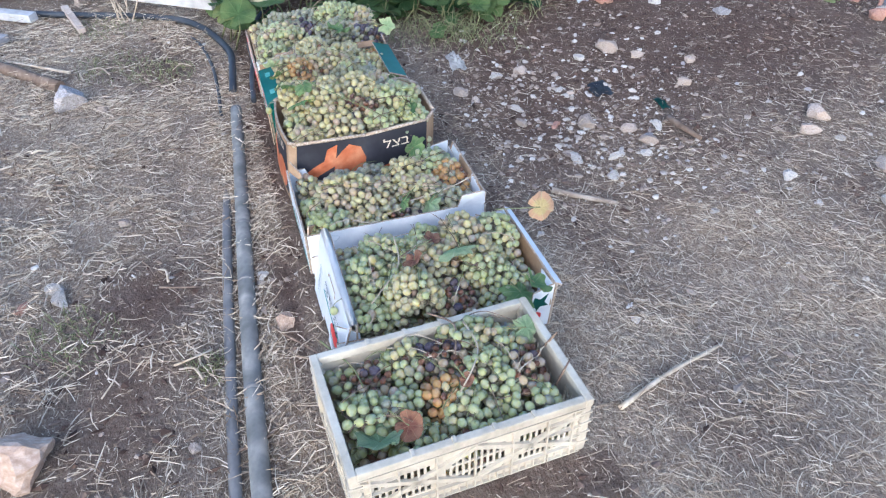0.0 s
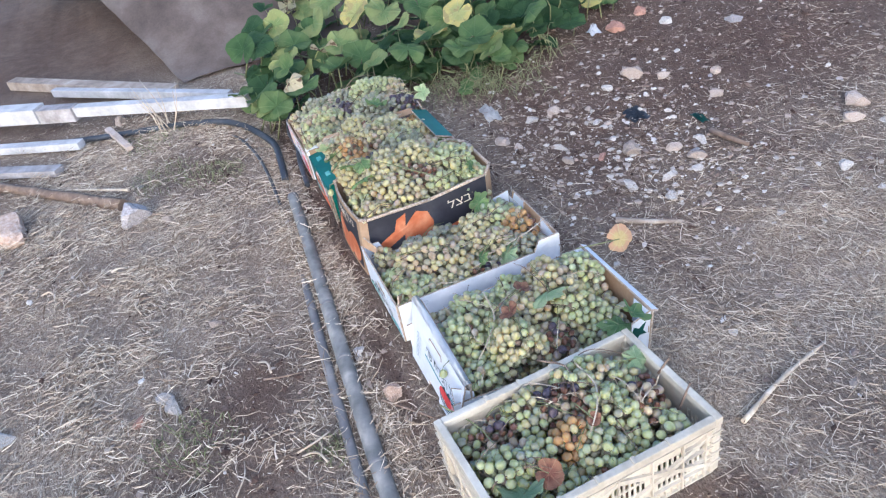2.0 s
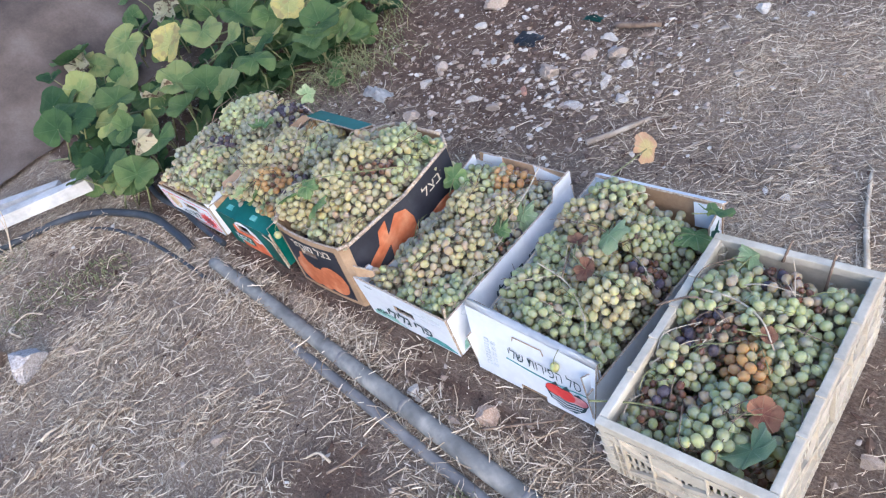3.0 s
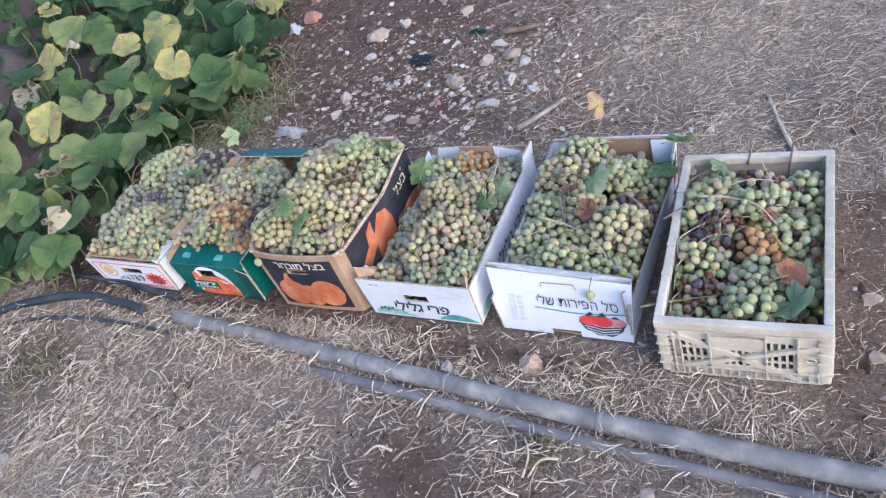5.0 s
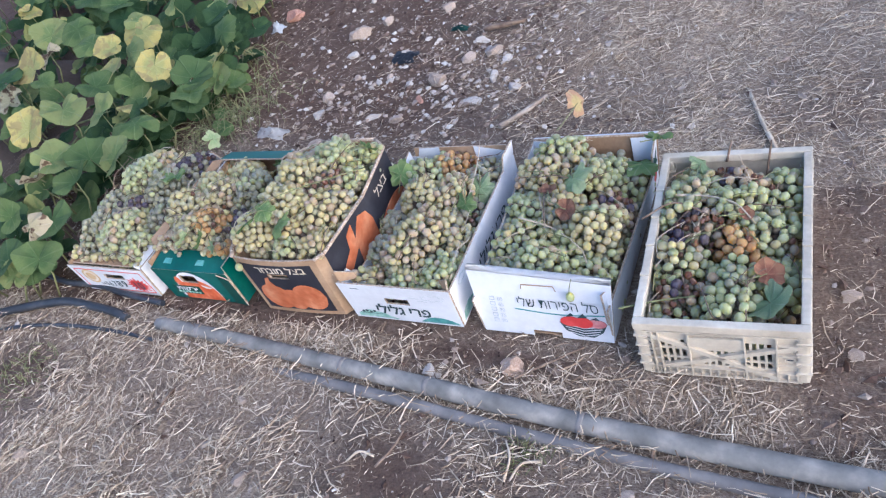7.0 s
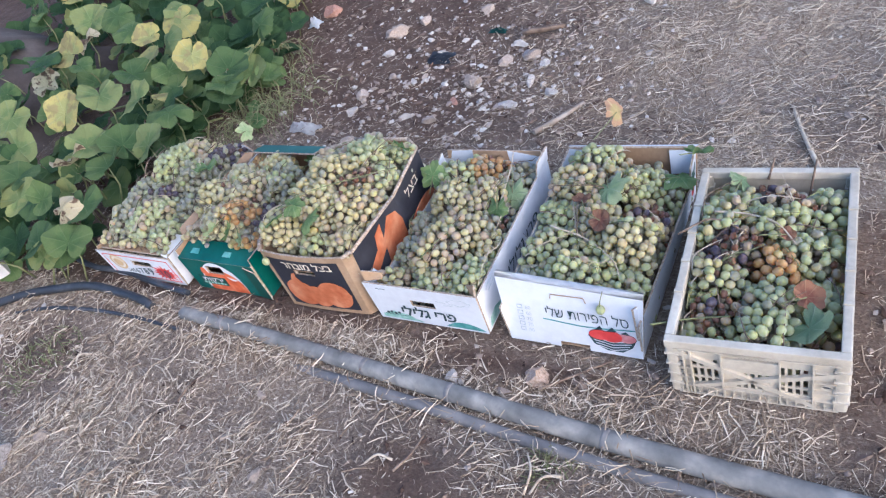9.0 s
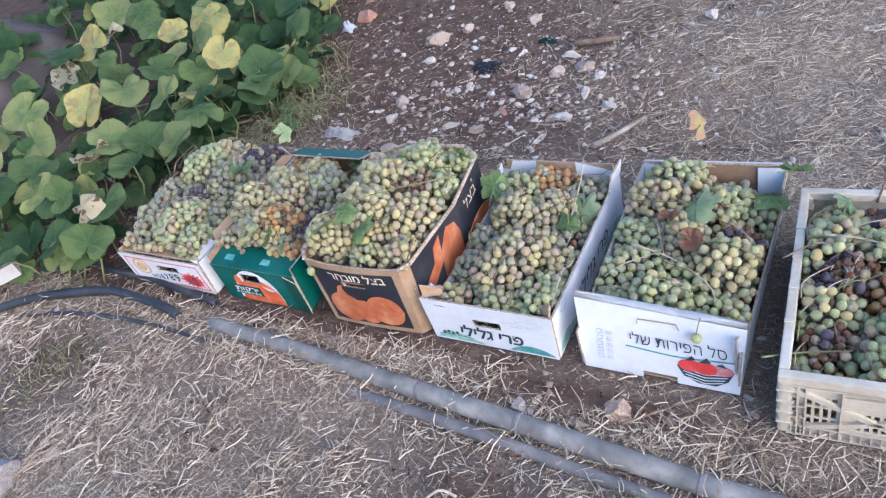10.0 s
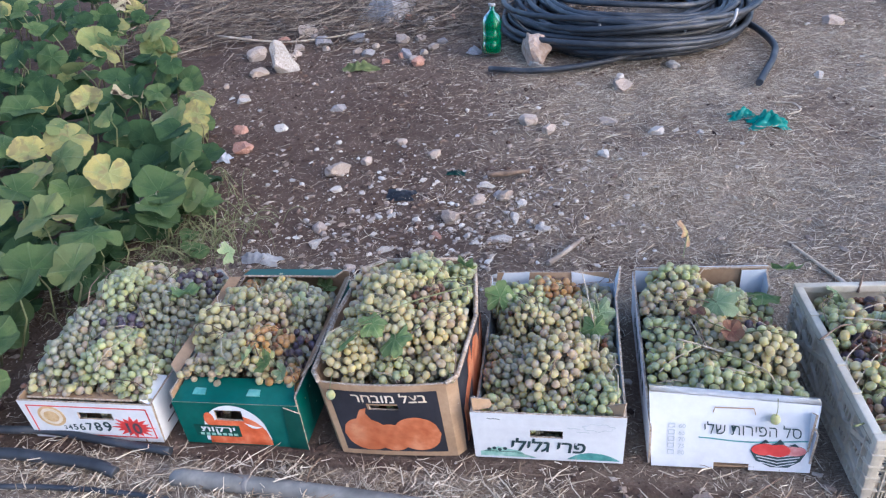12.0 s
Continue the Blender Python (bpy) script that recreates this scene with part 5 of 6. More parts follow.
fill(CR, -0.13, 0.13, -0.212, 0.212, dome(0.096, 0.124, 0.006, -0.004), [
    (0.15, 0.08, 0.06, 0.004, "crate"), (0.55, 0.12, 0.075, 0.022, "green"), (0.88, 0.12, 0.055, -0.02, "red"), (0.2, 0.25, 0.06, 0.004, "red"), (0.6, 0.3, 0.06, 0.01, "crate"),
    (0.88, 0.33, 0.065, 0.0, "crate"), (0.2, 0.42, 0.075, 0.016, "green"), (0.55, 0.48, 0.05, 0.016, "amber"), (0.82, 0.55, 0.075, 0.014, "green"), (0.3, 0.56, 0.06, 0.022, "red"),
    (0.2, 0.74, 0.08, 0.026, "green"), (0.55, 0.7, 0.075, 0.022, "green"), (0.55, 0.87, 0.065, 0.02, "red"), (0.86, 0.84, 0.075, 0.016, "green"), (0.25, 0.93, 0.06, 0.012, "green")], 0.0098, 16, CR.matrix_basis.copy(), where="plastic crate")

# ---------------------------------------------------------------- leaves


def leaf_mesh(name, radius, cup=0.2, ripple=0.1, rings=5, seg=40, seed=0, fold=0.0):
    """Blade round its stalk end at the origin, tip towards +x. radius(a): outline. UV: angle and share of the radius."""
    bm = bmesh.new()
    uv = bm.loops.layers.uv.new("uv")
    mid = bm.verts.new((0, 0, 0))
    rows = []
    for i in range(1, rings + 1):
        f = i / rings
        row = []
        for k in range(seg):
            a = -math.pi + 2 * math.pi * (k + 0.5) / seg
            r = radius(a) * f if f > 0.5 else f * (0.3 + 0.7 * radius(a))
            z = cup * r * r + fold * abs(r * math.sin(a)) + ripple * f * f * math.sin(5 * a + seed) * 0.5 + ripple * 0.7 * f * noise.noise((math.cos(a) * 2, math.sin(a) * 2, seed)) + 0.035 * f * abs(math.sin(3.5 * a))
            row.append(bm.verts.new((r * math.cos(a), r * math.sin(a), z)))
        rows.append(row)

    def face(vs, co):
        f = bm.faces.new(vs)
        f.smooth = True
        for l, c in zip(f.loops, co):
            l[uv].uv = c

    for k in range(seg - 1):
        s0, s1 = k / seg, (k + 1) / seg
        face((mid, rows[0][k], rows[0][k + 1]), ((s0, 0), (s0, 1 / rings), (s1, 1 / rings)))
        for i in range(rings - 1):
            face((rows[i][k], rows[i + 1][k], rows[i + 1][k + 1], rows[i][k + 1]), ((s0, (i + 1) / rings), (s0, (i + 2) / rings), (s1, (i + 2) / rings), (s1, (i + 1) / rings)))
    me = bpy.data.meshes.new(name)
    bm.to_mesh(me)
    bm.free()
    return me


def round_leaf(seed):
    """Broad shallow-lobed pumpkin leaf with a notch at its stalk."""
    def f(a):
        return (0.92 + 0.1 * (abs(math.cos(2.5 * a)) - 0.5) + 0.08 * math.cos(a) + 0.05 * math.cos(2 * a + seed) + 0.02 * math.sin(19 * a + seed)) * (1 - 0.5 * math.exp(-((abs(a) - math.pi) / 0.17) ** 2))
    return f


def lobed_leaf(seed):
    """Toothed, five-lobed grapevine leaf."""
    def f(a):
        return (0.84 + 0.11 * math.cos(5 * a) + 0.05 * math.cos(a + seed) + 0.055 * (1 - 2 * abs(((a * 14 / math.pi + seed) % 2) - 1))) * (1 - 0.55 * math.exp(-((abs(a) - math.pi) / 0.3) ** 2))
    return f


ROUND = {k: [] for k in PUMPKIN}
for k, mt in PUMPKIN.items():
    for s in range(4):
        me = leaf_mesh("leaf", round_leaf(s * 2.1 + len(k)), (0.12, -0.3, 0.2, -0.12)[s] * (2.0 if k == "dead" else 1), 0.15 if k != "dead" else 0.5, seed=s * 3 + len(k), fold=(0.28, 0.1, -0.22, 0.4)[s])
        me.materials.append(mt)
        ROUND[k].append(me)

vine = tagged(new("pumpkin_plant"), "sprawling pumpkin vine with broad green and yellowing leaves", "plant")
rng = random.Random(5)


def put_leaf(x, y, z, size, kind, lean=0.5, face=None, stalk=True):
    me = ROUND[kind][rng.randrange(4)]
    ob = part_of("leaf", me, None, vine)
    yaw = face if face is not None else rng.uniform(0, 6.28)
    m = Matrix.Translation((x, y, z)) @ Matrix.Rotation(rng.uniform(-lean, lean) + 0.28, 4, "X") @ Matrix.Rotation(rng.uniform(-lean, lean) + 0.12, 4, "Y") @ Matrix.Rotation(yaw, 4, "Z")
    ob.matrix_basis = m @ Matrix.Diagonal((size, size, size, 1))
    if not stalk:
        return
    foot = Vector((x + rng.uniform(-0.06, 0.02), y + rng.uniform(-0.05, 0.06), max(0.0, z - rng.uniform(0.12, 0.22))))
    top = Vector((x, y, z))
    bm = tube([foot, foot.lerp(top, 0.6) + Vector((0.015, 0.01, 0.0)), top], lambda q: 0.0036 - 0.0014 * q, 6)
    part("stalk", bm, GREENSTEM, vine)


near = [(-1.265, 0.87, 0.258, 0.07, "yellow"), (-1.09, 0.99, 0.18, 0.062, "yellow"), (-1.33, 0.6, 0.24, 0.085, "light"), (-1.13, 0.41, 0.19, 0.075, "light"), (-0.99, 0.92, 0.12, 0.05, "mid"),
        (-1.16, 1.16, 0.2, 0.07, "mid"), (-1.15, 0.86, 0.16, 0.045, "dead"), (-1.56, 0.88, 0.24, 0.075, "yellow"), (-1.52, 1.0, 0.25, 0.07, "light"), (-1.31, 1.4, 0.22, 0.075, "light"),
        (-1.34, 1.7, 0.2, 0.06, "yellow"), (-1.6, 1.6, 0.25, 0.06, "dead"), (-1.72, 1.47, 0.26, 0.075, "light"), (-1.2, 0.28, 0.2, 0.075, "mid"), (-1.34, 0.34, 0.24, 0.08, "light"), (-1.18, 0.12, 0.18, 0.075, "mid")]
near2 = [(-1.13, -0.02, 0.15, 0.07, "mid"), (-1.24, -0.05, 0.16, 0.075, "mid"), (-1.4, 0.1, 0.2, 0.075, "mid"), (-1.54, 0.61, 0.26, 0.085, "light"), (-1.5, 0.1, 0.2, 0.08, "light"), (-1.9, 0.44, 0.28, 0.09, "light"),
         (-1.63, 0.5, 0.26, 0.08, "yellow"), (-1.96, 0.86, 0.3, 0.09, "yellow"), (-1.99, 0.7, 0.26, 0.06, "dead"), (-1.72, 0.31, 0.24, 0.085, "light"), (-1.58, 0.18, 0.22, 0.08, "mid"), (-2.13, 1.14, 0.3, 0.09, "light"),
         (-1.92, 1.39, 0.28, 0.08, "mid"), (-2.0, 2.6, 0.25, 0.08, "light"), (-2.25, 2.65, 0.25, 0.075, "yellow"), (-2.15, 2.3, 0.28, 0.08, "light")]
for row in near + near2:
    put_leaf(row[0], row[1], row[2], row[3] * 1.06, row[4], lean=0.4)


def plant_edge(y):
    """How far the leaves reach towards the boxes at a given depth."""
    pts = [(-0.25, -1.35), (-0.1, -1.15), (0.25, -1.18), (0.45, -1.12), (0.65, -1.1), (0.95, -0.98), (1.2, -1.08), (1.5, -1.22), (1.9, -1.36), (2.45, -1.75), (3.2, -2.3), (4.2, -2.9)]
    return float(np.interp(y, [p[0] for p in pts], [p[1] for p in pts]))


for i in range(470):
    y = -0.2 + 4.4 * rng.random() ** 1.25
    d = rng.random() ** 1.05
    x = plant_edge(y) - 0.03 - d * 2.2
    if y < -0.15 + 0.55 * max(0.0, -1.6 - x):
        continue
    z = rng.uniform(0.05, 0.2) + 0.12 * min(1, d * 4)
    kind = rng.choices(("deep", "mid", "light", "yellow", "dead"), (26, 38, 28, 4, 4) if y < 1.0 else (56, 28, 9, 4, 3))[0]
    put_leaf(x, y, z, rng.uniform(0.05, 0.088), kind, 0.55)
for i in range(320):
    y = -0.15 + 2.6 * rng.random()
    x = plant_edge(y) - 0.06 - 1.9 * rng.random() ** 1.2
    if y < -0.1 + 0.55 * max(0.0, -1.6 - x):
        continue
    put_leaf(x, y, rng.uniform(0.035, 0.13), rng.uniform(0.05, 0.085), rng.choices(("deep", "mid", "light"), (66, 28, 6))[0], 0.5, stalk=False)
for x, y in ((-1.02, 0.82), (-0.95, 0.73), (-0.99, 0.76)):
    put_leaf(x, y, 0.05, 0.033, "mid")
for i in range(16):
    y = rng.uniform(-0.1, 2.2)
    x = plant_edge(y) - rng.uniform(0.0, 0.5)
    pts = [Vector((x, y, 0.03)), Vector((x - rng.uniform(0.1, 0.3), y + rng.uniform(-0.2, 0.2), 0.07)), Vector((x - rng.uniform(0.4, 0.8), y + rng.uniform(-0.3, 0.3), 0.05))]
    part("runner", tube(spline(pts, 5), 0.0045, 6), GREENSTEM, vine)
for i in range(24):
    y = rng.uniform(0.35, 1.3)
    x = plant_edge(y) + rng.uniform(-0.1, 0.12)
    p = Vector((x, y, 0.01))
    e = p + Vector((rng.uniform(-0.12, 0.1), rng.uniform(-0.12, 0.1), rng.uniform(0.02, 0.12)))
    part("tendril", tube(spline([p, p.lerp(e, 0.5) + Vector((0, 0, 0.05)), e], 5), 0.0013, 5), GREENSTEM, vine)

# wiry dry grass under the edge of the leaves
gr = random.Random(17)
bm = bmesh.new()
for i in range(170):
    y = gr.gauss(0.82, 0.16)
    p = Vector((plant_edge(y) + gr.gauss(0.02, 0.1), y, 0.0))
    p.z = ground_z(p.x, p.y)
    a, ln = gr.uniform(0, 6.28), gr.uniform(0.06, 0.16)
    d = Vector((math.cos(a), math.sin(a), 0)) * ln
    tube(spline([p, p + d * 0.3 + Vector((0, 0, 0.45 * ln)), p + d * 0.75 + Vector((0, 0, 0.5 * ln)), p + d + Vector((0, 0, 0.12 * ln))], 3), lambda q: 0.0013 - 0.0007 * q, 4, bm)
tagged(part("wiry_grass", bm, GREENSTEM, None), "wiry greenish grass bent over the soil", "grass", kind="stuff")

# grapevine leaves among the fruit
LOBED = {}
for k, mt in VINE.items():
    LOBED[k] = []
    for s in range(2):
        me = leaf_mesh("vine_leaf", lobed_leaf(s * 1.7) if k in ("green", "pale") else round_leaf(s * 1.7 + 2), (0.25, -0.3)[s], 0.22, 4, 56, s * 2 + 1)
        me.materials.append(mt)
        LOBED[k].append(me)
words = {"green": "green lobed grapevine leaf lying on the grapes", "pale": "pale green lobed grapevine leaf lying on the grapes", "rust": "rust brown withered grapevine leaf among the grapes", "amber": "amber and yellow grapevine leaf standing on its stalk"}


def vine_leaf(x, y, z, size, kind, tilt, roll, yaw, stalk=None):
    t = thing("vine_leaf", words[kind], "leaf", "vine leaves", pose(x, y, (on_heap(x, y, z) if kind != "amber" else z) + 0.01, tilt, roll, yaw) @ Matrix.Diagonal((size, size, size, 1)))
    part_of("blade", LOBED[kind][rng.randrange(2)], None, t)
    ln = (stalk or 0.05) / size
    part("stalk", tube(spline([(0, 0, 0), (-0.4 * ln, 0.04, -0.02), (-ln, 0.1, -0.1)], 4), 0.0014 / size, 6), GREENSTEM, t)


vine_leaf(0.518, 0.325, 0.2, 0.058, "pale", 30, -10, -60)
vine_leaf(0.645, 0.44, 0.185, 0.05, "green", -15, 10, 20)
vine_leaf(0.69, 0.45, 0.17, 0.04, "green", -20, 30, 50)
vine_leaf(0.47, 0.28, 0.2, 0.022, "rust", 10, 10, 120)
vine_leaf(0.53, 0.22, 0.195, 0.026, "rust", 30, 10, -20)
vine_leaf(0.48, 0.552, 0.205, 0.036, "amber", 68, 0, 80, 0.11)
vine_leaf(0.262, 0.34, 0.178, 0.045, "pale", 20, 40, -70)
vine_leaf(0.25, 0.27, 0.165, 0.035, "green", 20, 50, -80)
vine_leaf(0.03, 0.36, 0.14, 0.045, "green", 20, -50, 80)
vine_leaf(-0.21, 0.1, 0.215, 0.035, "green", 20, 0, 20)
vine_leaf(-0.16, 0.08, 0.2, 0.045, "green", 30, 10, -80)
vine_leaf(-0.26, 0.06, 0.19, 0.03, "green", 40, -10, -100)
vine_leaf(-0.05, 0.38, 0.235, 0.03, "green", 10, 60, 80)
vine_leaf(-0.48, 0.04, 0.182, 0.032, "pale", 45, 0, -90)
vine_leaf(-0.445, 0.05, 0.18, 0.03, "green", 40, 10, -60)
vine_leaf(-0.41, 0.045, 0.185, 0.022, "pale", 50, 10, -40)
vine_leaf(-0.745, 0.3, 0.2, 0.045, "green", 15, 10, 160)
vine_leaf(-0.7, 0.47, 0.2, 0.035, "pale", 70, 10, 80)
vine_leaf(-0.43, 0.42, 0.2, 0.03, "green", 30, 10, 80)
vine_leaf(0.96, 0.03, 0.125, 0.05, "pale", 20, -15, -60)
vine_leaf(0.95, 0.09, 0.13, 0.03, "rust", 30, 10, 40)
vine_leaf(0.79, 0.39, 0.16, 0.032, "pale", 40, 10, 90)
vine_leaf(0.9, 0.22, 0.165, 0.016, "rust", 20, 10, 20)


def hanging_grape(x, y, z, r, label):
    t = thing("grape", label, "grape", "", pose(x, y, z))
    ob = part_of("berry", BERRY["green"], None, t)
    ob.matrix_basis = Matrix.Diagonal((r, r, r, 1))
    part("stem", tube(spline([(0, 0, r), (0.002, 0.004, r + 0.014), (0.004, 0.02, r + 0.026)], 3), 0.0009, 5), GREENSTEM, t)


hanging_grape(0.582, 0.018, 0.125, 0.0095, "single pale grape hanging over the white front")
hanging_grape(-0.288, -0.006, 0.17, 0.0098, "single pale grape hanging over the carton rim")

# ---------------------------------------------------------------- stones


def stone_mesh(name, mat, seed, cuts=11):
    """A broken field stone of unit size: a ball trimmed by random planes, with a chipped surface."""
    r = random.Random(seed)
    bm = bmesh.new()
    bmesh.ops.create_icosphere(bm, subdivisions=3, radius=1.0)
    planes = []
    for i in range(cuts):
        n = Vector((r.gauss(0, 1), r.gauss(0, 1), r.gauss(0, 0.8))).normalized()
        planes.append((n, r.uniform(0.5, 0.82)))
    for v in bm.verts:
        for n, d in planes:
            k = v.co.dot(n) - d
            if k > 0:
                v.co -= n * k
        v.co *= 1 + 0.16 * noise.noise(v.co * 2.4 + Vector((seed, 0, 0))) + 0.03 * noise.noise(v.co * 9)
    me = bpy.data.meshes.new(name)
    bm.to_mesh(me)
    bm.free()
    me.materials.append(mat)
    return me


STONES = {k: [stone_mesh("stone", m, 7 * i + len(k)) for i in range(4)] for k, m in (("white", LIME), ("tan", TANSTONE), ("warm", WARMSTONE), ("red", REDSTONE), ("grey", GREYSTONE))}
TELL = {"warm": "large tan pink field stone lying in straw", "white": "pale limestone fragment lying on the soil", "tan": "tan brown field stone lying on the soil", "red": "reddish brick fragment lying on the soil", "grey": "grey field stone lying in the dry grass"}
rng = random.Random(21)


def stone(x, y, w, d, h, kind, yaw=None):
    t = new("stone", STONES[kind][rng.randrange(4)])
    tagged(t, TELL[kind], "stone", "stones on the ground")
    z = ground_z(x, y) + h * 0.18
    t.matrix_basis = pose(x, y, z, rng.uniform(-8, 8), rng.uniform(-8, 8), rng.uniform(0, 360) if yaw is None else yaw) @ Matrix.Diagonal((w * 0.62, d * 0.62, h * 0.66, 1))


for row in [(-1.32, 2.6, 0.14, 0.13, 0.2, "white", 20), (-1.438, 2.547, 0.079, 0.086, 0.047, "tan"), (-0.934, 3.520, 0.398, 0.261, 0.196, "grey"), (-1.246, 1.787, 0.062, 0.068, 0.037, "red"), (-1.159, 1.583, 0.084, 0.083, 0.051, "red"),
            (-1.052, 1.800, 0.054, 0.059, 0.032, "white"), (-0.857, 2.006, 0.066, 0.072, 0.039, "grey"), (-0.676, 1.367, 0.087, 0.080, 0.052, "tan"), (-0.652, 1.225, 0.040, 0.044, 0.024, "white"), (0.025, 1.798, 0.082, 0.079, 0.049, "tan")]:
    stone(*row)
for row in [(0.109, 1.694, 0.079, 0.043, 0.033, "tan"), (0.521, 1.652, 0.061, 0.057, 0.037, "white"), (0.415, 2.169, 0.091, 0.085, 0.054, "tan"), (0.313, 1.461, 0.045, 0.049, 0.027, "white"), (-0.323, 1.490, 0.054, 0.038, 0.028, "tan"),
            (-0.477, 1.613, 0.044, 0.046, 0.026, "tan"), (-0.102, 1.253, 0.061, 0.028, 0.021, "white"), (-0.047, 1.192, 0.041, 0.041, 0.025, "grey"), (-0.123, 1.158, 0.048, 0.045, 0.029, "tan"), (-0.027, 1.184, 0.056, 0.050, 0.034, "tan")]:
    stone(*row)
for row in [(0.028, 1.138, 0.037, 0.035, 0.022, "white"), (-0.197, 1.043, 0.068, 0.055, 0.041, "tan"), (-0.238, 0.942, 0.045, 0.026, 0.020, "red"), (-0.132, 0.935, 0.024, 0.027, 0.014, "white"), (-0.025, 0.920, 0.068, 0.035, 0.026, "white"),
            (0.013, 1.044, 0.057, 0.033, 0.025, "white"), (0.106, 0.977, 0.052, 0.038, 0.029, "white"), (0.064, 1.027, 0.025, 0.025, 0.015, "white"), (-0.107, 1.060, 0.025, 0.025, 0.015, "tan"), (-0.455, 1.050, 0.048, 0.024, 0.018, "white")]:
    stone(*row)
for row in [(-0.447, 0.947, 0.025, 0.027, 0.015, "white"), (-0.316, 1.039, 0.025, 0.028, 0.015, "white"), (-0.623, 0.866, 0.056, 0.037, 0.028, "white"), (-0.638, 0.972, 0.059, 0.039, 0.030, "tan"), (-0.558, 1.080, 0.030, 0.027, 0.018, "tan"),
            (-0.392, 0.856, 0.062, 0.028, 0.021, "white"), (-0.278, 0.833, 0.047, 0.034, 0.026, "tan"), (-0.471, 0.728, 0.036, 0.030, 0.022, "tan"), (-0.535, 0.692, 0.059, 0.037, 0.028, "tan"), (-0.581, 1.436, 0.055, 0.038, 0.028, "tan")]:
    stone(*row)
for row in [(0.02, 2.6, 0.2, 0.15, 0.17, "warm"), (1.504, 2.975, 0.097, 0.076, 0.057, "tan"), (0.026, 2.509, 0.099, 0.061, 0.045, "white"), (0.659, 2.406, 0.119, 0.051, 0.038, "white"), (-0.612, 2.653, 0.064, 0.070, 0.038, "tan"),
            (-1.021, 3.061, 0.098, 0.108, 0.059, "grey"), (-1.220, 3.037, 0.099, 0.108, 0.059, "grey"), (-0.651, 3.343, 0.088, 0.087, 0.053, "white"), (-0.414, 1.216, 0.027, 0.024, 0.016, "white"), (-0.534, 1.082, 0.022, 0.023, 0.013, "white")]:
    stone(*row)
for row in [(-1.384, 3.231, 0.138, 0.152, 0.083, "tan"), (-1.559, 2.826, 0.129, 0.132, 0.078, "tan"), (-1.364, 2.120, 0.060, 0.066, 0.036, "white"), (0.678, 1.626, 0.030, 0.029, 0.018, "white"), (0.339, 1.787, 0.090, 0.036, 0.027, "tan"),
            (-0.310, 2.752, 0.088, 0.071, 0.053, "grey"), (0.170, 1.770, 0.031, 0.030, 0.019, "white"), (0.380, 1.160, 0.030, 0.022, 0.017, "white"), (1.250, 2.221, 0.048, 0.039, 0.029, "white"), (-0.747, 1.628, 0.027, 0.030, 0.016, "white")]:
    stone(*row)
for row in [(0.45, -0.09, 0.052, 0.044, 0.055, "warm"), (0.252, -0.122, 0.036, 0.028, 0.022, "white"), (-0.88, -0.66, 0.13, 0.11, 0.09, "grey", 30), (-0.8, -0.55, 0.042, 0.036, 0.025, "tan"), (0.21, -0.615, 0.075, 0.035, 0.035, "white", 10),
            (0.155, -0.63, 0.046, 0.04, 0.03, "white"), (0.08, -1.05, 0.056, 0.06, 0.036, "white"), (-1.07, -1.12, 0.17, 0.14, 0.11, "warm", 15), (0.69, -0.66, 0.16, 0.12, 0.1, "warm", 80), (0.22, -0.7, 0.048, 0.028, 0.019, "red")]:
    stone(*row)
for row in [(-0.09, -0.47, 0.038, 0.028, 0.02, "tan"), (-1.9, -0.69, 0.068, 0.06, 0.05, "tan"), (-0.21, -0.28, 0.029, 0.018, 0.014, "tan"), (0.75, -0.32, 0.03, 0.02, 0.014, "tan"), (1.09, 0.17, 0.04, 0.03, 0.02, "tan"),
            (1.1, 0.03, 0.032, 0.024, 0.014, "tan"), (1.3, 1.35, 0.06, 0.05, 0.03, "white"), (0.42, 2.3, 0.05, 0.04, 0.03, "white")]:
    stone(*row)
for i in range(46):
    x, y = rng.gauss(-0.25, 0.45), rng.gauss(1.25, 0.4)
    if y < 0.68 or x < -1.2:
        continue
    s = rng.uniform(0.01, 0.024)
    stone(x, y, s * 1.2, s, s * 0.7, rng.choice(("white", "white", "tan", "grey", "white")))
for i in range(40):
    x, y = rng.uniform(-1.9, -0.5), rng.gauss(2.9, 0.35)
    s = rng.uniform(0.025, 0.07)
    if x < plant_edge(y) + 0.1:
        continue
    stone(x, y, s * 1.2, s, s * 0.8, rng.choice(("grey", "tan", "red", "tan")))

# ---------------------------------------------------------------- litter on the ground


def clear_of_boxes(x, y):
    boxes = ((-1.06, -0.7, -0.012, 0.48), (-0.68, -0.36, -0.006, 0.465), (-0.325, -0.005, -0.015, 0.46), (-0.004, 0.312, -0.006, 0.49), (0.345, 0.672, -0.006, 0.53), (0.705, 1.03, -0.06, 0.45))
    return not any(a < x < b and c < y < d for a, b, c, d in boxes)


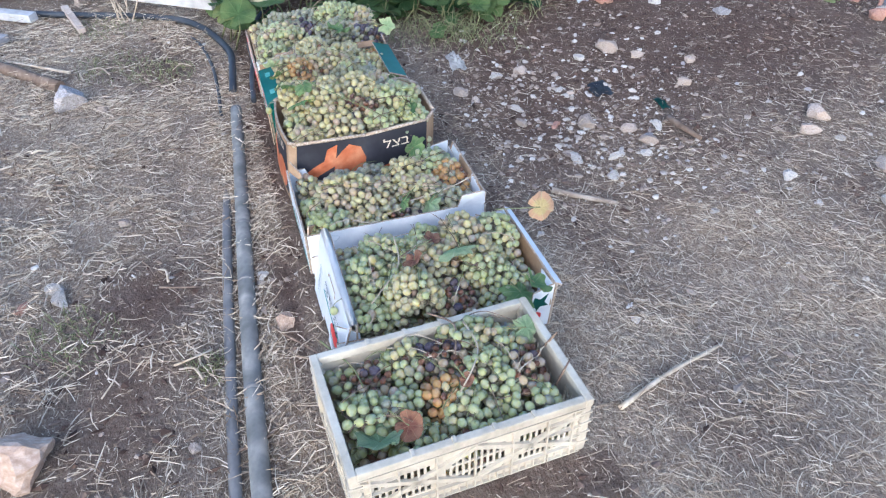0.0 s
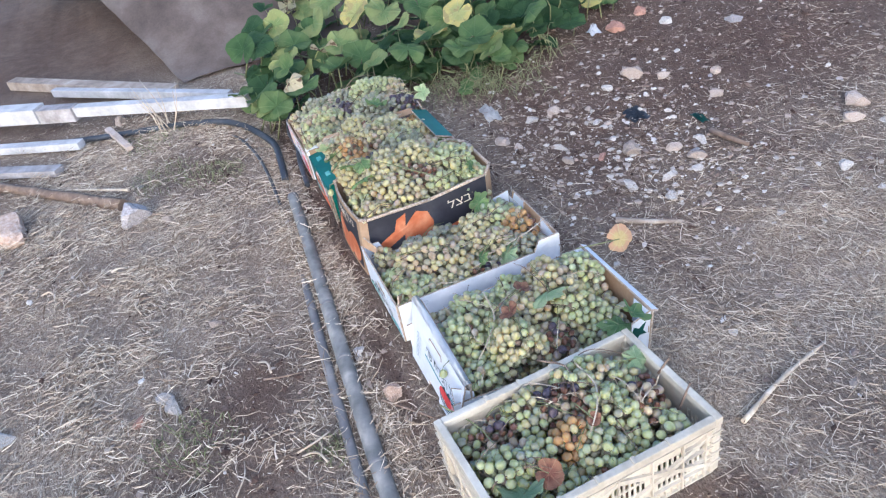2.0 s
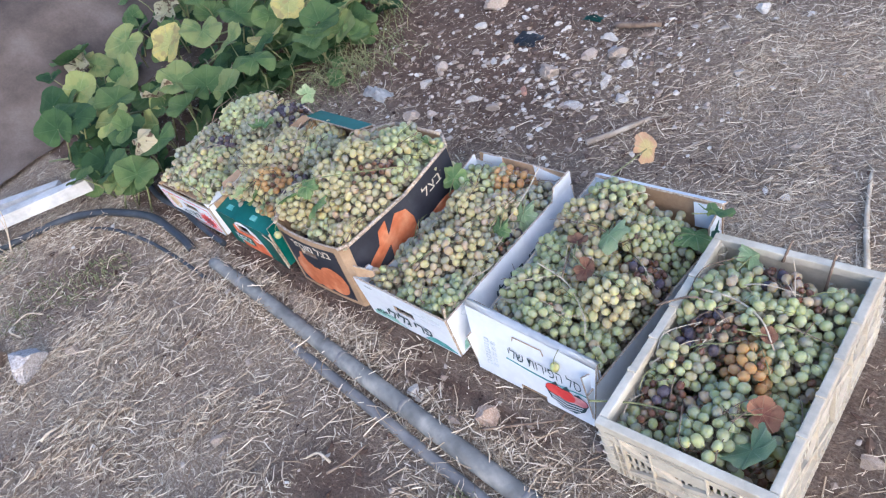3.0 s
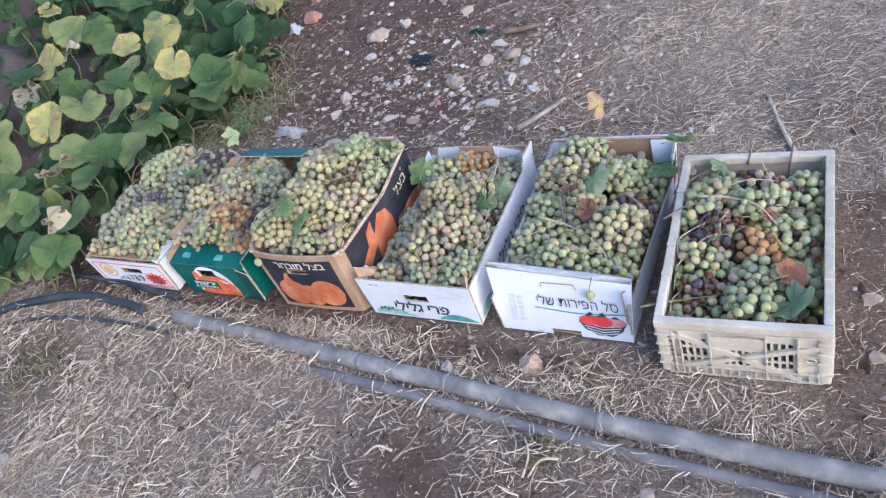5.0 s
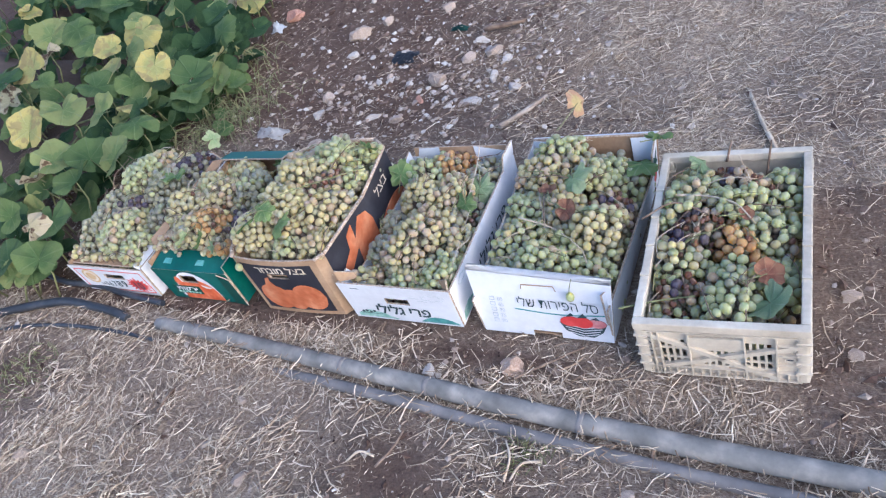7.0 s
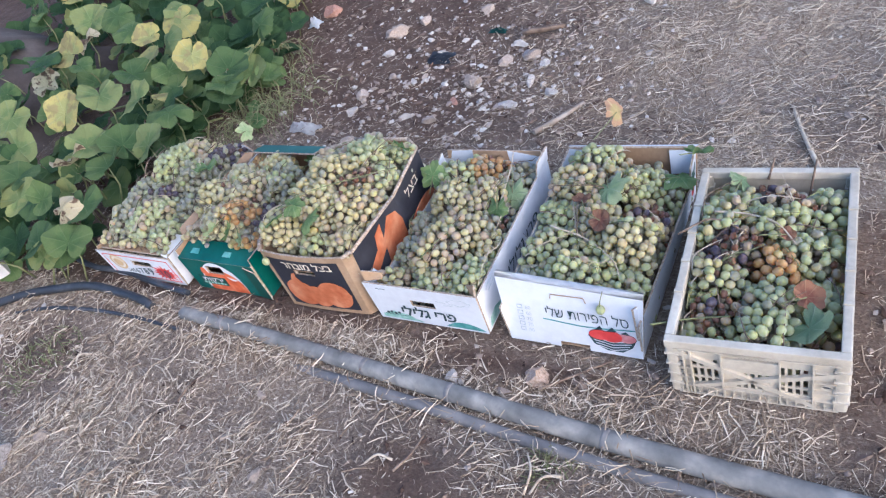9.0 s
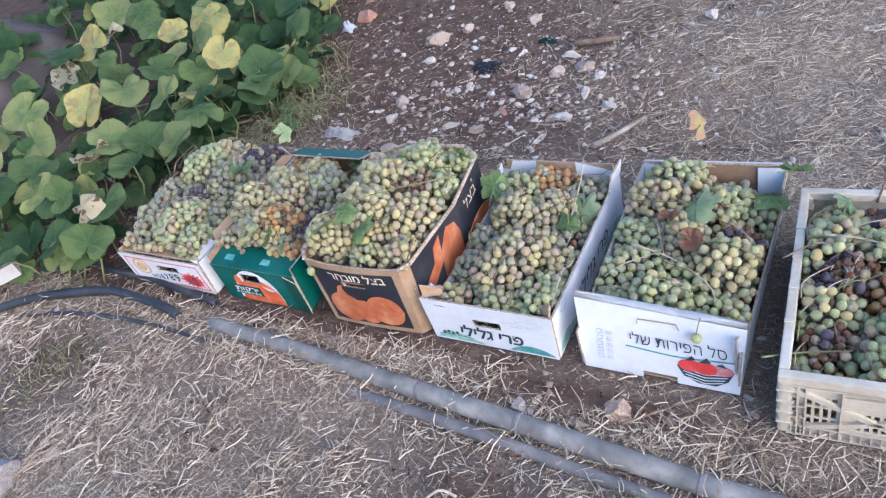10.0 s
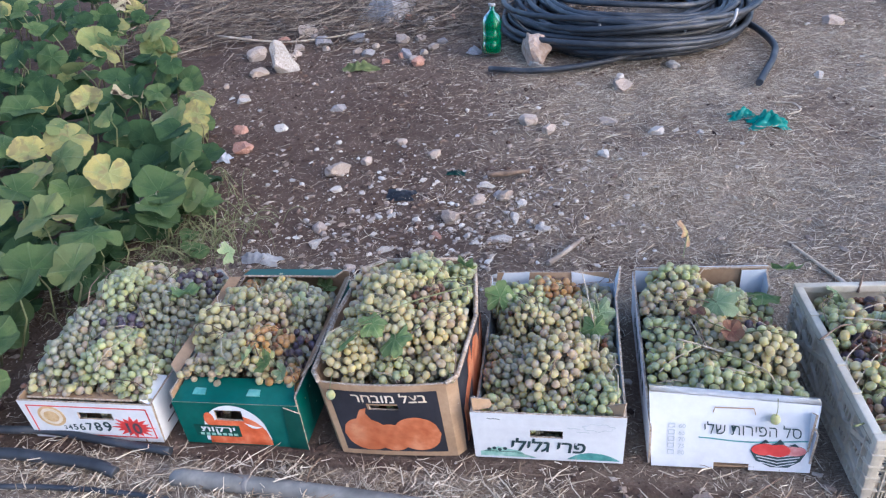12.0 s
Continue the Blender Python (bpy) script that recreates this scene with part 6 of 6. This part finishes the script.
def blades(name, label, count, length, width, mat, area, seed, rise=0.02, weight=straw_amount, category="straw"):
    """Loose stalks as ONE object: three-sided bent rods lying criss-cross on the ground."""
    r = np.random.RandomState(seed)
    vs, fs = [], []
    made = 0
    while made < count:
        x, y = r.uniform(area[0], area[1]), r.uniform(area[2], area[3])
        edge = min(x - area[0], area[1] - x, y - area[2], area[3] - y)
        if edge < 0.35 * r.rand() + 0.25 * noise.noise((x * 1.5, y * 1.5, 11.0)) or r.rand() > weight(x, y) or not clear_of_boxes(x, y):
            continue
        made += 1
        ln = length[0] + (length[1] - length[0]) * r.rand() ** 2.2
        w = width[0] + (width[1] - width[0]) * r.rand()
        a = r.uniform(0, 2 * math.pi)
        bend = r.uniform(-0.42, 0.42)
        z0 = 0.001 + rise * r.rand() ** 2.5
        tilt = r.uniform(-0.16, 0.16)
        base = len(vs)
        px, py = x, y
        for k in range(3):
            ang = a + bend * (k - 1)
            if k:
                px += math.cos(ang) * ln / 2
                py += math.sin(ang) * ln / 2
            z = ground_z(px, py) + z0 + max(-0.4 * z0, tilt * ln * (k - 1) * 0.5)
            ww = w * (1.0, 0.95, 0.55)[k]
            c, s = -math.sin(ang) * ww, math.cos(ang) * ww
            vs += [(px - c, py - s, z), (px + c, py + s, z), (px, py, z + ww * 1.1)]
        for k in range(2):
            b = base + 3 * k
            fs += [(b + 1, b + 2, b + 5, b + 4), (b + 2, b, b + 3, b + 5)]
    me = bpy.data.meshes.new(name)
    me.from_pydata(vs, [], fs)
    ob = part_of(name, me, mat, None)
    return tagged(ob, label, category, kind="stuff")


blades("straw_litter", "dense litter of dry grey brown straw", 44000, (0.006, 0.045), (0.0003, 0.0009), STRAW, (-2.3, 2.3, -1.7, 0.85), 1)
blades("straw_litter", "dry grass stalks scattered over the soil", 30000, (0.01, 0.065), (0.0004, 0.001), STRAW, (-2.0, 2.8, 0.2, 3.8), 2)
blades("straw_litter", "pale bleached straw on the ground", 6000, (0.012, 0.07), (0.0005, 0.0013), PALE_STRAW, (-2.0, 2.3, -1.7, 2.7), 3, 0.028)
blades("chaff", "broken stalks and fine chaff between the straw", 34000, (0.004, 0.016), (0.0004, 0.0011), STRAW, (-1.9, 2.0, -1.5, 2.9), 4, 0.008, lambda x, y: 0.45 + 0.55 * straw_amount(x, y))

blades("straw_litter", "bleached dry grass flattened on the ground", 12000, (0.012, 0.06), (0.0004, 0.001), PALE_STRAW, (-0.2, 3.0, 0.3, 3.5), 7, 0.015)


def gravel(count, seed):
    """Small stones and grit as ONE object."""
    r = np.random.RandomState(seed)
    bm = bmesh.new()
    bmesh.ops.create_icosphere(bm, subdivisions=1, radius=1.0)
    V = np.array([v.co[:] for v in bm.verts])
    T = [[v.index for v in f.verts] for f in bm.faces]
    bm.free()
    vs, fs = [], []
    for i in range(count):
        if i % 10 < 6:
            x, y = r.normal(-0.2, 0.36), r.normal(1.05, 0.28)
        else:
            x, y = r.uniform(-1.8, 1.8), r.uniform(-1.3, 3.2)
        if not clear_of_boxes(x, y) or (y < 0.55 and i % 10 < 6):
            continue
        s = 0.0014 + 0.0085 * r.rand() ** 3.5
        q = V * (1 + 0.42 * r.uniform(-1, 1, (len(V), 1))) * np.array([s * r.uniform(1.0, 1.9), s, s * 0.6])
        a = r.uniform(0, 6.28)
        q = q @ np.array([[math.cos(a), math.sin(a), 0], [-math.sin(a), math.cos(a), 0], [0, 0, 1]])
        n0 = len(vs)
        vs.extend((q + np.array([x, y, ground_z(x, y) + s * 0.35])).tolist())
        fs.extend([[n0 + k for k in f] for f in T])
    me = bpy.data.meshes.new("gravel")
    me.from_pydata(vs, [], fs)
    return tagged(part_of("gravel", me, GRIT, None), "pale gravel and grit strewn over the soil", "gravel", kind="stuff")


def clumps(x, y):
    k = noise.noise((x * 5.5, y * 5.5, 31.0)) + 0.5 * noise.noise((x * 14, y * 14, 3.0))
    return straw_amount(x, y) * max(0.04, min(1.0, 0.35 + 1.5 * k))


blades("straw_litter", "coarse broken straw stalks in loose clumps", 15000, (0.012, 0.075), (0.0008, 0.0018), STRAW, (-2.0, 2.0, -1.7, 0.1), 12, 0.035, clumps)
blades("straw_litter", "coarse pale straw stalks in loose clumps", 5000, (0.012, 0.07), (0.0008, 0.0018), PALE_STRAW, (-2.0, 2.0, -1.7, 0.1), 13, 0.04, clumps)
blades("straw_litter", "coarse dry grass stalks behind the boxes", 8000, (0.012, 0.08), (0.0006, 0.0014), STRAW, (-1.2, 2.6, 0.45, 3.2), 14, 0.03, clumps)
gravel(3700, 9)


def crumbs(count, seed):
    """Clods of soil and bits of bark as ONE object."""
    r = np.random.RandomState(seed)
    V = np.array([(1, 0, 0), (0, 1, 0), (-1, 0, 0), (0, -1, 0), (0, 0, 1), (0, 0, -1)], float)
    T = [(0, 1, 4), (1, 2, 4), (2, 3, 4), (3, 0, 4), (1, 0, 5), (2, 1, 5), (3, 2, 5), (0, 3, 5)]
    vs, fs = [], []
    for i in range(count):
        x, y = r.uniform(-1.7, 1.7), r.uniform(-1.2, 3.0)
        if not clear_of_boxes(x, y) or r.rand() < 1.3 * straw_amount(x, y):
            continue
        s = 0.0018 + 0.008 * r.rand() ** 3
        q = V * (1 + 0.5 * r.uniform(-1, 1, (6, 1))) * np.array([s * r.uniform(1.0, 2.2), s, s * 0.7]) + 0.3 * s * r.uniform(-1, 1, (6, 3))
        a = r.uniform(0, 6.28)
        q = q @ np.array([[math.cos(a), math.sin(a), 0], [-math.sin(a), math.cos(a), 0], [0, 0, 1]])
        n0 = len(vs)
        vs.extend((q + np.array([x, y, ground_z(x, y) + s * 0.3])).tolist())
        fs.extend([[n0 + k for k in f] for f in T])
    me = bpy.data.meshes.new("soil_crumbs")
    me.from_pydata(vs, [], fs)
    return tagged(part_of("soil_crumbs", me, CLOD, None), "brown clods of soil and bits of bark", "soil", kind="stuff")


crumbs(20000, 19)
blades("straw_litter", "scattered dry stems on the bare soil", 4000, (0.008, 0.06), (0.0004, 0.0012), BRUSH, (-1.6, 0.8, 0.4, 3.0), 15, 0.012, lambda x, y: 0.4 + 0.6 * noise.noise((x * 4, y * 4, 9.0)))


def over_pipe(x, y):
    return 1.0 if abs(y - pipe_y(x)) < 0.075 else 0.0


blades("straw_litter", "straw blown against the grey pipe", 1500, (0.02, 0.1), (0.0005, 0.0013), STRAW, (-1.1, 2.4, -0.8, 0.4), 5, 0.03, over_pipe)
blades("straw_litter", "matted dry grass beyond the coil", 7000, (0.03, 0.12), (0.001, 0.0022), BRUSH, (-3.2, 3.6, 2.8, 6.8), 10, 0.06, lambda x, y: 1.0)
blades("brushwood", "tangled dry brush and dead weeds between stones", 7500, (0.06, 0.3), (0.0014, 0.0035), BRUSH, (-2.6, 0.6, 2.75, 4.6), 6, 0.2, lambda x, y: 1.0 if y > 2.95 + 0.25 * math.sin(3 * x) else 0.25, "brush")

# ---------------------------------------------------------------- sticks, planks, rubbish


def stick(points, r, mat, label, name="stick", cat="stick"):
    t = thing(name, label, cat)
    if "grape" in label or "crate" in label:
        points = [(x, y, on_heap(x, y, z) + 0.004 + max(0.0, z - 0.21)) for x, y, z in points]
    part("shaft", tube(spline(points, 5), lambda q: r * (1 - 0.35 * q) * (1 + 0.08 * math.sin(23 * q)), 8), mat, t)
    return t


stick([(0.94, 0.555, 0.006), (0.9, 0.66, 0.004), (0.872, 0.74, -0.004), (0.828, 0.888, -0.022)], 0.0065, PALETWIG, "pale dry forked branch lying on the soil")
stick([(0.13, 0.76, ground_z(0.13, 0.76) + 0.008), (0.18, 0.84, ground_z(0.18, 0.84) + 0.009), (0.234, 0.927, ground_z(0.234, 0.927) + 0.008)], 0.0095, WOOD, "grey weathered stick lying in dry grass")
stick([(-0.1, 1.29, 0.012), (0.05, 1.32, 0.012)], 0.012, TWIG, "short dark piece of burnt wood")
stick([(0.47, -0.12, 0.008), (0.55, -0.06, 0.01), (0.6, -0.02, 0.008)], 0.003, TWIG, "thin brown twig beside a stone")
stick([(0.25, 0.27, 0.165), (0.235, 0.4, 0.205), (0.225, 0.46, 0.24), (0.22, 0.48, 0.29)], 0.0018, PALETWIG, "thin pale straw stalk leaning on the grapes", "stalk", "stalk")
stick([(0.42, 0.2, 0.195), (0.5, 0.19, 0.2), (0.58, 0.13, 0.19), (0.6, 0.1, 0.18)], 0.0017, PALETWIG, "thin bare vine twig over the grapes", "stalk", "stalk")
stick([(0.76, 0.26, 0.185), (0.82, 0.27, 0.195), (0.88, 0.24, 0.185), (0.92, 0.2, 0.17)], 0.0022, PALETWIG, "pale bare grape stalk over the fruit", "stalk", "stalk")
stick([(0.7, 0.2, 0.17), (0.76, 0.24, 0.18), (0.83, 0.22, 0.175)], 0.0022, TWIG, "brown bare grape stalk over the crate rim", "stalk", "stalk")
stick([(0.7, -0.03, 0.16), (0.76, 0.02, 0.15), (0.83, 0.03, 0.14)], 0.002, GREENSTEM, "greenish grape stalk over the crate rim", "stalk", "stalk")
stick([(0.84, 0.41, 0.16), (0.85, 0.43, 0.185)], 0.003, TWIG, "short brown stalk stub in the crate", "stalk", "stalk")
stick([(0.92, 0.4, 0.16), (0.93, 0.42, 0.19)], 0.003, TWIG, "short brown stalk stub in the crate", "stalk", "stalk")
stick([(-0.02, 0.3, 0.0), (-0.14, 0.12, 0.25), (-0.25, 0.08, 0.24)], 0.0016, GREENSTEM, "thin green stalk over the grapes", "stalk", "stalk")
for i in range(26):
    x, y = rng.uniform(-1.2, 1.3), rng.uniform(-1.0, -0.22)
    a = rng.uniform(0, 6.28)
    ln = rng.uniform(0.05, 0.13)
    z = ground_z(x, y) + 0.01
    stick([(x, y, z), (x + ln * 0.5 * math.cos(a), y + ln * 0.5 * math.sin(a), z + 0.012), (x + ln * math.cos(a + 0.3), y + ln * math.sin(a + 0.3), z)], rng.uniform(0.002, 0.0042), rng.choice((PALETWIG, PALETWIG, TWIG)), "broken dry plant stalk on the straw", "dry_stalk", "stalk")
stick([(-1.08, -0.67, 0.03), (-1.2, -0.8, 0.02), (-1.3, -0.92, 0.015)], 0.006, PALETWIG, "pale split stick on the ground")
stick([(-1.0, -0.7, 0.012), (-1.3, -0.98, 0.015), (-1.7, -1.35, 0.015)], 0.026, TWIG, "dark weathered log beside the straw", "log", "log")

# upright dry weed by the planks
weed = thing("dry_weed", "leafless branching dry weed by the planks", "weed")
wr = random.Random(3)
for i in range(9):
    p = Vector((-1.6 + wr.uniform(-0.03, 0.03), -0.48 + wr.uniform(-0.03, 0.03), 0.0))
    e = p + Vector((wr.uniform(-0.1, 0.1), wr.uniform(-0.1, 0.1), wr.uniform(0.12, 0.24)))
    part("twig", tube(spline([p, p.lerp(e, 0.5) + Vector((wr.uniform(-0.02, 0.02), 0.01, 0.0)), e], 4), lambda q: 0.003 - 0.002 * q, 5), PALETWIG, weed)
# low green weeds
for cx, cy, n, rad in ((0.54, -0.275, 22, 0.05), (-1.03, -0.34, 40, 0.12), (0.36, -0.58, 46, 0.11), (-1.14, -0.52, 50, 0.15), (-1.55, -0.55, 40, 0.14)):
    bm = bmesh.new()
    for i in range(n * 3):
        a, d = wr.uniform(0, 6.28), rad * wr.random() ** 0.6
        p = Vector((cx + d * math.cos(a), cy + d * math.sin(a), 0))
        p.z = ground_z(p.x, p.y)
        e = p + Vector((wr.uniform(-0.02, 0.02), wr.uniform(-0.02, 0.02), wr.uniform(0.008, 0.03)))
        tube([p, p.lerp(e, 0.6) + Vector((0, 0, 0.004)), e], lambda q: 0.0014 - 0.0009 * q, 4, bm)
    tagged(part("green_weed", bm, GREENSTEM, None), "low sparse green weed in the straw", "weed", kind="stuff")


def plank(p, q, w, h, mat, label):
    p, q = Vector(p), Vector(q)
    d = (q - p)
    ln = d.length
    t = thing("plank", label, "plank", "stacked planks", Matrix.Translation((p + q) / 2) @ d.to_track_quat("X", "Z").to_matrix().to_4x4())
    part("board", block(-ln / 2, ln / 2, -w / 2, w / 2, -h / 2, h / 2, 0.003), mat, t)
    return t


plank((-1.46, -0.1, 0.085), (-2.0, -0.86, 0.08), 0.05, 0.05, PLANK, "whitewashed timber batten lying on others")
plank((-1.99, -0.86, 0.075), (-2.12, -1.04, 0.07), 0.065, 0.07, GREYSTONE, "grey metal sleeve round a timber batten")
plank((-2.11, -1.03, 0.08), (-2.6, -1.75, 0.08), 0.085, 0.075, PLANK, "white painted timber wrapped in torn film")
plank((-1.7, -0.16, 0.04), (-2.5, -1.0, 0.04), 0.04, 0.04, PLANK, "grey weathered timber batten under the white one")
plank((-2.0, -0.4, 0.03), (-2.9, -1.25, 0.03), 0.07, 0.05, WOOD, "brown weathered timber beam")
plank((-1.72, -0.86, 0.02), (-2.0, -1.3, 0.02), 0.05, 0.035, PLANK, "pale broken batten on the soil")
plank((-1.5, -0.65, 0.02), (-1.8, -0.74, 0.02), 0.03, 0.02, TANSTONE, "short reddish piece of wood on the soil")
plank((-1.5, -0.95, 0.02), (-1.95, -1.6, 0.02), 0.06, 0.03, GREYSTONE, "grey weathered board on the soil")

# brown shade cloth draped over a heap behind the planks
bm = bmesh.new()
rows = []
for i in range(40):
    row = []
    for j in range(40):
        s, t = i / 39, j / 39
        x, y = -2.15 - 2.6 * s, -0.35 + 3.0 * t * 0.55 - 0.9 * s * (1 - t)
        z = 0.0 + 0.75 * math.sin(math.pi * min(1, s * 0.9)) * (0.35 + 0.65 * math.sin(math.pi * min(1, 0.1 + t * 0.9))) + 0.03 * noise.noise((x * 4, y * 4, 1)) + 0.015 * noise.noise((x * 13, y * 13, 4))
        row.append(bm.verts.new((x, y, max(z, -0.01))))
    rows.append(row)
for a, b in zip(rows, rows[1:]):
    for j in range(39):
        bm.faces.new((a[j], a[j + 1], b[j + 1], b[j])).smooth = True
tagged(part("shade_cloth", bm, NET, None), "dusty brown shade cloth draped over a heap", "shade cloth")

# coil of black pipe
coil = thing("hose_coil", "large coil of black irrigation hose on the ground", "hose coil")
cr = random.Random(8)
for i in range(34):
    lay = i % 8
    ra, rb = 0.68 - 0.045 * (i // 8) - cr.uniform(0, 0.16), 0.78 - 0.05 * (i // 8) - cr.uniform(0, 0.16)
    cx, cy = 0.5 + cr.uniform(-0.07, 0.07), 3.14 + cr.uniform(-0.08, 0.09)
    ph = cr.uniform(0, 6.28)
    pts = [Vector((cx + ra * math.cos(a), cy + rb * math.sin(a), 0.025 + 0.022 * lay + 0.02 * math.sin(2 * a + ph) + 0.012 * math.sin(a * 3) + (0.012 if lay else 0.0))) for a in [2 * math.pi * k / 40 for k in range(41)]]
    part("turn", tube(pts, 0.0145, 8, cap=False), HOSE, coil)
for x, y, z in ((0.32, 2.52, 0.14), (0.72, 2.55, 0.1), (0.95, 2.6, 0.15)):
    part("binding", smooth(tube(spline([(x - 0.02, y - 0.015, z - 0.03), (x, y - 0.02, z + 0.01), (x + 0.01, y, z + 0.05)], 4), 0.007, 6)), PLANK, coil, "white tie round the turns")
pipe_line([(-0.2, 2.42, 0.02), (0.0, 2.36, 0.022), (0.18, 2.36, 0.03), (0.35, 2.4, 0.04), (0.6, 2.5, 0.06)], 0.014, HOSE, "garden_hose", "loose end of black hose by the coil", "hose", 10)
pipe_line([(0.98, 2.1, 0.02), (1.02, 2.2, 0.02), (1.1, 2.4, 0.03), (1.14, 2.6, 0.03), (1.1, 2.9, 0.03), (1.0, 3.1, 0.03)], 0.016, HOSE, "garden_hose", "black hose end lying on dry grass", "hose", 10)

# green bottle, lying with its neck away
bottle = thing("plastic_bottle", "empty green plastic bottle standing by the hose coil", "bottle", at=pose(-0.21, 2.67, 0.012, 76, 4, 8))
prof = [(0.0, 0.016), (0.004, 0.042), (0.016, 0.052), (0.06, 0.05), (0.065, 0.0475), (0.07, 0.05), (0.11, 0.05), (0.115, 0.0475), (0.12, 0.05), (0.16, 0.051), (0.19, 0.04), (0.21, 0.018), (0.235, 0.0155)]
bm = bmesh.new()
rings = [[bm.verts.new((r * math.cos(2 * math.pi * k / 18), y, r * math.sin(2 * math.pi * k / 18))) for k in range(18)] for y, r in prof]
for a, b in zip(rings, rings[1:]):
    for k in range(18):
        bm.faces.new((a[k], b[k], b[(k + 1) % 18], a[(k + 1) % 18])).smooth = True
bm.faces.new(rings[0])
bmesh.ops.solidify(bm, geom=bm.faces[:], thickness=0.0012)
part("body", bm, BOTTLE, bottle)
part("cap", tube([Vector((0, 0.235, 0)), Vector((0, 0.25, 0))], 0.0175, 14), PLANK, bottle)


def crumpled(name, label, cat, x, y, w, d, h, mat, seed):
    bm = bmesh.new()
    n = 22
    rows = []
    for i in range(n):
        row = []
        for j in range(n):
            s, t = i / (n - 1) - 0.5, j / (n - 1) - 0.5
            e = 1 + 0.35 * noise.noise((math.atan2(t, s) * 1.5, seed, 0))
            px, py = x + s * w * e, y + t * d * e
            z = ground_z(px, py) + 0.003 + h * max(0, 1 - 3.2 * (s * s + t * t)) * (0.45 + abs(noise.noise((s * 5, t * 5, seed))) * 1.3)
            row.append(bm.verts.new((px, py, z)))
        rows.append(row)
    for a, b in zip(rows, rows[1:]):
        for j in range(n - 1):
            bm.faces.new((a[j], a[j + 1], b[j + 1], b[j])).smooth = True
    bmesh.ops.solidify(bm, geom=bm.faces[:], thickness=0.0015)
    return tagged(part(name, bm, mat, None), label, cat)


crumpled("plastic_bag", "crumpled turquoise green plastic bag on dry grass", "bag", 0.93, 1.68, 0.14, 0.09, 0.05, FILM, 3)
crumpled("plastic_bag", "torn strip of turquoise plastic on dry grass", "bag", 0.85, 1.76, 0.1, 0.07, 0.03, FILM, 6)
crumpled("rag", "crumpled pale grey rag on the soil", "rag", -0.76, 0.75, 0.12, 0.06, 0.03, RAG, 5)
crumpled("melon_rind", "pale green curved piece of dried rind", "rind", -0.88, 2.55, 0.18, 0.07, 0.05, PUMPKIN["light"], 8)
crumpled("plastic_scrap", "scrap of dark green plastic on the gravel", "scrap", -0.22, 1.34, 0.07, 0.03, 0.012, DKGREEN, 9)
crumpled("plastic_scrap", "small pale blue torn plastic scrap by the leaves", "scrap", -1.2, 1.5, 0.06, 0.05, 0.04, LINING, 15)
crumpled("ash", "small heap of black ash on the soil", "ash", -0.4, 1.19, 0.1, 0.07, 0.015, HOSE, 12)
crumpled("plastic_strip", "bluish white torn plastic strip on the soil", "scrap", 0.83, -0.72, 0.05, 0.14, 0.012, PLANK, 14)
stick([(1.0, 1.9, 0.01), (1.06, 1.86, 0.02), (1.07, 1.79, 0.018), (1.01, 1.77, 0.01)], 0.004, PALETWIG, "curled dry stalk on the dry grass", "dry_stalk", "stalk")
stick([(-1.9, 3.1, 0.06), (-1.5, 3.02, 0.03), (-1.2, 3.05, 0.03), (-0.95, 3.2, 0.03)], 0.007, PALETWIG, "long bare pale root across the stones", "root", "root")
